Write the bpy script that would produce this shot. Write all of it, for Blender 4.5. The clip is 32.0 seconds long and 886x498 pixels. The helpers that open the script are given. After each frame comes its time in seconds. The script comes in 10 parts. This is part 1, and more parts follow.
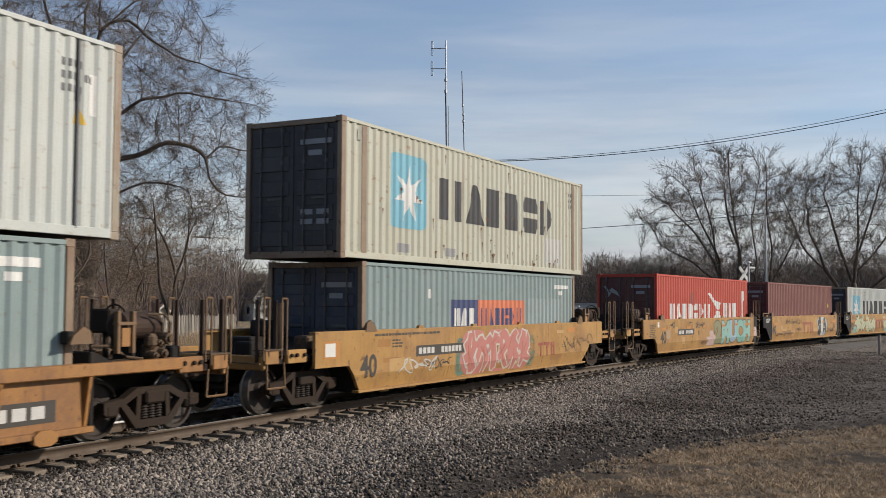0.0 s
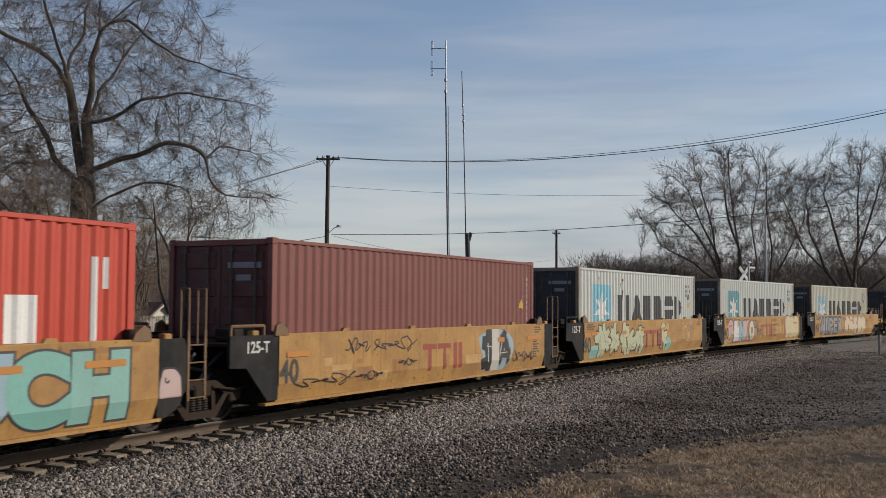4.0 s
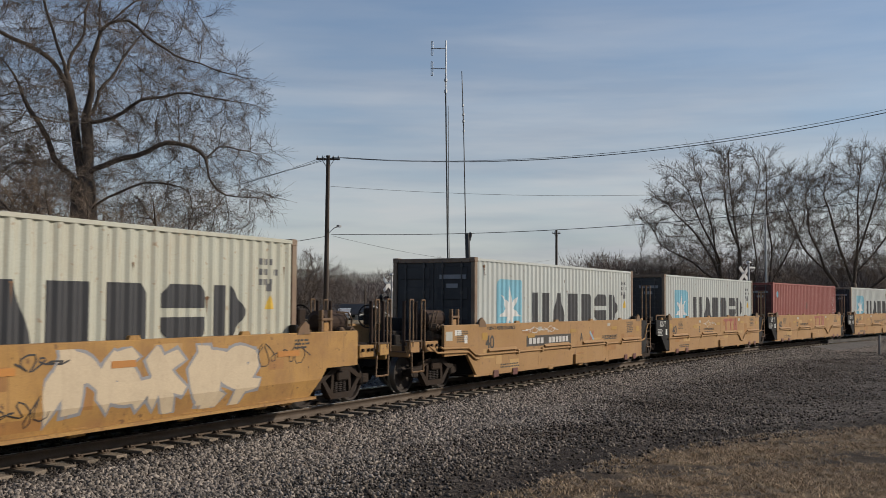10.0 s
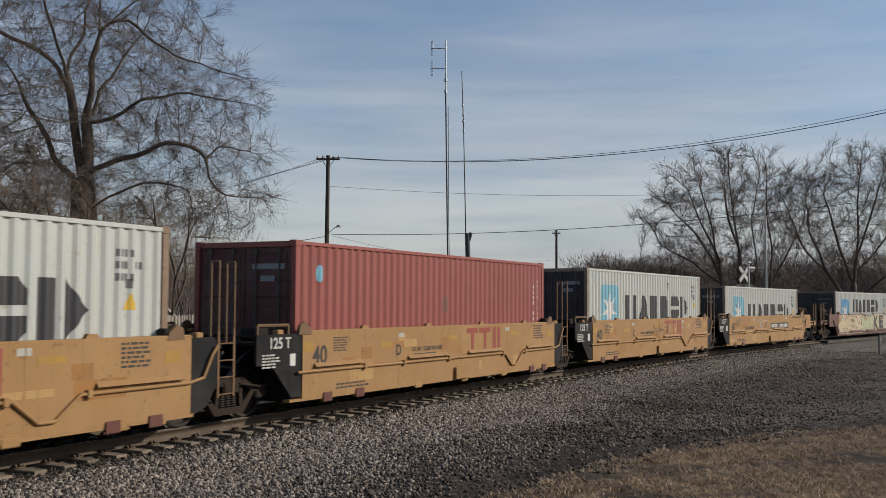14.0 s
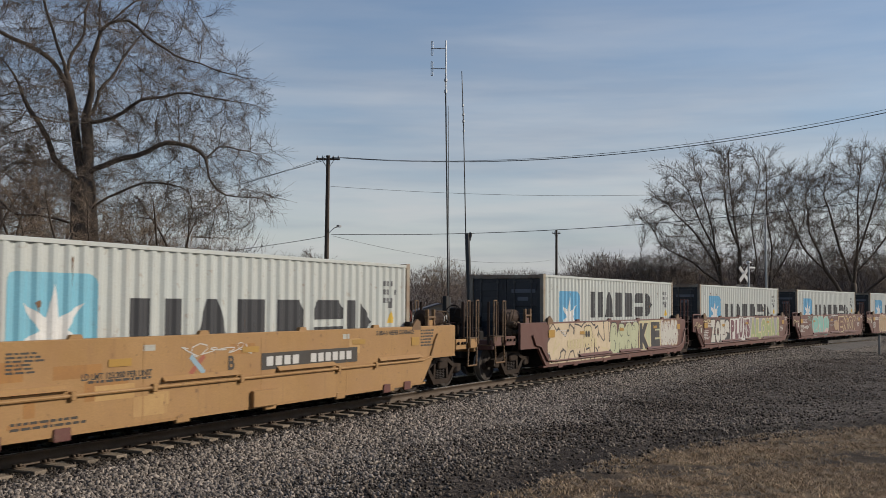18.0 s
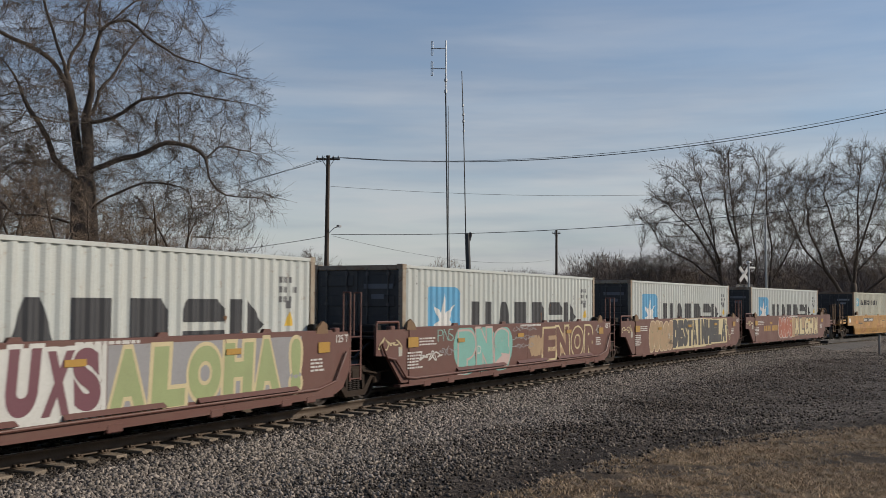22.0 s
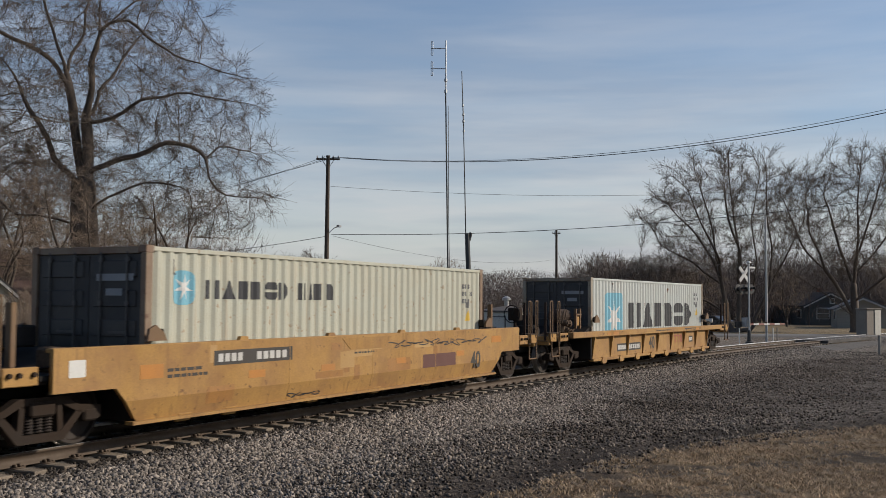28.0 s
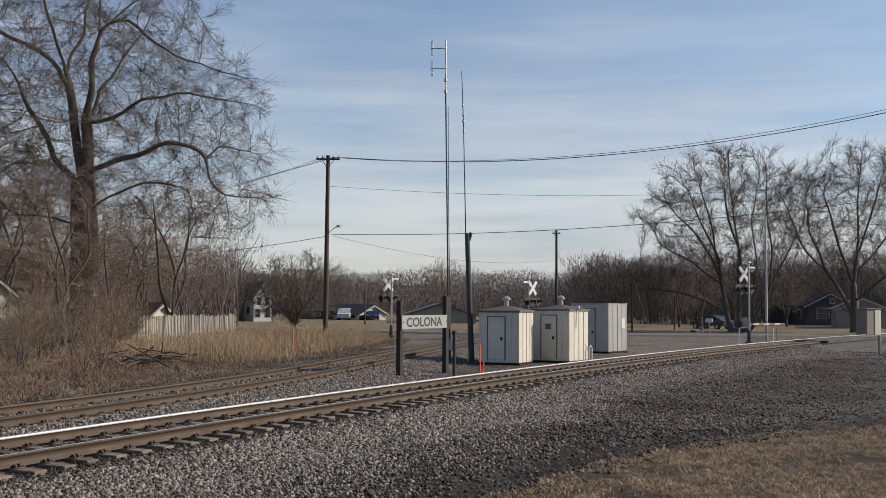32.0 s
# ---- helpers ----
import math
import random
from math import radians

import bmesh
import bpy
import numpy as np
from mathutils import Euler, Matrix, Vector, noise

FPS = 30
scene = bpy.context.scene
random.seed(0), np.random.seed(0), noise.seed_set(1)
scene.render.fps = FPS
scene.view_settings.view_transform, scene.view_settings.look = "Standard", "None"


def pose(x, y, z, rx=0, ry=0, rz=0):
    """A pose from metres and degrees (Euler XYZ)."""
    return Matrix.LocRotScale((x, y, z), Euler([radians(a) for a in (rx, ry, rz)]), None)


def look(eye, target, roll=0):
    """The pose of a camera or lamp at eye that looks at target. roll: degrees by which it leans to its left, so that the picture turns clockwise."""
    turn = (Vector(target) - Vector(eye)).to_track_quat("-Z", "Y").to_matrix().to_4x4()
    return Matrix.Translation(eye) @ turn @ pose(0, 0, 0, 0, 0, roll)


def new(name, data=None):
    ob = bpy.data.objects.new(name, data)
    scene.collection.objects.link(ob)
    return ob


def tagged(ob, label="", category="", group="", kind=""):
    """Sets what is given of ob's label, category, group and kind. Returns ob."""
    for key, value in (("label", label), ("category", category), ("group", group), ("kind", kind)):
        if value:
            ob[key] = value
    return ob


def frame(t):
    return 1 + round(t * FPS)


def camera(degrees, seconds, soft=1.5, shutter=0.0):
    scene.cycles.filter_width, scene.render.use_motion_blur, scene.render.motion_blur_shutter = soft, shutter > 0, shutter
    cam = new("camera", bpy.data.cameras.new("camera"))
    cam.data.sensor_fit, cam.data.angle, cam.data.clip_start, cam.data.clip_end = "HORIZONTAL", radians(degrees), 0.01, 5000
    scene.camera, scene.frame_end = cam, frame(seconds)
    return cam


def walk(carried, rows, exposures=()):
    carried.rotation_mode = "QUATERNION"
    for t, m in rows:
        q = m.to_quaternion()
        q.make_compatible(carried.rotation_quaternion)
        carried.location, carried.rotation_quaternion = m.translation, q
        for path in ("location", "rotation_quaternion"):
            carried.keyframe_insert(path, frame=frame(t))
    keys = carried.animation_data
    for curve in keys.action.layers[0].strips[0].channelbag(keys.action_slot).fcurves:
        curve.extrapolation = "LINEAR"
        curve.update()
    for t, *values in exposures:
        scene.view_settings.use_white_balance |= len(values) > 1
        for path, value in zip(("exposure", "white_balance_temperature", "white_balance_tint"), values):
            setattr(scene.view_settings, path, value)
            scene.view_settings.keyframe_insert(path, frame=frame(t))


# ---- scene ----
EYE = Vector((0.0, 0.0, 2.075))
YAW, PITCH = radians(65.0728), radians(2.988)
AHEAD = Vector((math.sin(YAW) * math.cos(PITCH), math.cos(YAW) * math.cos(PITCH), math.sin(PITCH)))
cam = camera(46.243, 32.0, soft=0.75, shutter=0.15)
walk(cam, [(0.0, look(EYE, EYE + AHEAD, 0.342)), (32.0, look(EYE, EYE + AHEAD, 0.342))], exposures=[(0.0, 0.04), (1.0, -0.10), (3.0, -0.20), (6.0, -0.2), (9.0, -0.24), (10.0, -0.28), (11.0, -0.10), (13.0, -0.24), (19.0, -0.26), (23.0, -0.28), (28.0, -0.16), (29.0, -0.25), (30.0, -0.08), (31.0, -0.13), (32.0, 0.04)])

# ---------------------------------------------------------------- light
SUN_FROM = Vector((0.50, -0.87, 0.0)).normalized()
SUN_UP = radians(27)
sun_dir = Vector((SUN_FROM.x * math.cos(SUN_UP), SUN_FROM.y * math.cos(SUN_UP), math.sin(SUN_UP)))
sun = new("sun", bpy.data.lights.new("sun", "SUN"))
sun.data.energy, sun.data.angle, sun.data.color = 4.7, radians(0.6), (1.0, 0.89, 0.75)
sun.matrix_world = look(sun_dir * 100, (0, 0, 0))

world = bpy.data.worlds.new("sky")
scene.world = world
world.use_nodes = True
wn, wl = world.node_tree.nodes, world.node_tree.links
wn.clear()
w_out = wn.new("ShaderNodeOutputWorld")
w_bg = wn.new("ShaderNodeBackground")
w_sky = wn.new("ShaderNodeTexSky")
w_sky.sky_type, w_sky.sun_disc = "NISHITA", False
w_sky.sun_elevation, w_sky.sun_rotation = SUN_UP, math.atan2(SUN_FROM.x, SUN_FROM.y)
w_sky.air_density, w_sky.dust_density, w_sky.ozone_density = 1.0, 0.8, 3.3
w_tc = wn.new("ShaderNodeTexCoord")
w_sep = wn.new("ShaderNodeSeparateXYZ")
wl.new(w_tc.outputs["Generated"], w_sep.inputs[0])
# thin cloud sheets: noise drawn out along the horizon, thicker low down
w_map = wn.new("ShaderNodeMapping")
w_map.inputs["Scale"].default_value = (2.2, 2.2, 16.0)
wl.new(w_tc.outputs["Generated"], w_map.inputs[0])
w_noise = wn.new("ShaderNodeTexNoise")
w_noise.inputs["Scale"].default_value, w_noise.inputs["Detail"].default_value, w_noise.inputs["Roughness"].default_value = 1.6, 6, 0.55
wl.new(w_map.outputs[0], w_noise.inputs["Vector"])
w_ramp = wn.new("ShaderNodeMapRange")
w_ramp.inputs["From Min"].default_value, w_ramp.inputs["From Max"].default_value = 0.34, 0.66
w_ramp.inputs["To Min"].default_value, w_ramp.inputs["To Max"].default_value = 0.52, 1.0
wl.new(w_noise.outputs["Fac"], w_ramp.inputs["Value"])
w_low = wn.new("ShaderNodeMapRange")
w_low.inputs["From Min"].default_value, w_low.inputs["From Max"].default_value = 0.37, 0.0
w_low.inputs["To Min"].default_value, w_low.inputs["To Max"].default_value = 0.0, 1.0
wl.new(w_sep.outputs["Z"], w_low.inputs["Value"])
w_mul = wn.new("ShaderNodeMath")
w_mul.operation = "MULTIPLY"
wl.new(w_ramp.outputs[0], w_mul.inputs[0])
wl.new(w_low.outputs[0], w_mul.inputs[1])
w_map2 = wn.new("ShaderNodeMapping")
w_map2.inputs["Scale"].default_value = (3.0, 3.0, 30.0)
wl.new(w_tc.outputs["Generated"], w_map2.inputs[0])
w_noise2 = wn.new("ShaderNodeTexNoise")
w_noise2.inputs["Scale"].default_value, w_noise2.inputs["Detail"].default_value = 1.3, 5
wl.new(w_map2.outputs[0], w_noise2.inputs["Vector"])
w_ramp2 = wn.new("ShaderNodeMapRange")
w_ramp2.inputs["From Min"].default_value, w_ramp2.inputs["From Max"].default_value = 0.38, 0.62
wl.new(w_noise2.outputs["Fac"], w_ramp2.inputs["Value"])
w_tone = wn.new("ShaderNodeMix")
w_tone.data_type = "RGBA"
w_tone.inputs[6].default_value, w_tone.inputs[7].default_value = (3.75, 3.92, 4.35, 1), (5.5, 5.4, 5.4, 1)
wl.new(w_ramp2.outputs[0], w_tone.inputs[0])
w_mix = wn.new("ShaderNodeMix")
w_mix.data_type = "RGBA"
wl.new(w_tone.outputs[2], w_mix.inputs[7])
wl.new(w_mul.outputs[0], w_mix.inputs[0])
wl.new(w_sky.outputs[0], w_mix.inputs[6])
wl.new(w_mix.outputs[2], w_bg.inputs["Color"])
w_bg.inputs["Strength"].default_value = 0.130
wl.new(w_bg.outputs[0], w_out.inputs[0])

# ---------------------------------------------------------------- materials
MATS = {}
DULL = 0.80  # scales every base colour down, so shade stays deep under the stronger sun


def mat(name, base, second=None, rough=0.7, metal=0.0, scale=3.0, fine=60.0, amount=0.5, bump=0.15, bump_scale=0.0,
        streak=None, streak_amt=0.0, grime=None, grime_amt=0.0, island=0.0, rnd=0.0, spec=0.5, stretch=(1, 1, 1)):
    """A weathered surface: base and second colour mixed by coarse and fine noise, vertical streaks, grime patches, fine relief."""
    if name in MATS:
        return MATS[name]
    m = bpy.data.materials.new(name)
    m.use_nodes = True
    n, l = m.node_tree.nodes, m.node_tree.links
    b = n["Principled BSDF"]
    b.inputs["Roughness"].default_value, b.inputs["Metallic"].default_value = rough, metal
    b.inputs["Specular IOR Level"].default_value = spec
    base = tuple(c * DULL for c in base)
    second = tuple(c * DULL for c in second) if second else tuple(c * 0.72 for c in base)
    tc = n.new("ShaderNodeTexCoord")
    oi = n.new("ShaderNodeObjectInfo")
    shift = n.new("ShaderNodeVectorMath")
    shift.operation = "MULTIPLY_ADD"
    l.new(oi.outputs["Random"], shift.inputs[0])
    shift.inputs[1].default_value = (37.0, 19.0, 53.0)
    l.new(tc.outputs["Object"], shift.inputs[2])
    mp = n.new("ShaderNodeMapping")
    mp.inputs["Scale"].default_value = stretch
    l.new(shift.outputs[0], mp.inputs[0])

    def noise_of(sc, detail=5, rough_=0.6, vec=None):
        t = n.new("ShaderNodeTexNoise")
        t.inputs["Scale"].default_value, t.inputs["Detail"].default_value, t.inputs["Roughness"].default_value = sc, detail, rough_
        l.new(vec or mp.outputs[0], t.inputs["Vector"])
        return t.outputs["Fac"]

    def ranged(sock, a, c, lo=0.0, hi=1.0):
        r = n.new("ShaderNodeMapRange")
        r.inputs["From Min"].default_value, r.inputs["From Max"].default_value = a, c
        r.inputs["To Min"].default_value, r.inputs["To Max"].default_value = lo, hi
        l.new(sock, r.inputs["Value"])
        return r.outputs[0]

    def mixed(fac, a, c):
        x = n.new("ShaderNodeMix")
        x.data_type = "RGBA"
        for sock, v in ((x.inputs[0], fac), (x.inputs[6], a), (x.inputs[7], c)):
            if isinstance(v, (tuple, float, int)):
                sock.default_value = (*v, 1) if isinstance(v, tuple) else v
            else:
                l.new(v, sock)
        return x.outputs[2]

    coarse = noise_of(scale)
    small = noise_of(fine, 3)
    col = mixed(ranged(coarse, 0.5 - 0.28, 0.5 + 0.28, 0, amount), base, second)
    col = mixed(ranged(small, 0.3, 0.72, 0, amount * 0.6), col, tuple(c * 0.6 for c in second))
    if streak:
        sm = n.new("ShaderNodeMapping")
        sm.inputs["Scale"].default_value = (9.0, 9.0, 0.55)
        l.new(shift.outputs[0], sm.inputs[0])
        col = mixed(ranged(noise_of(1.0, 5, 0.7, sm.outputs[0]), 0.56, 0.76, 0, streak_amt), col, streak)
        spots = ranged(noise_of(7.0, 3, 0.6), 0.63, 0.70, 0, min(streak_amt * 1.3, 0.9))
        col = mixed(spots, col, tuple(c * 0.8 for c in streak))
    if grime:
        col = mixed(ranged(noise_of(1.1, 8, 0.72), 0.42, 0.72, 0, grime_amt), col, grime)
    if island or rnd:
        hs = n.new("ShaderNodeHueSaturation")
        geo = n.new("ShaderNodeNewGeometry")
        src = geo.outputs["Random Per Island"] if island else oi.outputs["Random"]
        l.new(ranged(src, 0, 1, 1 - (island or rnd), 1 + (island or rnd)), hs.inputs["Value"])
        l.new(col, hs.inputs["Color"])
        col = hs.outputs[0]
    l.new(col, b.inputs["Base Color"])
    l.new(ranged(coarse, 0.3, 0.7, max(rough - 0.12, 0.05), min(rough + 0.12, 1.0)), b.inputs["Roughness"])
    if bump:
        bp = n.new("ShaderNodeBump")
        bp.inputs["Strength"].default_value, bp.inputs["Distance"].default_value = bump, 0.02
        l.new(noise_of(bump_scale or fine * 0.6, 4), bp.inputs["Height"])
        l.new(bp.outputs[0], b.inputs["Normal"])
    MATS[name] = m
    return m


RUST = (0.13, 0.055, 0.028)
M_RAIL = mat("rail_steel", (0.098, 0.066, 0.042), (0.060, 0.043, 0.030), rough=0.75, metal=0.2, scale=2, fine=40)
M_RAILTOP = mat("polished_rail_head", (0.95, 0.93, 0.90), (0.85, 0.82, 0.78), rough=0.30, metal=0.35, scale=3, fine=80, bump=0.02)
M_RAILTOP2 = mat("dull_rail_head", (0.17, 0.11, 0.07), (0.12, 0.08, 0.055), rough=0.55, metal=0.5, scale=3, fine=80, bump=0.02)
M_TIE = mat("weathered_tie", (0.31, 0.25, 0.185), (0.16, 0.125, 0.095), rough=0.95, scale=4, fine=30, amount=0.8, bump=0.5, stretch=(6, 1, 6), rnd=0.25)
M_BALLAST = mat("ballast_bed", (0.15, 0.133, 0.117), (0.08, 0.070, 0.062), rough=0.95, scale=0.7, fine=26, amount=0.8, bump=0.9, bump_scale=22)
M_STONE = mat("crushed_stone", (0.285, 0.244, 0.205), (0.165, 0.138, 0.113), rough=0.9, scale=0.9, fine=30, amount=0.7, bump=0.4, island=0.85)
# Stones by the rails: the train's shade is painted in as a dark colour.
M_SHADESTONE = mat("shade_darkened_stone", (0.095, 0.078, 0.062), (0.045, 0.036, 0.029), rough=0.9, scale=1.1, fine=30, amount=0.8, bump=0.3, island=0.7, spec=0.2)
M_LOTSTONE = mat("dirty_lot_gravel", (0.30, 0.252, 0.207), (0.060, 0.047, 0.037), rough=0.95, scale=0.30, fine=9, amount=1.0, bump=0.3, island=0.85, spec=0.2)
M_STEEL = mat("dark_truck_steel", (0.020, 0.014, 0.010), (0.046, 0.029, 0.019), rough=0.88, metal=0.0, spec=0.25, scale=2, fine=25, amount=0.9, bump=0.2)
M_WHEEL = mat("wheel_steel", (0.040, 0.025, 0.017), (0.020, 0.014, 0.011), rough=0.75, metal=0.1, scale=2, fine=25, amount=0.9, bump=0.1)
M_TREAD = mat("wheel_tread_steel", (0.36, 0.34, 0.31), rough=0.45, metal=1.0, bump=0.02)
M_BLACK = mat("black_steel", (0.012, 0.012, 0.013), (0.030, 0.026, 0.023), rough=0.7, scale=1.5, fine=40, amount=0.7, bump=0.08, grime=(0.045, 0.036, 0.028), grime_amt=0.5, spec=0.12)
M_GUN = mat("grey_end_paint", (0.022, 0.024, 0.026), (0.016, 0.016, 0.017), rough=0.72, scale=1.5, fine=40, amount=0.7, bump=0.05, grime=(0.065, 0.055, 0.046), grime_amt=0.45, spec=0.12)
M_WHITE = mat("white_paint", (0.74, 0.74, 0.71), (0.6, 0.59, 0.55), rough=0.6, scale=2, fine=50, amount=0.4, bump=0.05, grime=(0.4, 0.36, 0.3), grime_amt=0.35)
M_LETTER = mat("charcoal_lettering", (0.020, 0.022, 0.027), (0.042, 0.042, 0.046), rough=0.6, scale=2, fine=40, amount=0.5, bump=0.04)


def paint(name, base, streaky=0.45, grimy=0.4, streak=RUST, grime=(0.12, 0.085, 0.06), rough=0.58, amount=0.55):
    return mat(name, base, tuple(c * 0.78 for c in base), rough=rough, scale=0.8, fine=45, amount=amount, bump=0.05,
               streak=streak, streak_amt=streaky, grime=grime, grime_amt=grimy)


# ---------------------------------------------------------------- mesh helpers
def part(name, bm, material, parent, label=""):
    """One bmesh as one mesh object under a thing or a part."""
    me = bm
    if isinstance(bm, bmesh.types.BMesh):
        me = bpy.data.meshes.new(name)
        bm.normal_update()
        bm.to_mesh(me)
        bm.free()
    if material and not me.materials:
        me.materials.append(material)
    ob = new(name, me)
    ob.parent = parent
    if label:
        ob["label"] = label
    return ob


def thing(name, label, category, m=None, group="", kind=""):
    ob = new(name)
    ob.empty_display_size = 0.2
    if m is not None:
        ob.matrix_world = m
    return tagged(ob, label, category, group, kind)


def box(bm, x0, x1, y0, y1, z0, z1, bev=0.0, m=None):
    vs = [bm.verts.new((x, y, z)) for x in (x0, x1) for y in (y0, y1) for z in (z0, z1)]
    fs = [bm.faces.new([vs[i] for i in q]) for q in ((0, 1, 3, 2), (4, 6, 7, 5), (0, 4, 5, 1), (2, 3, 7, 6), (0, 2, 6, 4), (1, 5, 7, 3))]
    if m is not None:
        bmesh.ops.transform(bm, matrix=m, verts=vs)
    if bev:
        es = list({e for f in fs for e in f.edges})
        bmesh.ops.bevel(bm, geom=es, offset=bev, segments=1, affect="EDGES", profile=0.5)
    return bm


def prism(bm, pts, y0, y1):
    """A polygon of (x, z) drawn out from y0 to y1."""
    a = [bm.verts.new((x, y0, z)) for x, z in pts]
    b = [bm.verts.new((x, y1, z)) for x, z in pts]
    k = len(pts)
    bm.faces.new(a)
    bm.faces.new(b[::-1])
    for i in range(k):
        bm.faces.new((a[i], b[i], b[(i + 1) % k], a[(i + 1) % k]))
    bmesh.ops.recalc_face_normals(bm, faces=bm.faces)
    return bm


def rod(bm, p, q, r0, r1=None, seg=8, cap=True):
    """A round bar from p to q."""
    p, q = Vector(p), Vector(q)
    r1 = r0 if r1 is None else r1
    d = (q - p).normalized()
    u = d.orthogonal().normalized()
    v = d.cross(u)
    rings = []
    for c, r in ((p, r0), (q, r1)):
        rings.append([bm.verts.new(c + (u * math.cos(t) + v * math.sin(t)) * r) for t in (2 * math.pi * i / seg for i in range(seg))])
    for i in range(seg):
        bm.faces.new((rings[0][i], rings[0][(i + 1) % seg], rings[1][(i + 1) % seg], rings[1][i]))
    if cap:
        bm.faces.new(rings[0][::-1])
        bm.faces.new(rings[1])
    return bm


def pipe(bm, pts, r, seg=6):
    for a, b in zip(pts, pts[1:]):
        rod(bm, a, b, r, seg=seg)
    return bm


def lathe(bm, prof, seg=20, axis="y"):
    """A round body: prof of (along, radius) about the axis."""
    rings = []
    for a, r in prof:
        ring = []
        for i in range(seg):
            t = 2 * math.pi * i / seg
            c, s = r * math.cos(t), r * math.sin(t)
            ring.append(bm.verts.new({"y": (c, a, s), "z": (c, s, a), "x": (a, c, s)}[axis]))
        rings.append(ring)
    for r0, r1 in zip(rings, rings[1:]):
        for i in range(seg):
            bm.faces.new((r0[i], r0[(i + 1) % seg], r1[(i + 1) % seg], r1[i]))
    bm.faces.new(rings[0][::-1])
    bm.faces.new(rings[-1])
    bmesh.ops.recalc_face_normals(bm, faces=bm.faces)
    return bm


def mesh_np(name, verts, faces, material=None, smooth=False):
    """A mesh from numpy arrays of triangles or quads."""
    me = bpy.data.meshes.new(name)
    verts, faces = np.asarray(verts, np.float32), np.asarray(faces, np.int32)
    k = faces.shape[1]
    me.vertices.add(len(verts))
    me.vertices.foreach_set("co", verts.ravel())
    me.loops.add(faces.size)
    me.loops.foreach_set("vertex_index", faces.ravel())
    me.polygons.add(len(faces))
    me.polygons.foreach_set("loop_start", np.arange(0, faces.size, k, dtype=np.int32))
    if smooth:
        me.polygons.foreach_set("use_smooth", np.ones(len(faces), bool))
    me.update(calc_edges=True)
    if material:
        me.materials.append(material)
    return me


TEXTS = {}


def lettering(text, height, material, parent, m, name="lettering", label=""):
    """Flat letters of the built-in font, standing in the x-z plane and facing -y, their lower left corner at the pose."""
    key = (text, round(height, 3), material.name)
    if key not in TEXTS:
        cu = bpy.data.curves.new("lettering", "FONT")
        cu.body, cu.size, cu.extrude, cu.offset = text, height / 0.69, 0.001, height * 0.035
        tmp = bpy.data.objects.new("lettering", cu)
        me = bpy.data.meshes.new_from_object(tmp)
        bpy.data.objects.remove(tmp)
        me.transform(Matrix.Rotation(radians(90), 4, "X"))
        me.materials.clear()
        me.materials.append(material)
        TEXTS[key] = me
    ob = part(name, TEXTS[key], None, parent, label)
    ob.matrix_local = m
    return ob


# ---------------------------------------------------------------- the lie of the tracks
CENTRE, BEND_AT, RADIUS, BEND_END = 12.049, 6.944, 315.07, 100.0


def on_track(s, off=0.0):
    """Point of the main track at s metres along it, off metres to its far side, and its heading: straight, then a right-hand bend."""
    t = min(max(s - BEND_AT, 0.0), BEND_END - BEND_AT)
    th = -t / RADIUS
    x = min(s, BEND_AT) + RADIUS * math.sin(-th)
    y = CENTRE - RADIUS * (1 - math.cos(th))
    rest = max(s - BEND_END, 0.0)
    x, y = x + rest * math.cos(th), y + rest * math.sin(th)
    return x - off * math.sin(th), y + off * math.cos(th), th


SIDING = [(-340.0, 62.0), (-180.0, 26.0), (-60.0, 15.6), (0.0, 15.25), (12.0, 15.55), (23.5, 16.75), (38.5, 20.1), (49.5, 22.8), (64.0, 26.5), (90.0, 33.2), (130.0, 43.5), (200.0, 61.5)]


def curve_through(pts, step=0.5):
    """Evenly spaced points with headings on a smooth line through pts."""
    P = np.array(pts, float)
    out = []
    for i in range(len(P) - 1):
        p0, p1, p2, p3 = P[max(i - 1, 0)], P[i], P[i + 1], P[min(i + 2, len(P) - 1)]
        d = np.linalg.norm(p2 - p1)
        m1 = (p2 - p0) / max(np.linalg.norm(p2 - p0), 1e-6) * d
        m2 = (p3 - p1) / max(np.linalg.norm(p3 - p1), 1e-6) * d
        for u in np.linspace(0, 1, max(int(d / 0.25), 2), endpoint=False):
            h = (2 * u**3 - 3 * u**2 + 1, u**3 - 2 * u**2 + u, -2 * u**3 + 3 * u**2, u**3 - u**2)
            out.append(h[0] * p1 + h[1] * m1 + h[2] * p2 + h[3] * m2)
    out = np.array(out)
    seg = np.r_[0, np.cumsum(np.linalg.norm(np.diff(out, axis=0), axis=1))]
    ss = np.arange(0, seg[-1], step)
    x, y = np.interp(ss, seg, out[:, 0]), np.interp(ss, seg, out[:, 1])
    return [(a, b, c) for a, b, c in zip(x, y, np.arctan2(np.gradient(y), np.gradient(x)))]


main_line = [on_track(s) for s in np.arange(-340, 340, 0.5)]
side_line = curve_through(SIDING)


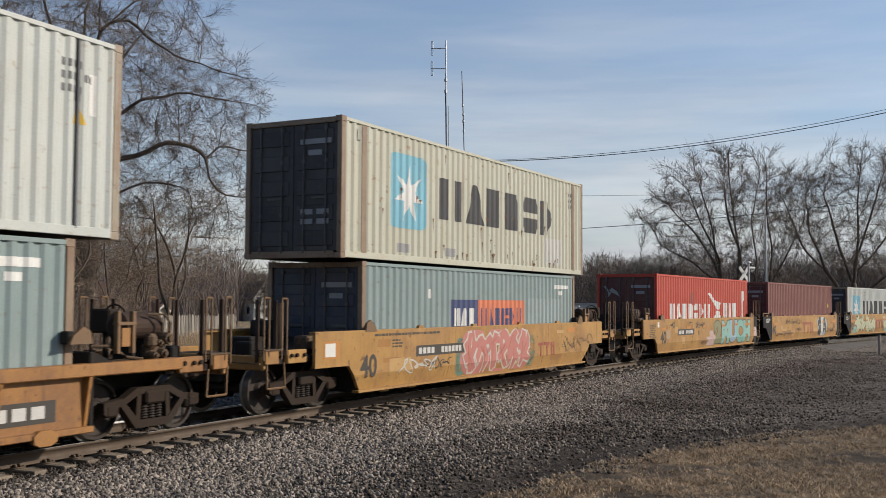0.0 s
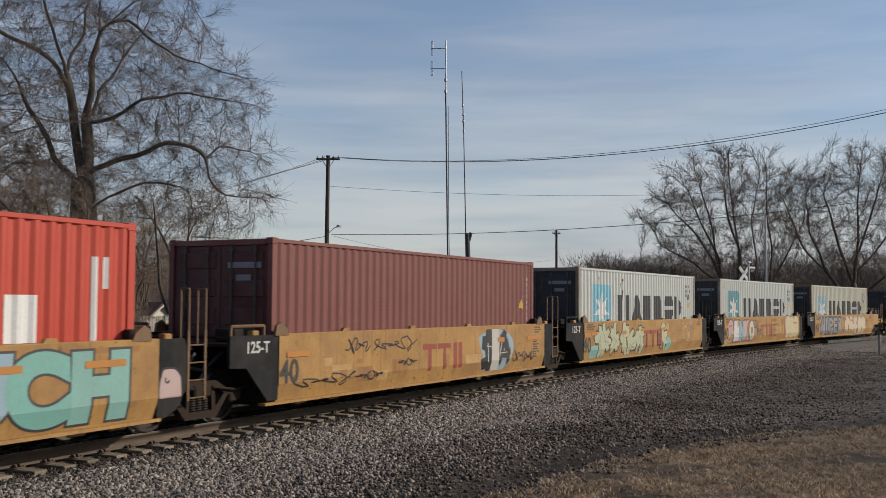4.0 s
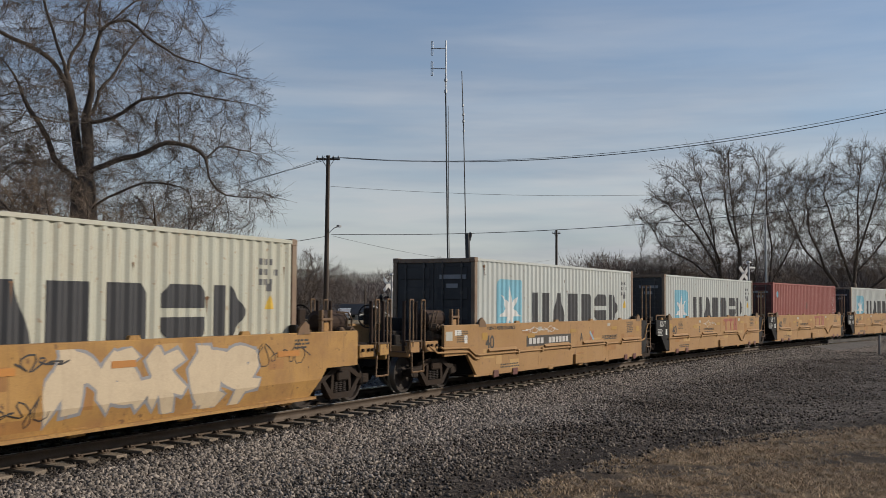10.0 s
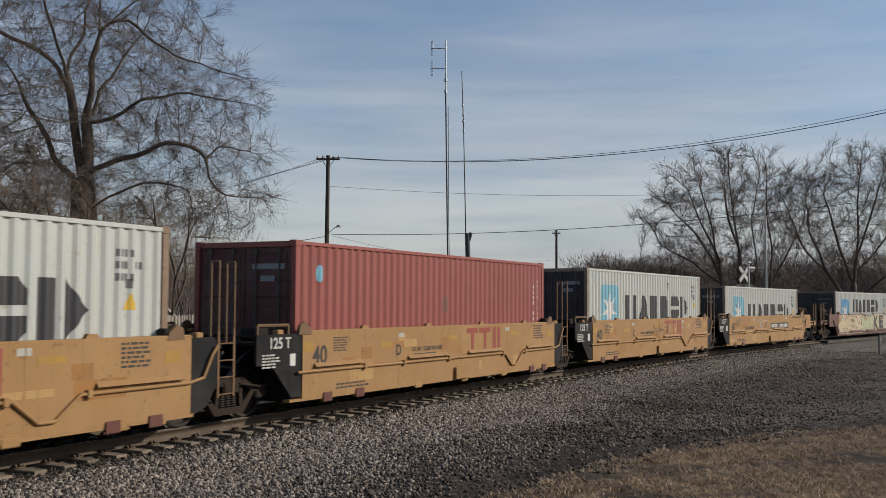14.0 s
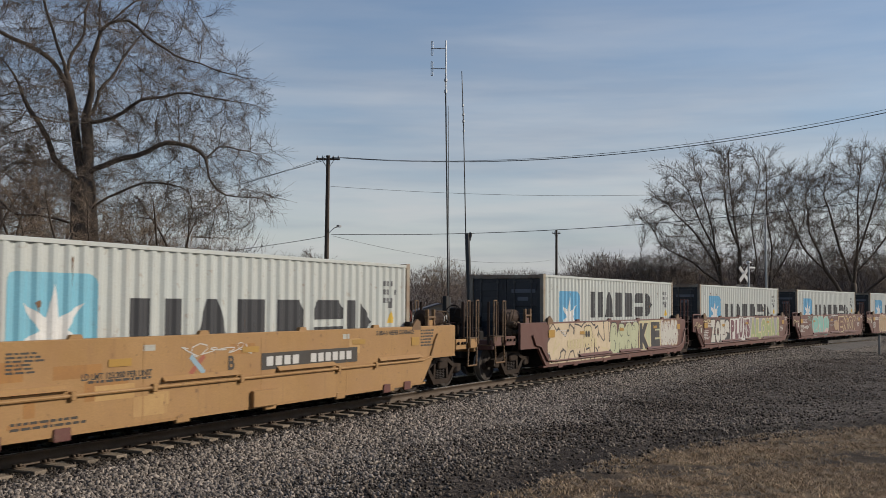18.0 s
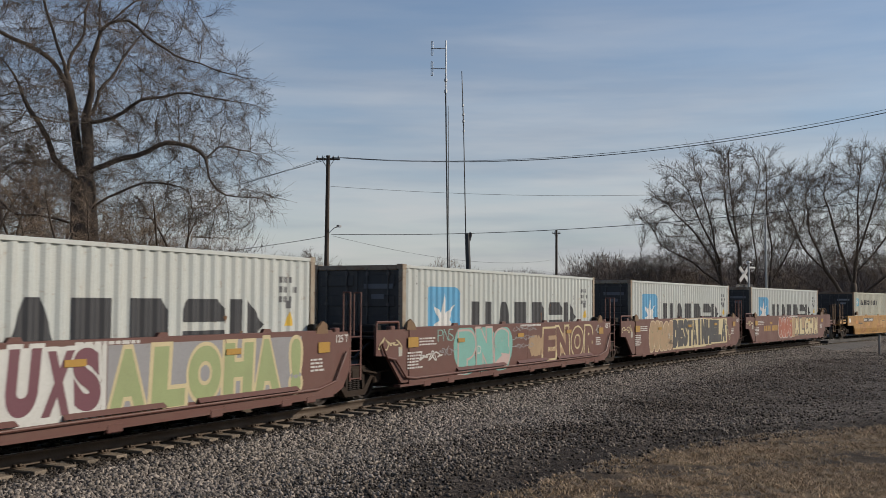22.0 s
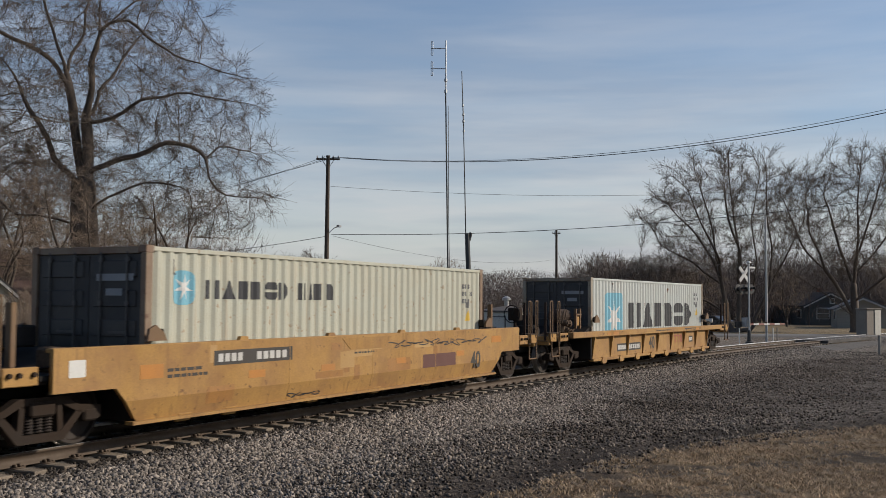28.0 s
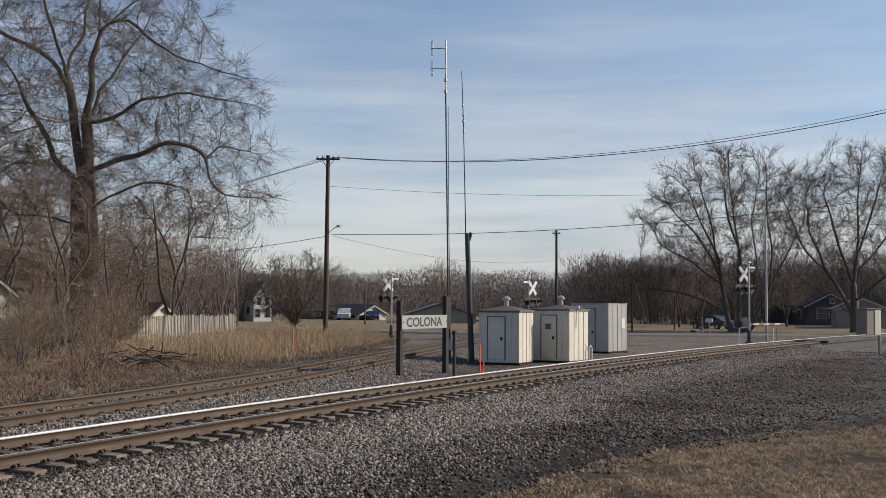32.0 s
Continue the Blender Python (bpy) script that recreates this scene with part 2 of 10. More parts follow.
def sweep(name, line, profile, material, parent, top=None, label=""):
    """A profile of (across, up) drawn along a line; faces whose profile index is in top get the second material."""
    k, n = len(profile), len(line)
    P = np.array(profile)
    L = np.array(line)
    nx, ny = -np.sin(L[:, 2]), np.cos(L[:, 2])
    v = np.zeros((n, k, 3))
    v[:, :, 0] = L[:, None, 0] + nx[:, None] * P[None, :, 0]
    v[:, :, 1] = L[:, None, 1] + ny[:, None] * P[None, :, 0]
    v[:, :, 2] = P[None, :, 1]
    i, j = np.meshgrid(np.arange(n - 1), np.arange(k), indexing="ij")
    a, b = i * k + j, i * k + (j + 1) % k
    faces = np.stack([a, b, b + k, a + k], -1).reshape(-1, 4)
    me = mesh_np(name, v.reshape(-1, 3), faces[:, ::-1], material)
    if top:
        me.materials.append(top[1])
        idx = np.tile(np.isin(np.arange(k), top[0]).astype(np.int32), n - 1)
        me.polygons.foreach_set("material_index", idx)
    ob = new(name, me)
    ob.parent = parent
    if label:
        ob["label"] = label
    return ob

# ---------------------------------------------------------------- ground
ROAD = curve_through([(70.5, 100.0), (70.5, 60.0), (70.0, 42.0), (70.2, 30.0), (73.5, 18.0), (79.0, 5.0), (86.0, -12.0), (100.0, -48.0)], 1.0)
DRIVE = curve_through([(69.0, 24.0), (80.0, 24.5), (95.0, 27.5), (112.0, 36.0), (140.0, 60.0)], 1.0)
GRASS_EDGE = np.array([(-60, 2.0), (-10, 3.4), (6, 4.5), (12.5, 4.8), (17, 4.3), (20.2, 3.0), (24.5, -0.2), (28, -2.8), (40, -8), (60, -22)])
WEED_EDGE = np.array([(-60, 22.5), (0, 19.8), (12, 20.2), (19.3, 20.9), (29.4, 22.8), (42.3, 26.4), (50, 28.3), (57, 30.3), (64, 33.4), (90, 60)])
road_xy, side_xy, main_xy, drive_xy = (np.array([(p[0], p[1]) for p in q]) for q in (ROAD, side_line[::2], main_line[::2], DRIVE))


def dist_to(x, y, line):
    out = np.full(x.shape, 1e9)
    for px_, py_ in line:
        np.minimum(out, (x - px_) ** 2 + (y - py_) ** 2, out=out)
    return np.sqrt(out)


def smooth(a, b, x):
    t = np.clip((x - a) / (b - a), 0, 1)
    return t * t * (3 - 2 * t)


def wobble(x, y, f=0.35, seed=0.0):
    return (np.sin(x * f + seed) * np.cos(y * f * 1.3 + seed * 2) + 0.6 * np.sin(x * f * 2.7 + y * f * 1.9 + seed) + 0.35 * np.sin(y * f * 6.1 - x * f * 4.3 + seed * 3)) / 1.95


def ground_z(x, y, rd=None):
    """Height of the ground sheet."""
    x, y = np.asarray(x, float), np.asarray(y, float)
    rd = dist_to(x, y, road_xy[::2]) if rd is None else rd
    z = -0.42 + 0.035 * wobble(x, y, 0.5) + 0.05 * wobble(x, y, 0.13, 2)
    weed = np.interp(x, WEED_EDGE[:, 0], WEED_EDGE[:, 1])
    z = z + 0.15 * smooth(0, 8, y - weed) * smooth(90, 60, x)
    near = np.clip(1 - np.hypot(x, y) / 14, 0, 1)
    z = z + 0.25 * near
    # a shallow rut and its berm along the edge of the grass, and wheel-churned lumps beyond it
    past = y - np.interp(x, GRASS_EDGE[:, 0], GRASS_EDGE[:, 1])
    here = smooth(60, 40, x) * smooth(4, 9, x) * (np.abs(y) < 14)
    z = z + here * (0.055 * np.exp(-((past + 0.1) / 0.45) ** 2) - 0.075 * np.exp(-((past - 0.75) / 0.40) ** 2) + 0.03 * np.exp(-((past - 1.7) / 0.35) ** 2)) * (0.7 + 0.5 * wobble(x, y, 1.3, 2))
    z = z + here * smooth(-9, -1, past) * smooth(6.5, 2.5, past) * (0.016 * wobble(x, y, 3.1, 4) + 0.010 * wobble(x, y, 6.3, 1))
    z = z + (-0.10 - z) * smooth(7.5, 3.2, rd)
    return z


def dark_soil(x, y, past):
    """How much bare dark earth shows: in patches, and in a band along the edge of the grass."""
    n = wobble(x, y, 0.42, 4) + 0.45 * wobble(x, y, 1.9, 7)
    band = smooth(2.1, 0.8, past) * smooth(-0.7, 0.1, past) * smooth(-1.1, -0.15, n + 0.4 * wobble(x, y, 3.7, 1))
    streak = smooth(0.15, 0.7, np.sin(0.9 * (x * 0.55 - y) + 1.2 * wobble(x, y, 0.5, 8)) + 0.5 * wobble(x, y, 2.1, 3) - 0.25)
    return np.maximum(np.maximum(0.5 * smooth(0.25, 0.8, n), 0.4 * streak), band)


def spread(lo, hi, step, far, grow=1.25):
    c = list(np.arange(lo, hi + step, step))
    d = step
    while c[-1] < far:
        d *= grow
        c.append(c[-1] + d)
    d = step
    while c[0] > -far:
        d *= grow
        c.insert(0, c[0] - d)
    return np.array(c)


gx, gy = np.meshgrid(np.unique(np.r_[spread(2, 100, 0.5, 2600), np.arange(8, 40, 0.25)]), np.unique(np.r_[spread(-6, 48, 0.5, 2600), np.arange(-4, 12, 0.25)]), indexing="ij")
g_rd = dist_to(gx, gy, road_xy[::2])
g_md, g_sd, g_dd = dist_to(gx, gy, main_xy), dist_to(gx, gy, side_xy), dist_to(gx, gy, drive_xy)
gz = ground_z(gx, gy, g_rd)
n0, n1 = gx.shape
ii, jj = np.meshgrid(np.arange(n0 - 1), np.arange(n1 - 1), indexing="ij")
gq = np.stack([ii * n1 + jj, (ii + 1) * n1 + jj, (ii + 1) * n1 + jj + 1, ii * n1 + jj + 1], -1).reshape(-1, 4)
edge_y = np.interp(gx, GRASS_EDGE[:, 0], GRASS_EDGE[:, 1]) + 0.5 * wobble(gx, gy, 0.9, 1) + 0.25 * wobble(gx, gy, 2.3, 5)
weed_y = np.interp(gx, WEED_EDGE[:, 0], WEED_EDGE[:, 1]) + 0.5 * wobble(gx, gy, 0.7, 3)
bare = smooth(0.0, -0.55, 0.9 * wobble(gx, gy, 0.8, 9) + 0.7 * wobble(gx, gy, 2.3, 3) + 0.5 * wobble(gx, gy, 5.9, 6))
z_grass = np.clip(smooth(0.5, -0.5, gy - edge_y), 0, 1) * (1 - 0.85 * bare * (gx < 60) * (gy < 12))
z_weed = smooth(-1.5, 0.5, gy - weed_y)
z_far = np.maximum(z_weed, smooth(77.5, 79.5, gx + 0.8 * wobble(gx, gy, 0.6, 3)) * (g_md > 4)) * smooth(3.6, 4.6, np.minimum(g_rd, g_dd + 1.4))
z_stone = smooth(5.2, 2.4, np.minimum(g_md, g_sd)) * (1 - z_grass)
z_dark = np.maximum(dark_soil(gx, gy, gy - edge_y), bare * (gy < edge_y)) * smooth(3.2, 5.0, g_md) * (gy < 13)
z_pale = smooth(44, 56, gx + 3 * wobble(gx, gy, 0.5, 1)) * (1 - z_far) * smooth(2.6, 4.0, np.minimum(g_md, g_sd))
M_GROUND = bpy.data.materials.new("ground_gravel_and_dry_grass")


def ground_material(m):
    m.use_nodes = True
    n, l = m.node_tree.nodes, m.node_tree.links
    b = n["Principled BSDF"]
    b.inputs["Roughness"].default_value = 0.95
    b.inputs["Specular IOR Level"].default_value = 0.2
    tc = n.new("ShaderNodeTexCoord")
    at = n.new("ShaderNodeAttribute")
    at.attribute_name = "zone"
    sep = n.new("ShaderNodeSeparateColor")
    l.new(at.outputs["Color"], sep.inputs[0])

    def nz(sc, det=6, ro=0.65):
        t = n.new("ShaderNodeTexNoise")
        t.inputs["Scale"].default_value, t.inputs["Detail"].default_value, t.inputs["Roughness"].default_value = sc, det, ro
        l.new(tc.outputs["Object"], t.inputs["Vector"])
        return t.outputs["Fac"]

    def ramp(sock, *stops):
        r = n.new("ShaderNodeValToRGB")
        while len(r.color_ramp.elements) < len(stops):
            r.color_ramp.elements.new(0.5)
        for e, (p, c) in zip(r.color_ramp.elements, stops):
            e.position, e.color = p, (*c, 1)
        l.new(sock, r.inputs[0])
        return r.outputs[0]

    def mx(f, a, c):
        x = n.new("ShaderNodeMix")
        x.data_type = "RGBA"
        l.new(f, x.inputs[0])
        l.new(a, x.inputs[6])
        l.new(c, x.inputs[7])
        return x.outputs[2]

    vo = n.new("ShaderNodeTexVoronoi")
    vo.inputs["Scale"].default_value = 19
    l.new(tc.outputs["Object"], vo.inputs["Vector"])
    bw = n.new("ShaderNodeRGBToBW")
    l.new(vo.outputs["Color"], bw.inputs[0])
    mixn = n.new("ShaderNodeMath")
    mixn.operation = "ADD"
    l.new(bw.outputs[0], mixn.inputs[0])
    l.new(nz(60, 3), mixn.inputs[1])
    half = n.new("ShaderNodeMath")
    half.operation = "MULTIPLY"
    l.new(mixn.outputs[0], half.inputs[0])
    half.inputs[1].default_value = 0.5
    dirt = ramp(half.outputs[0], (0.28, (0.020, 0.016, 0.012)), (0.5, (0.070, 0.057, 0.046)), (0.72, (0.20, 0.168, 0.14)))
    stone = ramp(half.outputs[0], (0.28, (0.028, 0.023, 0.019)), (0.5, (0.105, 0.090, 0.077)), (0.72, (0.28, 0.245, 0.215)))
    straw = ramp(nz(45, 4), (0.36, (0.050, 0.036, 0.024)), (0.5, (0.170, 0.121, 0.076)), (0.66, (0.42, 0.305, 0.188)))
    patch = ramp(nz(1.6, 8), (0.38, (0.024, 0.017, 0.012)), (0.52, (0.25, 0.180, 0.108)), (0.66, (0.125, 0.092, 0.055)))
    lawn = mx(nz(3.0, 6), straw, patch)
    dark = ramp(half.outputs[0], (0.3, (0.011, 0.008, 0.006)), (0.75, (0.056, 0.042, 0.033)))
    col = mx(sep.outputs["Red"], dirt, stone)
    pale = ramp(half.outputs[0], (0.28, (0.085, 0.071, 0.057)), (0.5, (0.165, 0.140, 0.113)), (0.72, (0.30, 0.255, 0.21)))
    col = mx(at.outputs["Alpha"], col, pale)
    col = mx(sep.outputs["Blue"], col, dark)
    col = mx(sep.outputs["Green"], col, lawn)
    af = n.new("ShaderNodeAttribute")
    af.attribute_name = "far_lawn"
    tan = ramp(nz(9, 7), (0.36, (0.10, 0.076, 0.046)), (0.5, (0.23, 0.178, 0.108)), (0.66, (0.35, 0.275, 0.17)))
    col = mx(af.outputs["Fac"], col, tan)
    l.new(col, b.inputs["Base Color"])
    bp = n.new("ShaderNodeBump")
    bp.inputs["Strength"].default_value, bp.inputs["Distance"].default_value = 1.0, 0.05
    l.new(half.outputs[0], bp.inputs["Height"])
    l.new(bp.outputs[0], b.inputs["Normal"])


ground_material(M_GROUND)
g_me = mesh_np("ground", np.stack([gx, gy, gz], -1).reshape(-1, 3), gq, M_GROUND, smooth=True)
zone = g_me.color_attributes.new("zone", "FLOAT_COLOR", "POINT")
zone.data.foreach_set("color", np.stack([z_stone, np.maximum(z_grass, z_far), np.clip(z_dark, 0, 0.95), z_pale], -1).astype(np.float32).ravel())
lawn_at = g_me.attributes.new("far_lawn", "FLOAT", "POINT")
lawn_at.data.foreach_set("value", (z_far * smooth(60, 78, np.hypot(gx, gy)) * 0.85).astype(np.float32).ravel())
ground = tagged(new("ground", g_me), "flat ground of dark gravel, dirt and dead winter grass", "ground", kind="structure")

M_ROAD = mat("worn_asphalt", (0.215, 0.20, 0.185), (0.155, 0.145, 0.135), rough=0.9, scale=0.6, fine=40, amount=0.7, bump=0.3)
M_DRIVE = mat("gravel_drive", (0.24, 0.215, 0.185), (0.17, 0.15, 0.13), rough=0.95, scale=0.7, fine=30, amount=0.7, bump=0.5)
road = tagged(sweep("road", ROAD, [(-3.4, -0.3), (-3.3, -0.055), (0, -0.03), (3.3, -0.055), (3.4, -0.3)], M_ROAD, None), "worn grey asphalt side road across both tracks", "road", kind="structure")
tagged(sweep("road_branch", DRIVE, [(-2.3, -0.9), (-2.2, -0.27), (2.2, -0.27), (2.3, -0.9)], M_DRIVE, None), "pale gravel lane between winter lawns", "road", kind="structure")

# ---------------------------------------------------------------- tracks
RAIL = [(-0.07, -0.178), (0.07, -0.178), (0.07, -0.165), (0.012, -0.145), (0.010, -0.045), (0.036, -0.035), (0.037, -0.006), (0.026, 0.0), (-0.026, 0.0), (-0.037, -0.006), (-0.036, -0.035), (-0.010, -0.045), (-0.012, -0.145), (-0.07, -0.165)]
BED = [(-3.5, -0.62), (-2.7, -0.42), (-1.75, -0.25), (-0.85, -0.24), (-0.7, -0.215), (0.7, -0.215), (1.7, -0.225), (2.6, -0.40), (3.3, -0.62)]


def bed_z(off):
    return np.interp(off, [p[0] for p in BED], [p[1] for p in BED])


def track(name, line, label, head, drop, near):
    root = thing(name, label, "railway track", kind="structure")
    sweep("ballast_bed", line, [(a, b + drop) for a, b in BED], M_BALLAST, root, label="grey crushed stone ballast")
    for off in (-0.7545, 0.7545):
        sweep("rail", line, [(a + off, b) for a, b in RAIL], M_RAIL, root, top=((7, 8, 9) if off > 0 else (5, 6, 7), head), label="rusty steel rail with a worn head")
    bm = box(bmesh.new(), -0.115, 0.115, -1.22, 1.22, -0.37, -0.188, 0.012)
    tie = part("tie", bm, M_TIE, root)
    tie_me = tie.data
    bpy.data.objects.remove(tie)
    rest_v, rest_f, fast_v, fast_f = [], [], [], []
    cube_v = np.array([(x, y, z) for x in (-1, 1) for y in (-1, 1) for z in (-1, 1)], float)
    cube_f = np.array([(0, 1, 3, 2), (4, 6, 7, 5), (0, 4, 5, 1), (2, 3, 7, 6), (0, 2, 6, 4), (1, 5, 7, 3)])
    rng = random.Random(5)
    run = np.r_[0, np.cumsum([math.hypot(b[0] - a[0], b[1] - a[1]) for a, b in zip(line, line[1:])])]
    L = np.array(line)
    for s in np.arange(0, run[-1], 0.535):
        x, y, h = (np.interp(s, run, L[:, i]) for i in range(3))
        h += rng.uniform(-0.012, 0.012)
        c, sn = math.cos(h), math.sin(h)
        shift = rng.uniform(-0.09, 0.09)
        m = Matrix(((c, -sn, 0, x - sn * shift), (sn, c, 0, y + c * shift), (0, 0, 1, drop * 0.2), (0, 0, 0, 1)))
        R = np.array(((c, -sn), (sn, c)))
        if near[0] < x < near[1] and y < 60:
            ob = new("tie", tie_me)
            ob.parent = root
            ob.matrix_local = m
        else:
            v = cube_v * (0.115, 1.3, 0.09) + (0, shift, -0.28)
            v[:, :2] = v[:, :2] @ R.T + (x, y)
            rest_f.append(cube_f + 8 * len(rest_v))
            rest_v.append(v)
        if -5 < x < 95 and y < 60:
            for off in (-0.7545, 0.7545):
                for size, place in (((0.09, 0.17, 0.008), (0, off, -0.182)), ((0.016, 0.03, 0.02), (0.05, off - 0.085, -0.155)), ((0.016, 0.03, 0.02), (-0.05, off + 0.085, -0.155)),
                                    ((0.016, 0.03, 0.02), (-0.04, off - 0.1, -0.155)), ((0.02, 0.09, 0.022), (0.14, off, -0.185))):
                    v = cube_v * size + place
                    v[:, :2] = v[:, :2] @ R.T + (x, y)
                    fast_f.append(cube_f + 8 * len(fast_v))
                    fast_v.append(v)
    tagged(part("tie_rest", mesh_np("tie_rest", np.concatenate(rest_v), np.concatenate(rest_f)), M_TIE, root), kind="stuff")
    tagged(part("rail_fastening", mesh_np("rail_fastening", np.concatenate(fast_v), np.concatenate(fast_f)), M_RAIL, root), kind="stuff")
    return root


track("track_main", main_line, "straight then curving main line track on grey ballast", M_RAILTOP, 0.0, (4, 98))
track("track_siding", side_line, "rusty little-used side track on grey ballast", M_RAILTOP2, 0.035, (6, 66))
# crossing boards beside the rails
M_BOARD = mat("crossing_timber", (0.10, 0.09, 0.08), (0.06, 0.055, 0.05), rough=0.95, scale=2, fine=30, amount=0.8, bump=0.4, rnd=0.2)
panels = thing("crossing_panels", "dark worn timber panels between the rails of the road crossing", "crossing panel", kind="structure")
for s0 in np.arange(66.2, 76.5, 2.44):
    x, y, h = on_track(s0 + 1.22)
    for a, b in ((-1.25, -0.82), (-0.66, -0.01), (0.01, 0.66), (0.82, 1.25)):
        ob = part("panel", box(bmesh.new(), -1.21, 1.21, a, b, -0.18, -0.012, 0.01), M_BOARD, panels)
        ob.matrix_local = pose(x, y, 0, 0, 0, math.degrees(h))


# loose stones, thickest where the path passes nearest
def stones():
    rng = np.random.default_rng(3)
    xs, ys, zs, rs, ls = [], [], [], [], []
    for count, s0, s1, o0, o1 in ((34000, 7, 24, -3.8, -1.36), (22000, 24, 62, -3.6, -1.36), (11000, 7, 60, -1.5, -0.9), (5000, 7, 40, -0.6, 0.6), (12000, 8, 40, 0.9, 3.1), (46000, 6, 27, -9.8, -3.4), (46000, 20, 62, -13.0, -3.4)):
        u = rng.random(count)
        s = s0 + (s1 - s0) * u ** 1.5
        off = rng.uniform(o0, o1, count)
        p = np.array([on_track(a, b)[:2] for a, b in zip(s, off)])
        z = np.where(np.abs(off) < 3.0, bed_z(off), -9)
        z = np.maximum(z, ground_z(p[:, 0], p[:, 1]))
        keep = np.ones(count, bool)
        if o1 < -3:
            keep = rng.random(count) < np.clip(1.1 - 0.13 * (np.abs(off) - 3.2) + 0.5 * wobble(p[:, 0], p[:, 1], 0.6, 2), 0.08, 1)
            past = p[:, 1] - np.interp(p[:, 0], GRASS_EDGE[:, 0], GRASS_EDGE[:, 1])
            keep &= rng.random(count) > 0.80 * dark_soil(p[:, 0], p[:, 1], past)
            keep &= p[:, 1] > np.interp(p[:, 0], GRASS_EDGE[:, 0], GRASS_EDGE[:, 1]) - 0.4
        xs.append(p[keep, 0]); ys.append(p[keep, 1]); zs.append(z[keep]); rs.append((rng.uniform(0.018, 0.050, count) * (0.62 if o1 == -0.9 else 0.95 if o1 > -3 else 0.82))[keep])
        worn = np.abs(off[keep]) + 0.9 * wobble(p[keep, 0], p[keep, 1], 0.7, 5) + rng.normal(0, 0.6, int(keep.sum()))
        # 2 picks the stones near the rails that get the painted shade
        ls.append(np.where((worn > 4.6) & (off[keep] < 0), 1, np.where(np.abs(off[keep]) < 1.55 + 0.15 * rng.normal(size=int(keep.sum())), 2, 0)))
    idx = np.arange(6, len(side_line), 1)
    S = np.array(side_line)
    for count, x0, x1, o0, o1 in ((15000, 9, 44, -3.2, -0.85), (12000, 9, 52, 0.85, 4.6), (4500, 9, 40, -0.66, 0.66)):
        cand = S[(S[:, 0] > x0) & (S[:, 0] < x1)]
        c = cand[(len(cand) * rng.random(count) ** 1.3).astype(int)]
        off, along = rng.uniform(o0, o1, count), rng.uniform(-0.25, 0.25, count)
        x, y = c[:, 0] - np.sin(c[:, 2]) * off + np.cos(c[:, 2]) * along, c[:, 1] + np.cos(c[:, 2]) * off + np.sin(c[:, 2]) * along
        xs.append(x); ys.append(y); zs.append(np.maximum(bed_z(off) + 0.035, ground_z(x, y))); rs.append(rng.uniform(0.018, 0.045, count)); ls.append(np.where(off > 1.6, 1, 0))
    P = np.stack([np.concatenate(q) for q in (xs, ys, zs)], -1)
    r = np.concatenate(rs)
    N = len(r)
    octa = np.array([(1, 0, 0), (-1, 0, 0), (0, 1, 0), (0, -1, 0), (0, 0, 1), (0, 0, -1)], float)
    tri = np.array([(0, 2, 4), (2, 1, 4), (1, 3, 4), (3, 0, 4), (2, 0, 5), (1, 2, 5), (3, 1, 5), (0, 3, 5)])
    V = octa[None] * rng.uniform(0.6, 1.35, (N, 6, 1)) + rng.uniform(-0.32, 0.32, (N, 6, 3))
    V *= r[:, None, None] * rng.uniform(0.75, 1.25, (N, 1, 3))
    q = rng.normal(size=(N, 4))
    q /= np.linalg.norm(q, axis=1, keepdims=True)
    w, x, y, z = q.T
    R = np.stack([1 - 2 * (y * y + z * z), 2 * (x * y - z * w), 2 * (x * z + y * w), 2 * (x * y + z * w), 1 - 2 * (x * x + z * z), 2 * (y * z - x * w), 2 * (x * z - y * w), 2 * (y * z + x * w), 1 - 2 * (x * x + y * y)], -1).reshape(N, 3, 3)
    V = np.einsum("nij,nkj->nki", R, V) + P[:, None] + (0, 0, 0.006)
    lot = np.concatenate(ls)
    for nm, label, category, pick, material in (("ballast_stones", "loose grey crushed stones heaped along the tracks", "ballast", lot == 0, M_STONE), ("lot_gravel", "dirty brown-grey gravel trodden into the lot", "gravel", lot == 1, M_LOTSTONE), ("oily_stones", "stones between and beside the rails, coloured dark as train shade", "ballast", lot == 2, M_SHADESTONE)):
        m = int(pick.sum())
        F = tri[None] + 6 * np.arange(m)[:, None, None]
        tagged(new(nm, mesh_np(nm, V[pick].reshape(-1, 3), F.reshape(-1, 3), material)), label, category, kind="stuff")


stones()

# ---------------------------------------------------------------- containers
PITCH_C, DEPTH_C = 0.2775, 0.036


def wave(x):
    """Depth of the corrugated side at x: outer lands, slopes and inner lands."""
    u = (x / PITCH_C) % 1.0
    return DEPTH_C * float(np.interp(u, [0, 0.26, 0.50, 0.76, 1.0], [0, 0, 1, 1, 0]))


def breaks(x0, x1):
    k0, k1 = math.floor(x0 / PITCH_C) - 1, math.ceil(x1 / PITCH_C) + 1
    xs = [(k + u) * PITCH_C for k in range(k0, k1) for u in (0.0, 0.26, 0.50, 0.76)]
    return [x for x in xs if x0 + 1e-4 < x < x1 - 1e-4]


MESHES = {}


def shared(key, make):
    if key not in MESHES:
        bm = make()
        bm.normal_update()
        me = bpy.data.meshes.new(key[0] if isinstance(key, tuple) else key)
        bm.to_mesh(me)
        bm.free()
        MESHES[key] = me
    return MESHES[key]


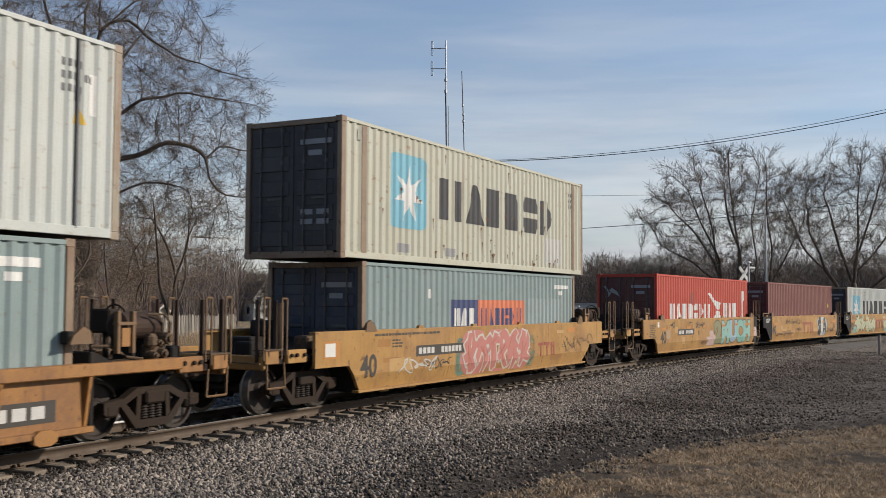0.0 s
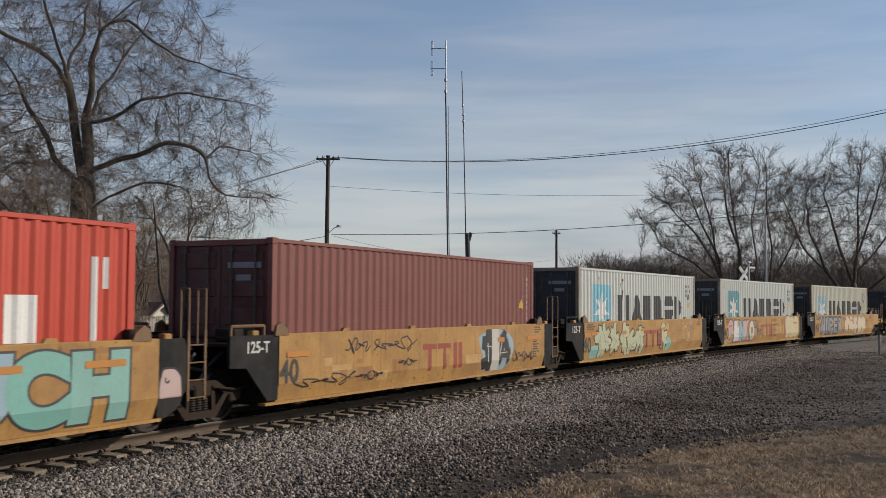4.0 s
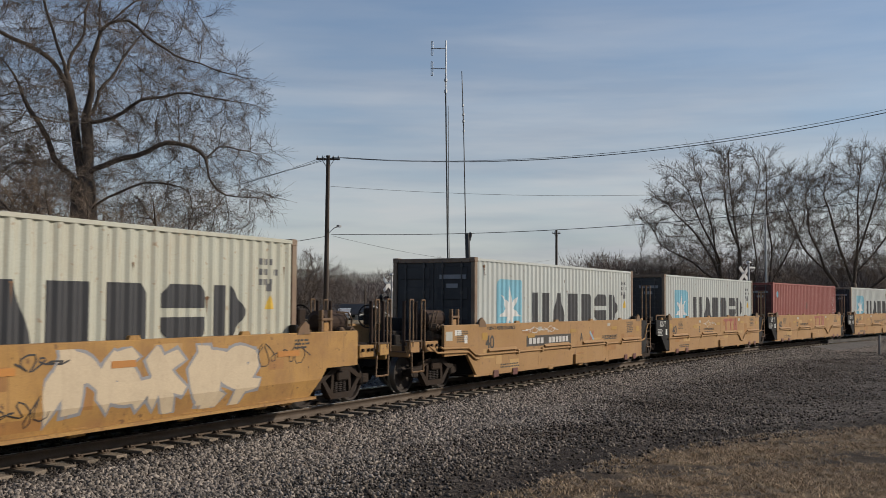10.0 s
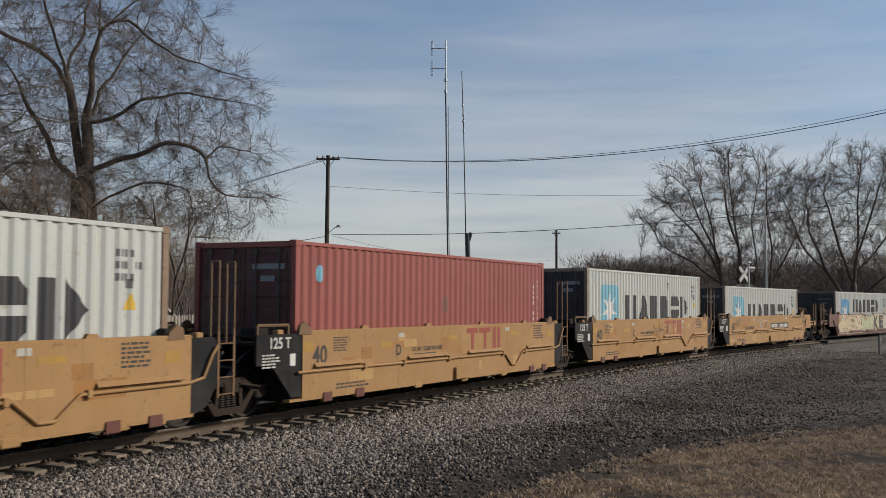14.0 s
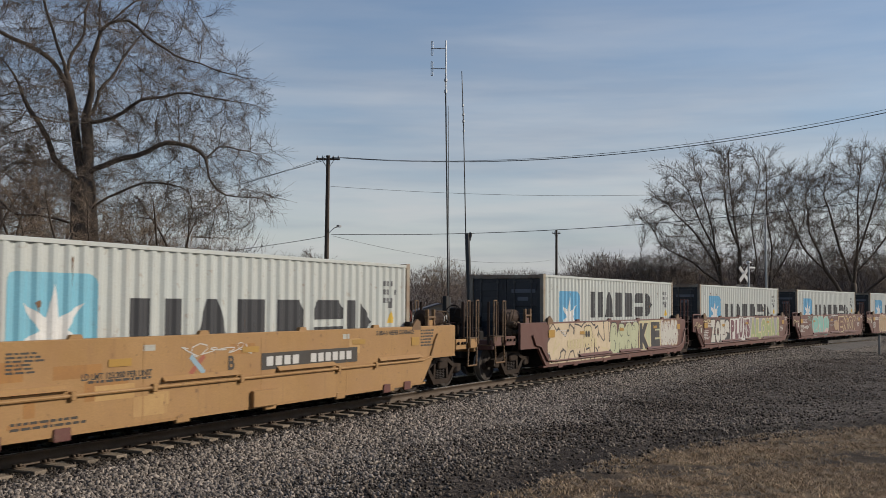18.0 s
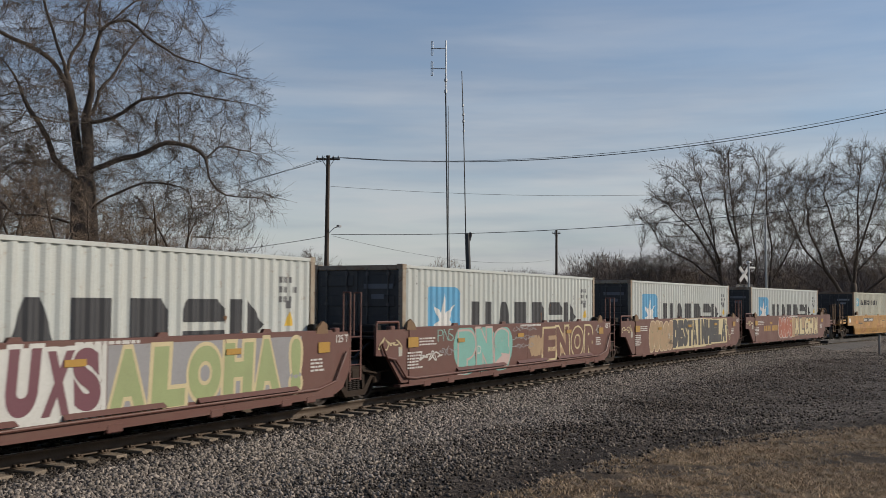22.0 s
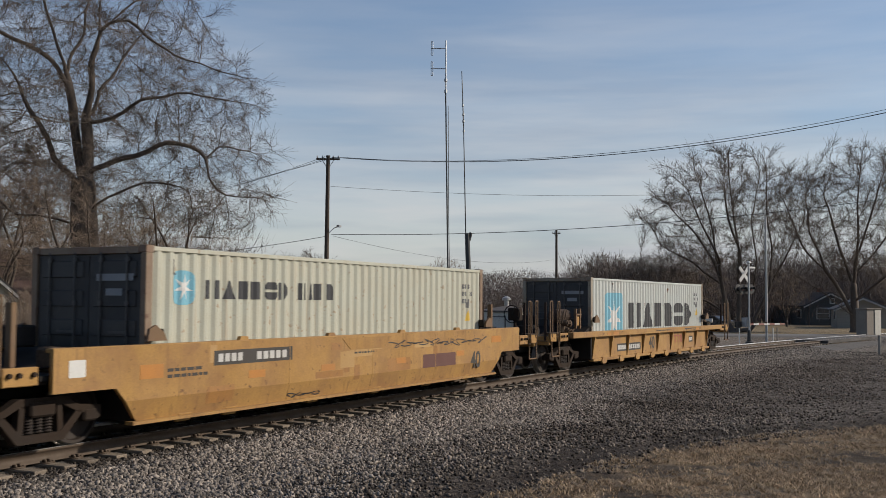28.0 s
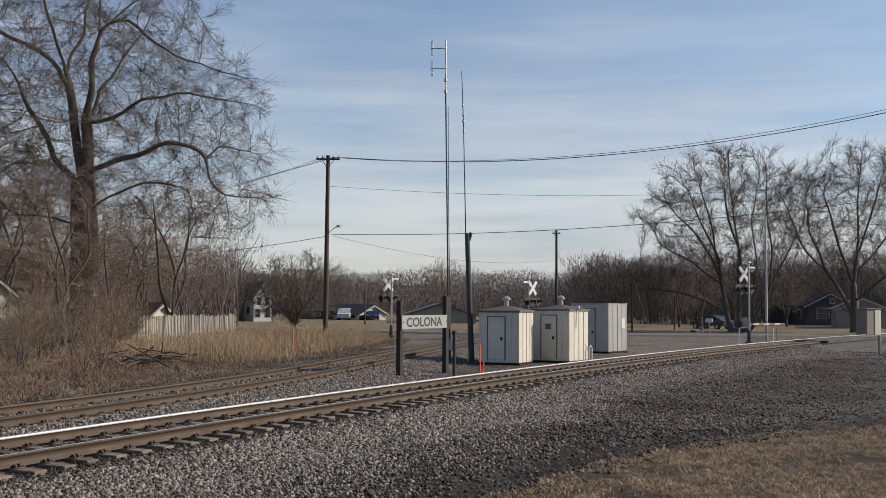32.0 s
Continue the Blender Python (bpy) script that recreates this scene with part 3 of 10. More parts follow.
def sharedpart(name, key, make, material, parent, m=None, label=""):
    full = (name, key, material.name)
    me = shared(full, make)
    ob = part(name, me, material, parent, label)
    if m is not None:
        ob.matrix_local = m
    return ob


def side_sheet(half, z0, z1, flip):
    def make():
        bm = bmesh.new()
        xs = [-half, *breaks(-half, half), half]
        face = -1.209
        rows = []
        for z in (z0, z1):
            rows.append([bm.verts.new((x, (face + wave(x)) * flip, z)) for x in xs])
        for i in range(len(xs) - 1):
            q = (rows[0][i], rows[0][i + 1], rows[1][i + 1], rows[1][i])
            bm.faces.new(q if flip > 0 else q[::-1])
        return bm
    return make


def painted(polys, material, parent, name, label="", flat=None):
    """Paint on the corrugated side (or on a flat one at y = flat): convex polygons of (x, z)."""
    bm = bmesh.new()
    for pts in polys:
        bm.faces.new([bm.verts.new((x, 0, z)) for x, z in pts])
    bmesh.ops.recalc_face_normals(bm, faces=bm.faces)
    if flat is None:
        x0, x1 = min(v.co.x for v in bm.verts), max(v.co.x for v in bm.verts)
        for x in breaks(x0, x1):
            bmesh.ops.bisect_plane(bm, geom=[*bm.verts, *bm.edges, *bm.faces], plane_co=(x, 0, 0), plane_no=(1, 0, 0))
    for v in bm.verts:
        v.co.y = (-1.209 + wave(v.co.x) - 0.004) if flat is None else flat
    for f in bm.faces:
        f.normal_update()
        if f.normal.y > 0:
            f.normal_flip()
    return part(name, bm, material, parent, label)


def rect(x0, x1, z0, z1):
    return [(x0, z0), (x1, z0), (x1, z1), (x0, z1)]


def rounded(x0, x1, z0, z1, r):
    return [(cx + r * math.cos(radians(a)), cz + r * math.sin(radians(a))) for cx, cz, a0 in ((x1 - r, z1 - r, 0), (x0 + r, z1 - r, 90), (x0 + r, z0 + r, 180), (x1 - r, z0 + r, 270)) for a in (a0, a0 + 30, a0 + 60, a0 + 90)]


def burst(cx, cz, r, points=7, inner=0.36):
    """A white many-pointed shape as a fan of triangles."""
    ring = []
    for i in range(points * 2):
        a = math.pi / 2 + math.pi * i / points
        k = r if i % 2 == 0 else r * inner
        ring.append((cx + k * math.cos(a), cz + k * math.sin(a)))
    return [[(cx, cz), ring[i], ring[(i + 1) % len(ring)]] for i in range(len(ring))]


def bars(x0, x1, z0, z1, cells):
    """Plain solid shapes in a row, in place of a word: cells of (start, end) as shares of the width."""
    out = []
    w, h = x1 - x0, z1 - z0
    for n, (a, b) in enumerate(cells):
        A, B = x0 + a * w, x0 + b * w
        d, c = B - A, (x0 + a * w + x0 + b * w) / 2
        if n % 6 == 0:
            out += [rect(A, A + d * 0.36, z0, z1), rect(B - d * 0.36, B, z0, z1)]
        elif n % 6 == 1:
            out += [[(A, z0), (B, z0), (c + d * 0.13, z1), (c - d * 0.13, z1)]]
        elif n % 6 == 2:
            out += [rect(A, B - d * 0.2, z0, z1)]
        elif n % 6 == 3:
            out += [[(A, z0), (B - d * 0.16, z0), (B - d * 0.16, z1 - h * 0.2), (B - d * 0.3, z1), (A, z1)]]
        elif n % 6 == 4:
            k = d * 0.15
            out += [[(A + k, z0), (B - k, z0), (B, z0 + k), (B, z0 + h * 0.42), (A, z0 + h * 0.42), (A, z0 + k)], [(A, z0 + h * 0.58), (B, z0 + h * 0.58), (B, z1 - k), (B - k, z1), (A + k, z1), (A, z1 - k)]]
        else:
            out += [rect(A, A + d * 0.34, z0, z1), [(A + d * 0.50, z0), (B, z0 + h * 0.5), (A + d * 0.50, z1)]]
    return out


WORD6 = ((0.0, 0.165), (0.20, 0.34), (0.367, 0.505), (0.528, 0.668), (0.694, 0.843), (0.87, 1.0))

# Shade on the -x end is put into this door colour, near black.
M_DOOR_SHADE = paint("door_blue_grey", (0.030, 0.030, 0.032), 0.5, 0.5, streak=(0.07, 0.055, 0.045), grime=(0.05, 0.045, 0.042))
M_LOCKBAR = mat("grimy_locking_bar", (0.105, 0.100, 0.095), (0.06, 0.05, 0.042), rough=0.6, scale=3, fine=30, amount=0.7, bump=0.05)
M_SKY = paint("sky_blue_panel", (0.20, 0.52, 0.66), 0.1, 0.15)
M_STAR = paint("white_mark", (0.80, 0.80, 0.77), 0.1, 0.15)
M_MARK = mat("dark_small_marks", (0.14, 0.14, 0.145), rough=0.7, bump=0)
M_YELLOWTAG = mat("yellow_warning_label", (0.75, 0.48, 0.04), rough=0.6, bump=0)


def container(name, label, length, height, body, post, door, roof=None, marks=None):
    """A shipping container, its origin at the middle of its base; doors at the -x end."""
    root = thing(name, label, "shipping container", group="containers of the train")
    h, half = height, length / 2
    inner = half - 0.10
    for flip in (-1, 1):
        f = -flip
        sharedpart("side_panel", (length, h, flip), side_sheet(inner, 0.15, h - 0.07, f), body, root)
    def roof_bm():
        bm = bmesh.new()
        box(bm, -half + 0.12, half - 0.12, -1.15, 1.15, h - 0.075, h - 0.045)
        return bm
    sharedpart("roof", (length, h), roof_bm, roof or body, root)
    sharedpart("floor_pan", (length,), lambda: box(bmesh.new(), -half + 0.12, half - 0.12, -1.15, 1.15, 0.03, 0.14), M_STEEL, root)
    for y in (-1, 1):
        y0, y1 = (-1.2185, -1.150) if y < 0 else (1.150, 1.2185)
        sharedpart("bottom_rail", (length, y), lambda: box(bmesh.new(), -half + 0.16, half - 0.16, y0, y1, 0.02, 0.155, 0.006), body, root)
        sharedpart("top_rail", (length, h, y), lambda: box(bmesh.new(), -half + 0.16, half - 0.16, y0, y1, h - 0.09, h - 0.02, 0.006), body, root)
        for x in (-1, 1):
            x0, x1 = (-half + 0.004, -half + 0.155) if x < 0 else (half - 0.155, half - 0.004)
            sharedpart("corner_post", (length, h, x, y), lambda: box(bmesh.new(), x0, x1, min(y0, y1) if y < 0 else y1 - 0.11, (y0 + 0.11) if y < 0 else y1, 0.118, h - 0.118, 0.008), post, root)
            for z0 in (0.0, h - 0.118):
                def casting():
                    bm = bmesh.new()
                    box(bm, -half if x < 0 else half - 0.178, -half + 0.178 if x < 0 else half, -1.2195 if y < 0 else 1.0575, -1.0575 if y < 0 else 1.2195, z0, z0 + 0.118, 0.008)
                    return bm
                sharedpart("corner_casting", (length, h, x, y, z0), casting, post, root)
    # end wall with its upright corrugation
    def endwall():
        bm = bmesh.new()
        ys = np.arange(-1.11, 1.1101, 0.0555)
        rows = [[bm.verts.new((half - 0.055 - (0.0 if (i // 2) % 2 else 0.045), y, z)) for i, y in enumerate(ys)] for z in (0.12, h - 0.12)]
        for i in range(len(ys) - 1):
            bm.faces.new((rows[0][i], rows[0][i + 1], rows[1][i + 1], rows[1][i]))
        return bm
    sharedpart("front_wall", (length, h), endwall, body, root)
    sharedpart("front_header", (length, h), lambda: box(bmesh.new(), half - 0.12, half - 0.02, -1.05, 1.05, h - 0.12, h - 0.03, 0.006), post, root)
    sharedpart("front_sill", (length,), lambda: box(bmesh.new(), half - 0.12, half - 0.02, -1.05, 1.05, 0.01, 0.13, 0.006), post, root)
    # doors
    sharedpart("door_header", (length, h), lambda: box(bmesh.new(), -half + 0.01, -half + 0.12, -1.05, 1.05, h - 0.13, h - 0.02, 0.006), post, root)
    sharedpart("door_sill", (length,), lambda: box(bmesh.new(), -half + 0.01, -half + 0.12, -1.05, 1.05, 0.01, 0.15, 0.006), post, root)
    for y0, y1 in ((-1.10, -0.008), (0.008, 1.10)):
        def leaf():
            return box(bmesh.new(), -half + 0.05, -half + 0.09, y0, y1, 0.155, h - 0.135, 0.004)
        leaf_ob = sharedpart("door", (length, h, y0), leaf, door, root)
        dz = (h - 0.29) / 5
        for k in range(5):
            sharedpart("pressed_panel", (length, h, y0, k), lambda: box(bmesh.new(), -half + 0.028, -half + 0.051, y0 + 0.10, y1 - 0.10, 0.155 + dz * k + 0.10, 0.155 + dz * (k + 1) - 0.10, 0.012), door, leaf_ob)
        for yy in (y0 + 0.27, y1 - 0.27):
            def lock():
                bm = rod(bmesh.new(), (-half + 0.012, yy, 0.10), (-half + 0.012, yy, h - 0.10), 0.017, seg=8)
                for zz in (0.2, 0.9, h - 0.9, h - 0.22):
                    box(bm, -half + 0.002, -half + 0.045, yy - 0.04, yy + 0.04, zz - 0.035, zz + 0.035)
                box(bm, -half + 0.002, -half + 0.014, yy - 0.02, yy + 0.36 if yy < (y0 + y1) / 2 else yy + 0.02, 1.22, 1.26)
                return bm
            sharedpart("locking_bar", (length, h, yy), lock, M_LOCKBAR, leaf_ob)
    for k, (a, b, zz) in enumerate(((0.18, 0.95, h - 0.55), (0.38, 0.72, h - 0.78), (0.2, 0.5, 0.9), (0.6, 0.9, 0.9), (0.2, 0.5, 0.7), (0.6, 0.9, 0.7))):
        sharedpart("door_marking", (length, h, k), lambda: box(bmesh.new(), -half + 0.0245, -half + 0.027, -b, -a, zz, zz + 0.11), MARKS[marks.get("door_mark", "pale")] if marks else MARKS["pale"], root)
    if marks:
        top = h
        if "panel" in marks:
            x0, x1, z0, z1 = marks["panel"]
            painted([rounded(x0, x1, z0, z1, 0.15)], marks.get("panel_mat", M_SKY), root, "blue_panel", "square light blue painted panel")
            r = (x1 - x0) * 0.435
            ob = painted(burst((x0 + x1) / 2, z0 + (z1 - z0) * marks.get("rise", 0.5), r), M_STAR, root, "white_burst", "white pointed shape painted on the panel")
            for v in ob.data.vertices:
                v.co.y -= 0.003
        for nm, polys, mt, lb in marks.get("more", ()):
            for k, poly in enumerate(polys):
                ob = painted([poly], mt, root, nm, lb if k == 0 else "")
                for v in ob.data.vertices:
                    v.co.y -= marks.get("lift", 0.002)
        tiny = [rect(half - 1.15 + 0.10 * k, half - 1.09 + 0.10 * k, top - zz - 0.11, top - zz) for zz, ks in ((0.40, (0, 1, 2, 3)), (0.58, (0, 1, 2, 4, 5)), (0.76, (0, 1, 2, 3))) for k in ks] + [rect(half - 0.92, half - 0.80, top - 0.98, top - 0.84)]
        for q in tiny if marks.get("tiny", True) else ():
            painted([q], M_MARK, root, "small_marking")
        if marks.get("tag", True):
            painted([[(half - 0.96, top - 1.30), (half - 0.70, top - 1.30), (half - 0.83, top - 1.04)]], M_YELLOWTAG, root, "warning_label", "yellow triangular warning label")
        painted([rect(-half + 0.62, -half + 0.66, top - 0.45, top - 0.2), rect(-half + 0.66, -half + 0.72, top - 0.45, top - 0.41)], M_MARK, root, "corner_marking")
    return root


MARKS = {"pale": mat("pale_stencil", (0.33, 0.34, 0.35), rough=0.7, bump=0), "dim": mat("dim_stencil", (0.16, 0.17, 0.19), rough=0.7, bump=0)}
M_GREY = paint("pale_grey_container", (0.555, 0.59, 0.56), 0.36, 0.26, streak=(0.30, 0.22, 0.15), grime=(0.38, 0.35, 0.29))
M_CREAM = paint("weathered_cream_container", (0.54, 0.545, 0.445), 0.6, 0.45, streak=(0.30, 0.19, 0.10), grime=(0.36, 0.31, 0.22))
M_TEAL = paint("grey_blue_container", (0.235, 0.315, 0.315), 0.35, 0.3, streak=(0.17, 0.13, 0.10), grime=(0.22, 0.24, 0.23))
M_RED = paint("bright_red_container", (0.53, 0.050, 0.020), 0.2, 0.2, streak=(0.30, 0.05, 0.03), grime=(0.42, 0.05, 0.03))
M_MAROON = paint("brown_red_container", (0.215, 0.058, 0.045), 0.3, 0.3, streak=(0.12, 0.045, 0.03), grime=(0.15, 0.06, 0.045))
M_BRICK = paint("faded_red_container", (0.33, 0.075, 0.058), 0.25, 0.3, streak=(0.2, 0.06, 0.045), grime=(0.24, 0.08, 0.06))
M_POST_G = paint("rusty_pale_post", (0.36, 0.31, 0.23), 1.0, 1.0, streak=(0.13, 0.06, 0.028), grime=(0.17, 0.085, 0.04))
M_POST_R = paint("rusty_brown_post", (0.28, 0.20, 0.13), 1.0, 1.0, streak=(0.11, 0.05, 0.026), grime=(0.13, 0.065, 0.035))
# Red door ends, their colour darkened to carry the shade of the -x end.
M_DOOR_SHADE_RED = paint("door_dark_maroon", (0.095, 0.016, 0.013), 0.3, 0.4)
M_NAVY = paint("navy_panel", (0.035, 0.055, 0.17), 0.1, 0.1)
M_ORANGE = paint("orange_panel", (0.78, 0.22, 0.10), 0.1, 0.15)


def liner_marks(z_word, z_panel, word=(-2.48, 4.70), panel=(-4.75, -3.20), rise=0.42, mat_=M_LETTER):
    return {"panel": (*panel, *z_panel), "rise": rise, "more": [("dark_bar", bars(*word, *z_word, WORD6), mat_, "one of a row of charcoal bars")]}

# ---------------------------------------------------------------- well cars
M_TAN = paint("tan_yellow_car_paint", (0.43, 0.242, 0.085), 0.65, 0.75, streak=(0.17, 0.092, 0.042), grime=(0.25, 0.135, 0.055), rough=0.75, amount=0.75)
M_GOLD = paint("old_yellow_car_paint", (0.50, 0.275, 0.072), 0.95, 1.0, streak=(0.11, 0.05, 0.022), grime=(0.20, 0.100, 0.036), rough=0.75, amount=0.85)
M_OCHRE = paint("dirty_ochre_car_paint", (0.40, 0.185, 0.045), 0.95, 1.0, streak=(0.10, 0.042, 0.020), grime=(0.12, 0.052, 0.024), amount=0.9)
M_BROWN = paint("brown_red_car_paint", (0.135, 0.048, 0.034), 0.4, 0.5, streak=(0.08, 0.035, 0.025), grime=(0.1, 0.055, 0.04))
M_FADE_O = paint("orange_reflector", (0.55, 0.22, 0.03), 0.1, 0.3)
M_MUSTARD = paint("mustard_reflector", (0.45, 0.25, 0.03), 0.1, 0.3)
M_LOGORED = paint("faded_red_mark", (0.33, 0.055, 0.03), 0.2, 0.3)
M_FLAP = paint("dark_maroon_flap", (0.13, 0.030, 0.022), 0.3, 0.4)
M_BLACKTXT = mat("black_stencil", (0.03, 0.028, 0.026), (0.07, 0.055, 0.04), rough=0.7, scale=4, fine=50, amount=0.6, bump=0)
M_WHITETXT = mat("white_stencil", (0.62, 0.61, 0.58), (0.45, 0.43, 0.4), rough=0.7, scale=4, fine=50, amount=0.5, bump=0)
M_HOSE = mat("black_rubber_hose", (0.015, 0.015, 0.015), rough=0.7, bump=0.05)
M_RAILDK = paint("grimy_yellow_brown_steel", (0.20, 0.108, 0.042), 0.8, 0.9, streak=(0.08, 0.055, 0.026), grime=(0.11, 0.062, 0.030))
INKS = {k: paint("spray_" + k, c, 0.08, 0.15) for k, c in dict(black=(0.022, 0.022, 0.026), white=(0.66, 0.66, 0.62), cream=(0.62, 0.52, 0.30), pink=(0.52, 0.19, 0.16), teal=(0.24, 0.47, 0.42),
        sand=(0.40, 0.27, 0.15), olive=(0.24, 0.24, 0.12), grey=(0.30, 0.30, 0.31), pale=(0.58, 0.56, 0.50), green=(0.32, 0.38, 0.17), plum=(0.16, 0.05, 0.07), blue=(0.30, 0.44, 0.52), rust=(0.38, 0.10, 0.05), mint=(0.20, 0.46, 0.40), celery=(0.50, 0.52, 0.33), blush=(0.55, 0.40, 0.37), peach=(0.66, 0.53, 0.36), wine=(0.135, 0.048, 0.034), coal=(0.045, 0.045, 0.047)).items()}
M_VALVE = mat("grimy_brown_castings", (0.20, 0.135, 0.085), (0.05, 0.036, 0.026), rough=0.85, scale=5, fine=30, amount=0.9, bump=0.2, spec=0.2)
M_TANK = mat("dark_brown_air_tank", (0.075, 0.045, 0.032), (0.030, 0.022, 0.018), rough=0.8, scale=2, fine=40, amount=0.8, bump=0.1, spec=0.2)
M_TOUCH = {"dull": paint("dull_orange_touch_up", (0.40, 0.190, 0.048), 0.7, 0.8, streak=(0.12, 0.055, 0.025), grime=(0.18, 0.09, 0.035), rough=0.75), "pale": paint("pale_yellow_touch_up", (0.54, 0.335, 0.125), 0.6, 0.6, streak=(0.15, 0.075, 0.035), grime=(0.26, 0.14, 0.055), rough=0.75)}
WHEEL_R = 0.457
SPIN = []          # wheelsets and how they turn
UNITS = []         # cars and loads with their place along the track


def wheelset_mesh():
    prof = [(-0.80, WHEEL_R * 0.96), (-0.68, WHEEL_R), (-0.675, WHEEL_R + 0.028), (-0.645, WHEEL_R + 0.028), (-0.64, WHEEL_R - 0.05), (-0.66, WHEEL_R - 0.06), (-0.70, 0.16), (-0.63, 0.13), (-0.63, 0.085),
            (0.63, 0.085), (0.63, 0.13), (0.70, 0.16), (0.66, WHEEL_R - 0.06), (0.64, WHEEL_R - 0.05), (0.645, WHEEL_R + 0.028), (0.675, WHEEL_R + 0.028), (0.68, WHEEL_R), (0.80, WHEEL_R * 0.96)]
    bm = lathe(bmesh.new(), [(-0.79, 0.13), (-0.80, 0.14), (-0.735, 0.19), (-0.745, WHEEL_R - 0.08), (-0.80, WHEEL_R - 0.065), *prof, (0.80, WHEEL_R - 0.065), (0.745, WHEEL_R - 0.08), (0.735, 0.19), (0.80, 0.14), (0.79, 0.13)], seg=28)
    for f in bm.faces:
        c = f.calc_center_median()
        if math.hypot(c.x, c.z) > WHEEL_R - 0.025:
            f.material_index = 1
    for y in (-1, 1):
        rod(bm, (0, y * 0.79, 0), (0, y * 1.05, 0), 0.085, seg=12)
        for k in range(3):
            a = 2 * math.pi * k / 3
            rod(bm, (0.05 * math.cos(a), y * 1.05, 0.05 * math.sin(a)), (0.05 * math.cos(a), y * 1.075, 0.05 * math.sin(a)), 0.014, seg=6)
    return bm


def side_frame_mesh():
    bm = bmesh.new()
    top, bot = [(-1.05, 0.56), (-0.62, 0.60), (-0.36, 0.74), (0.36, 0.74), (0.62, 0.60), (1.05, 0.56)], None
    y0, y1 = -1.11, -0.97
    prism(bm, [(-1.08, 0.42), (-1.08, 0.58), (-0.66, 0.62), (-0.38, 0.76), (0.38, 0.76), (0.66, 0.62), (1.08, 0.58), (1.08, 0.42), (1.0, 0.38), (0.98, 0.50), (0.72, 0.50), (0.60, 0.54), (0.34, 0.66), (-0.34, 0.66), (-0.60, 0.54), (-0.72, 0.50), (-0.98, 0.50), (-1.0, 0.38)], y0, y1)
    prism(bm, [(-0.74, 0.52), (-0.62, 0.54), (-0.33, 0.27), (0.33, 0.27), (0.62, 0.54), (0.74, 0.52), (0.40, 0.15), (-0.40, 0.15)], y0, y1)
    for s in (-1, 1):
        prism(bm, [(s * 0.30, 0.24), (s * 0.40, 0.24), (s * 0.36, 0.70), (s * 0.27, 0.70)], y0 + 0.01, y1 - 0.01)
        box(bm, s * 0.89 - 0.13, s * 0.89 + 0.13, y0 - 0.01, y1, 0.36, 0.55, 0.03)
    return bm


def spring_mesh():
    bm = bmesh.new()
    for cx in (-0.16, 0.0, 0.16):
        prof = []
        n = 7
        for k in range(n):
            z = 0.28 + 0.28 * k / n
            prof += [(z, 0.055), (z + 0.012, 0.075), (z + 0.026, 0.055)]
        g = bmesh.new()
        lathe(g, prof, seg=10, axis="z")
        bmesh.ops.translate(g, vec=(cx, -1.04, 0), verts=g.verts)
        me = bpy.data.meshes.new("tmp")
        g.to_mesh(me)
        g.free()
        bm.from_mesh(me)
        bpy.data.meshes.remove(me)
    return bm


def truck(car, x):
    """A two-axle truck under the car at x."""
    t = sharedpart("truck", "bolster", lambda: box(box(bmesh.new(), -0.22, 0.22, -1.16, 1.16, 0.50, 0.70, 0.03), -0.25, 0.25, -0.3, 0.3, 0.68, 0.86, 0.02), M_STEEL, car, pose(x, 0, 0), "dark steel two-axle truck with coil springs")
    for rz in (0, 180):
        sharedpart("side_frame", "cast", side_frame_mesh, M_STEEL, t, pose(0, 0, 0, 0, 0, rz))
        sharedpart("spring_nest", "coil", spring_mesh, M_WHEEL, t, pose(0, 0, 0, 0, 0, rz))
    sharedpart("brake_beam", "bar", lambda: pipe(pipe(bmesh.new(), [(-0.38, -0.9, 0.4), (-0.38, 0.9, 0.4)], 0.04), [(0.38, -0.9, 0.4), (0.38, 0.9, 0.4)], 0.04), M_STEEL, t)
    for dx in (-0.89, 0.89):
        w = sharedpart("wheelset", "set", wheelset_mesh, M_WHEEL, t, pose(dx, 0, WHEEL_R))
        if len(w.data.materials) < 2:
            w.data.materials.append(M_TREAD)
        SPIN.append((w, dx))
    return t


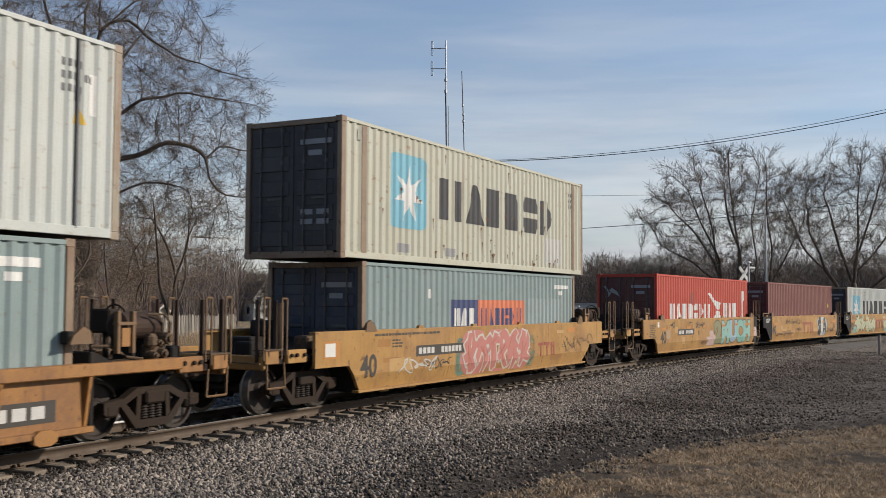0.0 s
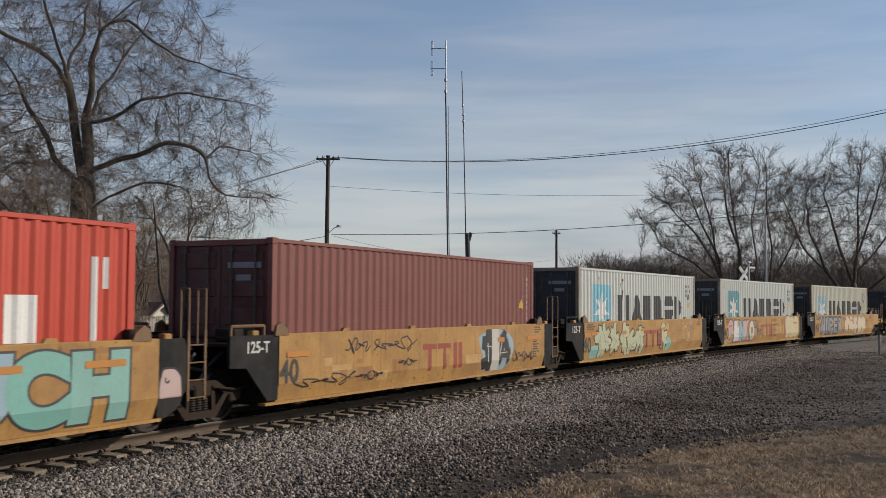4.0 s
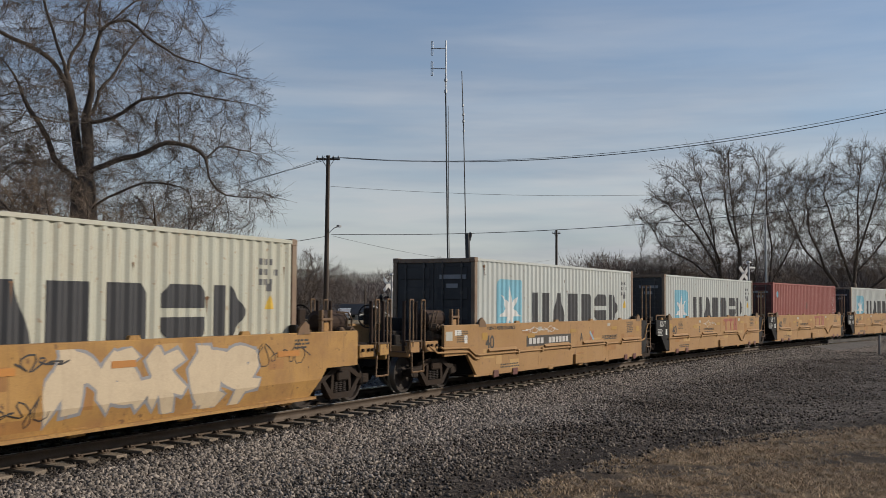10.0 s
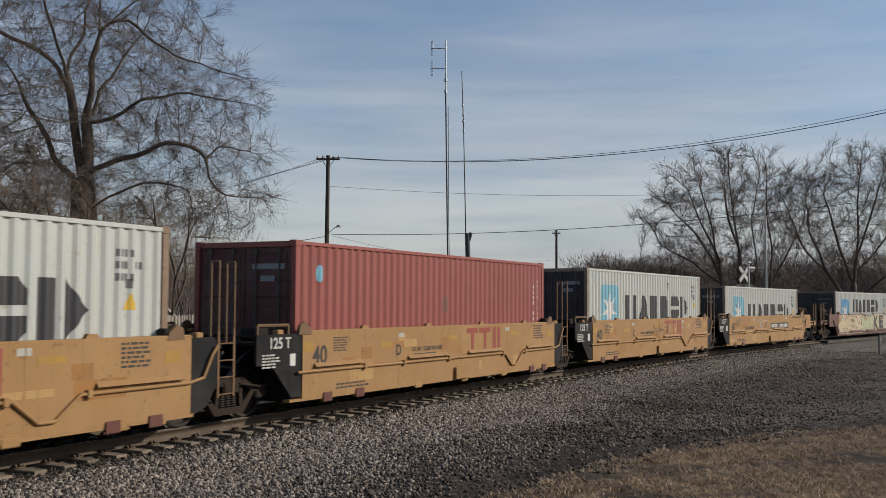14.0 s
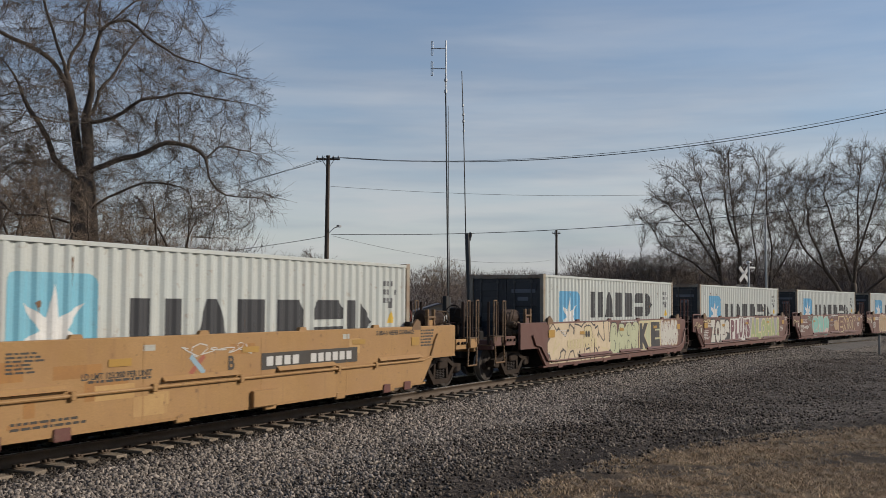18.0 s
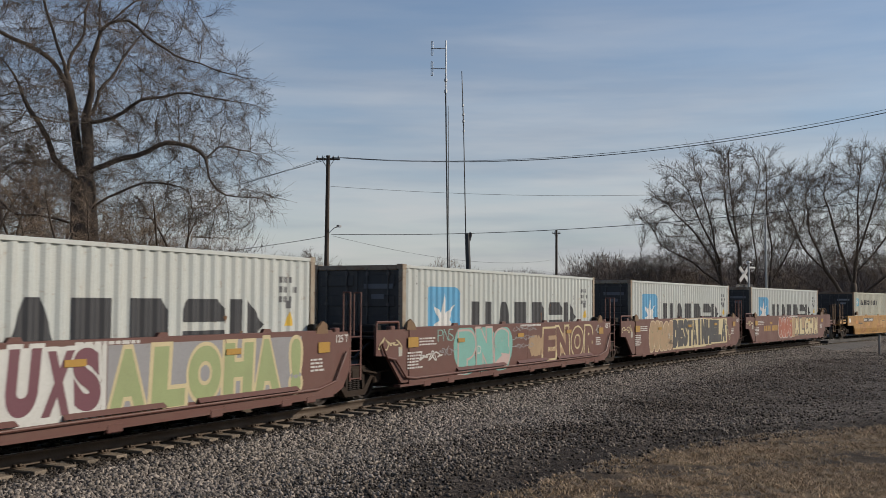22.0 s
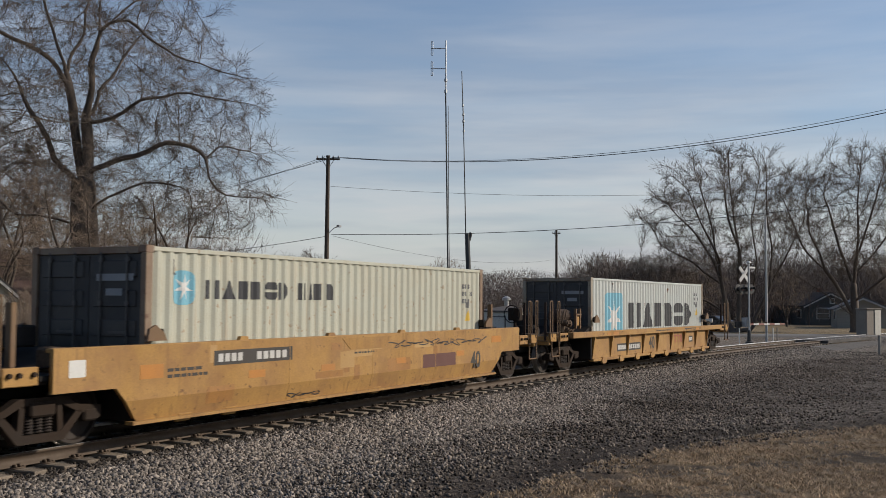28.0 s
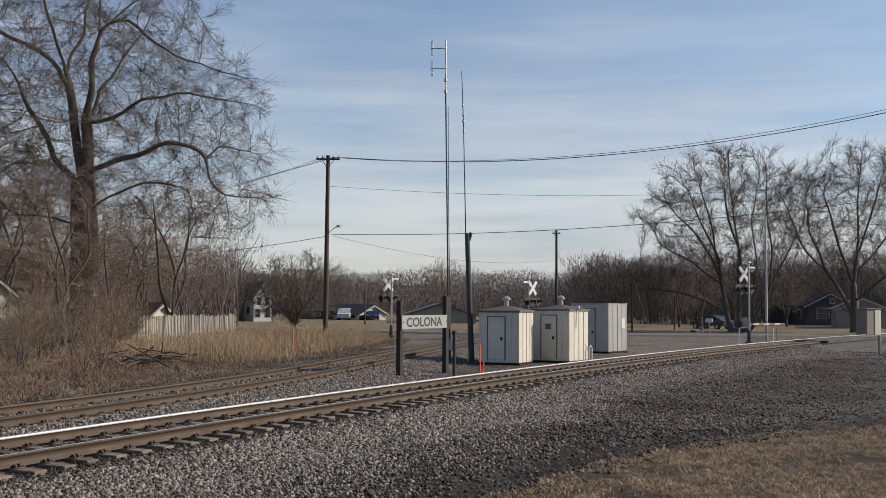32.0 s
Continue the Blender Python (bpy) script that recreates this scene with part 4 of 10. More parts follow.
def blob_row(parent, x0, x1, z0, z1, fill, edge, count, seed, y, name="spray_shape", label="", tall=1.0, shine=None):
    """Sprayed shapes, one after another: fat tapering strokes crossed at odd angles, edged and flashed, that spell nothing."""
    rng = random.Random(seed)
    w = (x1 - x0) / count
    for k in range(count):
        cx, cz, hw, hh = x0 + w * (k + 0.5), (z0 + z1) / 2, w * 0.60, (z1 - z0) / 2 * tall
        fit_ = lambda p: (min(max(p[0], cx - hw * 1.08), cx + hw * 1.08), min(max(p[1], z0), z1))

        def sheet(nm, pts, depth, ink, under, lb=""):
            bm = bmesh.new()
            f = bm.faces.new([bm.verts.new((a, y - depth - 0.0002 * (k % 3), b)) for a, b in (fit_(p) for p in pts)])
            f.normal_update()
            if f.normal.y > 0:
                f.normal_flip()
            return part(nm, bm, INKS[ink], under, lb)
        turn = rng.uniform(0, math.pi)
        for j in range(rng.choice((3, 3, 4))):
            a = turn + j * math.pi / 3.3 + rng.uniform(-0.3, 0.3)
            c_, s_ = math.cos(a), math.sin(a)
            ox, oz = rng.uniform(-0.3, 0.3) * hw, rng.uniform(-0.3, 0.3) * hh
            p, q = (cx + ox - c_ * hw * 0.95, cz + oz - s_ * hh * 0.9), (cx + ox + c_ * hw * 0.95, cz + oz + s_ * hh * 0.9)
            d = Vector((q[0] - p[0], q[1] - p[1]))
            u = d.normalized()
            v = Vector((-u.y, u.x))
            t0, t1 = min(hw, hh) * rng.uniform(0.20, 0.34), min(hw, hh) * rng.uniform(0.28, 0.46)
            bow = rng.uniform(-0.22, 0.22) * d.length
            under = parent
            for grow, depth, ink in ((0.05, 0.0022 + 0.0002 * j, edge), (0.0, 0.0040 + 0.0004 * j, fill)):
                up, dn = [], []
                for i in range(9):
                    f_ = i / 8
                    m = Vector(p) + d * f_ + v * (bow * math.sin(math.pi * f_))
                    t = (t0 + (t1 - t0) * f_) * (0.55 + 0.45 * math.sin(math.pi * min(max(f_, 0.04), 0.96)) ** 0.4) + grow
                    e = u * (grow * (-1 if i == 0 else 1 if i == 8 else 0))
                    up.append(tuple(m + v * t + e))
                    dn.append(tuple(m - v * t + e))
                made = sheet(name if under is parent else "fill", up + dn[::-1], depth, ink, under, label if k == 0 and j == 0 and under is parent else "")
                under = made if under is parent else under
            if shine and j < 2:
                m0, m1 = Vector(p) + d * 0.2 + v * (t0 * 0.35 + bow * 0.59), Vector(p) + d * 0.7 + v * (t1 * 0.35 + bow * 0.8)
                n_ = v * min(t0, t1) * 0.16
                sheet("flash", [tuple(m0 - n_), tuple(m1 - n_), tuple(m1 + n_), tuple(m0 + n_)], 0.0062, shine, under)


def ribbon(bm, pts, half, y):
    """A flat band of the half width round a line of (x, z), in one piece."""
    P = [Vector(p) for p in pts]
    rows = []
    for i, p in enumerate(P):
        d = (P[min(i + 1, len(P) - 1)] - P[max(i - 1, 0)])
        v = Vector((-d.y, d.x)).normalized() * half if d.length > 1e-6 else Vector((0, half))
        rows.append([bm.verts.new((q.x, y, q.y)) for q in (p - v, p + v)])
    for a, b in zip(rows, rows[1:]):
        f = bm.faces.new((a[0], b[0], b[1], a[1]))
        f.normal_update()
        if f.normal.y > 0:
            f.normal_flip()
    return bm


def bubble_row(parent, x0, x1, z0, z1, fill, edge, count, seed, y, label="", rim=0.035, line=None):
    """Round swelling sprayed shapes, shouldered one against the next, each with an edge and a curled line in it."""
    rng = random.Random(seed)
    w = (x1 - x0) / count
    for k in range(count):
        cx, cz = x0 + w * (k + 0.5), (z0 + z1) / 2 + rng.uniform(-0.03, 0.03)
        ph, lean, bulge = rng.uniform(0, 6.28), rng.uniform(-0.12, 0.12), rng.uniform(0.06, 0.16)
        under = parent
        for grow, depth, ink in ((rim, 0.0024, edge), (0.0, 0.0044, fill)):
            bm = bmesh.new()
            ring = []
            for i in range(30):
                t = 2 * math.pi * i / 30
                c, s = math.cos(t), math.sin(t)
                rx = (w * 0.53 + grow) * (1 + bulge * math.sin(3 * t + ph) + 0.05 * math.sin(5 * t + 2 * ph))
                rz = ((z1 - z0) / 2 + grow) * (1 + 0.05 * math.sin(2 * t + ph))
                dx, dz = math.copysign(abs(c) ** 0.65, c) * rx, math.copysign(abs(s) ** 0.7, s) * rz
                ring.append((cx + dx + lean * dz, y - depth - 0.0003 * (k % 2), min(max(cz + dz, z0 - grow), z1 + grow)))
            f = bm.faces.new([bm.verts.new(p) for p in ring])
            f.normal_update()
            if f.normal.y > 0:
                f.normal_flip()
            made = part("spray_shape" if under is parent else "fill", bm, INKS[ink], under, label if k == 0 and under is parent else "")
            under = made if under is parent else under
        for j in range(2):
            a0, r = rng.uniform(0, 6.28), rng.uniform(0.25, 0.6)
            ox, oz = rng.uniform(-0.2, 0.2) * w, (0.5 if j else -0.45) * (z1 - z0) / 2
            pts = [(cx + ox + r * w * 0.4 * math.cos(a0 + 0.34 * i), cz + oz + r * (z1 - z0) * 0.32 * math.sin(a0 + 0.34 * i)) for i in range(11)]
            part("spray_line", ribbon(bmesh.new(), pts, 0.016, y - 0.0060), INKS[line or edge], under)


def spray_word(parent, word, x0, x1, z0, z1, fill, edge, seed, y, fat=0.075, rim=0.06, wide=1.06, lean=0.10):
    """Sprayed letters, each with an edge round it where rim is not nought, leaning a little; fill may name an ink for each."""
    rng = random.Random(seed)
    w = (x1 - x0) / len(word)
    for k, ch in enumerate(word):
        tilt = rng.uniform(-lean, lean)
        cx, a, b = x0 + w * (k + 0.5), z0 + rng.uniform(0, 0.06) * (z1 - z0), z1 - rng.uniform(0, 0.06) * (z1 - z0)
        ink = fill if isinstance(fill, str) else fill[k % len(fill)]
        under, scale_ = parent, None
        for mi, f_, depth in ((0, fat + rim, 0.0025), (1, fat, 0.005)) if rim else ((1, fat, 0.005),):
            cu = bpy.data.curves.new("spray_letter", "FONT")
            cu.body, cu.size, cu.offset = ch, 1.0, f_
            tmp = bpy.data.objects.new("spray_letter", cu)
            lm = bpy.data.meshes.new_from_object(tmp)
            bpy.data.objects.remove(tmp)
            v = [q.co.copy() for q in lm.vertices]
            if scale_ is None:
                lo, hi = (min(q.x for q in v), min(q.y for q in v)), (max(q.x for q in v), max(q.y for q in v))
                scale_ = (w * (wide if ch not in "!I1" else 0.55) / (hi[0] - lo[0]), (b - a) / (hi[1] - lo[1]))
                mx, mz = (lo[0] + hi[0]) / 2, lo[1]
            sx, sz = scale_
            bm = bmesh.new()
            vs = [bm.verts.new((cx + (q.x - mx) * sx + tilt * (q.y - mz) * sz, y - depth - 0.0003 * (k % 2), a + (q.y - mz) * sz)) for q in v]
            for p in lm.polygons:
                f = bm.faces.new([vs[i] for i in p.vertices])
                f.normal_update()
                if f.normal.y > 0:
                    f.normal_flip()
            bpy.data.meshes.remove(lm)
            made = part("spray_letter" if under is parent else "fill", bm, INKS[ink if mi else edge], under, "sprayed letters that spell " + word if k == 0 and under is parent else "")
            under = made if under is parent else under


CREASED = ("side_plate", "spray", "small_lettering", "weld_seam", "reflector", "number", "sprayed", "repainted", "floor_bracket", "red_bar", "fill", "flash")


def crease(car):
    """The car's side folds inwards below its middle; what is painted on it follows."""
    for ob in car.children_recursive:
        if not ob.name.startswith(CREASED):
            continue
        bm = bmesh.new()
        bm.from_mesh(ob.data)
        zs = [v.co.z for v in bm.verts]
        if min(zs) < 0.62 and (ob.name.startswith("side_plate") or max(v.co.y for v in bm.verts) < -1.30):
            if max(zs) > 0.62:
                bmesh.ops.bisect_plane(bm, geom=[*bm.verts, *bm.edges, *bm.faces], plane_co=(0, 0, 0.62), plane_no=(0, 0, 1))
            for v in bm.verts:
                if v.co.z < 0.62:
                    v.co.y -= math.copysign((0.62 - v.co.z) * 0.26, v.co.y)
            bm.to_mesh(ob.data)
        bm.free()


def scrawl(parent, x0, x1, z0, z1, ink, seed, y, thick=0.018, n=14, name="spray_scrawl"):
    """A thin looping sprayed line."""
    rng = random.Random(seed)
    pts = []
    for k in range(n * 6):
        u = k / (n * 6 - 1)
        swing = 0.55 + 0.45 * math.sin(k * 0.21 + seed * 2.1)
        pts.append((x0 + (x1 - x0) * u + math.sin(k * 1.13 + seed) * (x1 - x0) * 0.6 / n, (z0 + z1) / 2 + math.sin(k * 0.77 + seed * 1.3) * (z1 - z0) * 0.5 * swing * rng.uniform(0.75, 1)))
    part(name, ribbon(bmesh.new(), pts, thick * 0.8, y - 0.007), INKS[ink], parent)


def flat_rects(parent, rects, material, y, name, label=""):
    if name == "reflector_patch":
        for r in rects:
            flat_rects(parent, [r], material, y, "reflector", label)
        return
    bm = bmesh.new()
    for x0, x1, z0, z1 in rects:
        box(bm, x0, x1, y - 0.003, y, z0, z1)
    return part(name, bm, material, parent, label)


def number_plate(parent, x0, x1, z0, z1, y, groups):
    """A dark rectangle with plain pale bars where the car's number stands."""
    flat_rects(parent, [(x0, x1, z0, z1)], M_BLACKTXT, y, "number_panel", "black panel with pale bars")
    w = (x1 - x0)
    out = []
    for a, b, n in groups:
        for k in range(n):
            c0 = x0 + w * (a + (b - a) * k / n)
            out.append((c0, c0 + w * (b - a) / n * 0.72, z0 + (z1 - z0) * 0.22, z1 - (z1 - z0) * 0.22))
    for q in out:
        flat_rects(parent, [q], M_WHITETXT, y - 0.003, "number_bar")


def number_plate_bars(parent, x0, x1, z0, z1, y, n, material):
    """Plain upright bars where a number stands on the bare side."""
    w = (x1 - x0) / n
    for k in range(n):
        flat_rects(parent, [(x0 + w * k, x0 + w * (k + 0.7), z0, z1)], material, y, "number_bar")


def small_print(parent, x, z, rows, width, y, ink=M_BLACKTXT, seed=0, h=0.035):
    rng = random.Random(seed)
    out = []
    for r in range(rows):
        a = x
        while a < x + width * rng.uniform(0.75, 1):
            b = a + rng.uniform(0.05, 0.16)
            out.append((a, b, z - r * h * 1.9, z - r * h * 1.9 + h))
            a = b + 0.03
    tagged(flat_rects(parent, out, ink, y, "small_lettering"), kind="stuff")


def handrails(parent, x, y, z0, z1, material, w=0.34):
    for dx in (0, w):
        part("handrail", pipe(bmesh.new(), [(x + dx, y, z0), (x + dx, y, z1), (x + dx, y + 0.18, z1), (x + dx, y + 0.18, z0 + 0.3)], 0.018), material, parent)


def ladder(parent, x, y, z0, z1, material, w=0.42, rungs=4):
    bm = bmesh.new()
    for dx in (0, w):
        box(bm, x + dx - 0.025, x + dx + 0.025, y - 0.012, y + 0.012, z0, z1)
    for k in range(rungs):
        z = z0 + (z1 - z0) * (k + 0.15) / rungs
        rod(bm, (x, y, z), (x + w, y, z), 0.014, seg=6)
    return part("ladder", bm, material, parent)


def coupler_end(car, sg, body, wheel_mat=None, brake=True, reach=9.48):
    """The end over its own truck, with coupler, steps, handrails and brake gear; sg is the side of the car it is at."""
    X = lambda a: sg * a
    def xbox(bm, a, b, *rest, **kw):
        return box(bm, min(X(a), X(b)), max(X(a), X(b)), *rest, **kw)
    part("centre_sill", xbox(bmesh.new(), 6.2, reach + 0.05, -0.36, 0.36, 0.62, 1.06, bev=0.02), M_BLACK, car)
    part("end_deck", xbox(bmesh.new(), 6.35, 8.15, -1.30, 1.36, 0.99, 1.07, bev=0.01), M_BLACK, car)
    part("end_beam", xbox(bmesh.new(), reach - 0.12, reach, -1.30, 1.38, 0.86, 1.12, bev=0.02), body, car)
    part("cut_lever", pipe(bmesh.new(), [(X(reach + 0.06), -1.3, 0.98), (X(reach + 0.08), -0.5, 1.0), (X(reach + 0.16), -0.15, 1.08)], 0.016), M_RAILDK, car)
    part("brake_pipe", pipe(bmesh.new(), [(X(6.6), -1.05, 1.16), (X(7.3), -1.08, 1.20), (X(7.9), -1.0, 1.14), (X(8.6), -0.72, 1.16), (X(reach), -0.5, 1.02)], 0.024), M_STEEL, car)
    for a, b, c, d, e, f in ((8.35, 8.75, -0.45, 0.1, 1.07, 1.42), (8.8, 9.05, -0.7, -0.3, 1.07, 1.34), (6.55, 6.85, 0.55, 1.1, 1.36, 1.70)):
        part("equipment_box", xbox(bmesh.new(), a, b, c, d, e, f, bev=0.03), M_BLACK, car)
    part("draft_deck", xbox(bmesh.new(), 8.15, reach, -0.62, 0.62, 1.02, 1.08, bev=0.01), M_BLACK, car)
    bm = xbox(bmesh.new(), reach, 9.74, -0.11, 0.11, 0.76, 0.96, bev=0.03)
    xbox(bm, 9.68, 10.0, -0.17, 0.09, 0.70, 1.02, bev=0.05)
    part("coupler", bm, M_STEEL, car, "rusty knuckle coupler")
    part("air_hose", pipe(bmesh.new(), [(X(reach), 0.42, 0.75), (X(9.6), 0.46, 0.50), (X(9.8), 0.42, 0.36), (X(9.97), 0.3, 0.42)], 0.028, 8), M_HOSE, car)
    part("end_wall", xbox(bmesh.new(), 6.30, 6.40, -1.34, 1.34, 0.30, 1.36, bev=0.02), M_BLACK, car)
    part("slope_sheet", prism(bmesh.new(), [(X(6.4), 1.36), (X(6.4), 1.07), (X(7.1), 1.07)], -1.3, 1.3), M_BLACK, car)
    if brake:
        # air tank lying along the deck, its cradle, the valve cluster with its looped handles, the hand brake
        tank = part("air_reservoir", rod(bmesh.new(), (X(8.14), -0.86, 1.70), (X(7.34), -0.86, 1.70), 0.215, seg=20), M_TANK, car, "dark brown cylindrical air reservoir")
        for a, r_ in ((8.14, 1), (7.34, -1)):
            part("tank_end", rod(bmesh.new(), (X(a), -0.86, 1.70), (X(a + 0.06 * r_), -0.86, 1.70), 0.215, 0.13, seg=20), M_TANK, tank)
        for a in (7.50, 7.98):
            part("tank_cradle", xbox(bmesh.new(), a - 0.04, a + 0.04, -1.06, -0.66, 1.06, 1.52, bev=0.01), M_BLACK, car)
        for a in (7.30, 6.98):
            part("cradle_post", xbox(bmesh.new(), a - 0.035, a + 0.035, -1.24, -1.16, 1.30, 1.93, bev=0.008), M_RAILDK, car)
        part("cradle_bar", xbox(bmesh.new(), 6.94, 7.34, -1.25, -1.15, 1.72, 1.77, bev=0.006), M_RAILDK, car)
        part("cradle_plate", xbox(bmesh.new(), 7.06, 7.24, -1.22, -1.18, 1.40, 1.68, bev=0.006), body, car)
        bm = xbox(bmesh.new(), 7.70, 8.14, -1.16, -0.98, 1.16, 1.44, bev=0.05)
        xbox(bm, 7.64, 7.84, -1.26, -1.08, 1.36, 1.58, bev=0.05)
        for a, z_, r_ in ((8.06, 1.50, 0.11), (7.96, 1.27, 0.09), (7.76, 1.25, 0.07), (7.86, 1.44, 0.06)):
            rod(bm, (X(a), -1.08, z_), (X(a), -1.27, z_), r_, r_ * 0.8, seg=10)
            rod(bm, (X(a), -1.26, z_), (X(a), -1.31, z_), r_ * 0.45, seg=8)
        part("brake_valve", bm, M_VALVE, car, "grimy cluster of cast brake valves")
        for a in (8.20, 8.02):
            part("valve_pipe", pipe(bmesh.new(), [(X(a), -1.15, 1.50), (X(a - 0.02), -1.18, 1.74), (X(a - 0.14), -1.16, 1.87), (X(a - 0.30), -1.1, 1.88)], 0.018), M_VALVE, car)
        part("valve_pipe", pipe(bmesh.new(), [(X(7.62), -1.12, 1.20), (X(7.3), -1.1, 1.24), (X(6.9), -1.12, 1.42), (X(6.6), -1.05, 1.42)], 0.022), M_VALVE, car)
        bm = rod(bmesh.new(), (X(8.4), 0.35, 1.07), (X(8.4), 0.35, 1.85), 0.05, seg=8)
        xbox(bm, 8.25, 8.52, 0.15, 0.55, 1.55, 1.95, bev=0.03)
        part("brake_stand", bm, M_STEEL, car)
        g = bmesh.new()
        for k in range(16):
            a, b = 2 * math.pi * k / 16, 2 * math.pi * (k + 1) / 16
            rod(g, (X(8.6), 0.35 + 0.27 * math.cos(a), 1.75 + 0.27 * math.sin(a)), (X(8.6), 0.35 + 0.27 * math.cos(b), 1.75 + 0.27 * math.sin(b)), 0.016, seg=6)
        for k in range(4):
            a = math.pi * k / 2 + 0.4
            rod(g, (X(8.6), 0.35, 1.75), (X(8.6), 0.35 + 0.27 * math.cos(a), 1.75 + 0.27 * math.sin(a)), 0.012, seg=6)
        part("brake_wheel", g, wheel_mat or M_BLACK, car, "spoked hand brake wheel")
    else:
        part("upright", xbox(bmesh.new(), 7.95, 8.05, -0.62, -0.50, 1.07, 2.05, bev=0.01), M_RAILDK, car)
        part("brake_valve", xbox(xbox(bmesh.new(), 7.3, 7.62, -0.95, -0.6, 1.07, 1.42, bev=0.04), 7.36, 7.55, -1.1, -0.92, 1.12, 1.32, bev=0.03), M_VALVE, car)
    for y in (-1.36, 1.36):
        inn = y * 0.9
        for a, b, z_ in ((reach + 0.03, reach - 0.12, 2.15), (reach - 0.49, reach - 0.64, 2.14)):
            part("handrail", pipe(bmesh.new(), [(X(a), y, 1.04), (X(a), y, z_), (X(b), y, z_), (X(b), y, 1.10)], 0.019), M_RAILDK, car)
            part("rail_post", xbox(bmesh.new(), a - 0.055, a - 0.01, min(inn, inn * 0.94), max(inn, inn * 0.94), 1.0, z_ - 0.03, bev=0.006), M_TANK, car)
        bm = pipe(bmesh.new(), [(X(reach - 0.06), y, 0.98), (X(reach - 0.08), y, 0.53), (X(reach - 0.60), y, 0.53), (X(reach - 0.56), y, 0.98)], 0.021)
        part("step", bm, M_RAILDK, car, "steel sill step")
        part("step_box", xbox(bmesh.new(), reach - 0.42, reach - 0.03, min(y, y * 0.93), max(y, y * 0.93), 0.96, 1.20, bev=0.012), body, car)
        part("step_tread", xbox(bmesh.new(), reach - 0.52, reach + 0.0, min(y * 1.01, y * 0.8), max(y * 1.01, y * 0.8), 1.202, 1.228), M_VALVE, car)
        plate = part("valve_plate", xbox(bmesh.new(), 8.21, 8.79, min(y, y * 0.93), max(y, y * 0.93), 0.95, 1.20, bev=0.012), body, car)
        for a in (8.70, 8.54, 8.30):
            part("cock", rod(bmesh.new(), (X(a), y * 0.99, 1.10), (X(a), y * 1.035, 1.10), 0.035, seg=8), M_STEEL, plate)
        part("deck_rail", xbox(bmesh.new(), 7.98, reach - 0.1, min(y * 0.93, y * 0.88), max(y * 0.93, y * 0.88), 0.94, 1.06, bev=0.012), M_STEEL, car)
        part("walkway", xbox(bmesh.new(), 8.1, reach - 0.12, min(y * 0.88, y * 0.5), max(y * 0.88, y * 0.5), 1.085, 1.105), M_STEEL, car)
    truck(car, X(7.92))


def touch_ups(car, seed, top=1.45):
    """Rectangles of newer or duller paint on the side, of chance sizes."""
    rng = random.Random(seed)
    for kind, count in (("dull", 7), ("pale", 5)):
        for k in range(count):
            x, w, h = rng.uniform(-6.0, 5.4), rng.uniform(0.15, 1.0), rng.uniform(0.06, 0.34)
            z = rng.uniform(0.36, top - h)
            flat_rects(car, [(x, min(x + w, 6.2), z, z + h)], M_TOUCH[kind], YS + 0.0024 - 0.0001 * k - (0.0007 if kind == "pale" else 0), "repainted_patch")


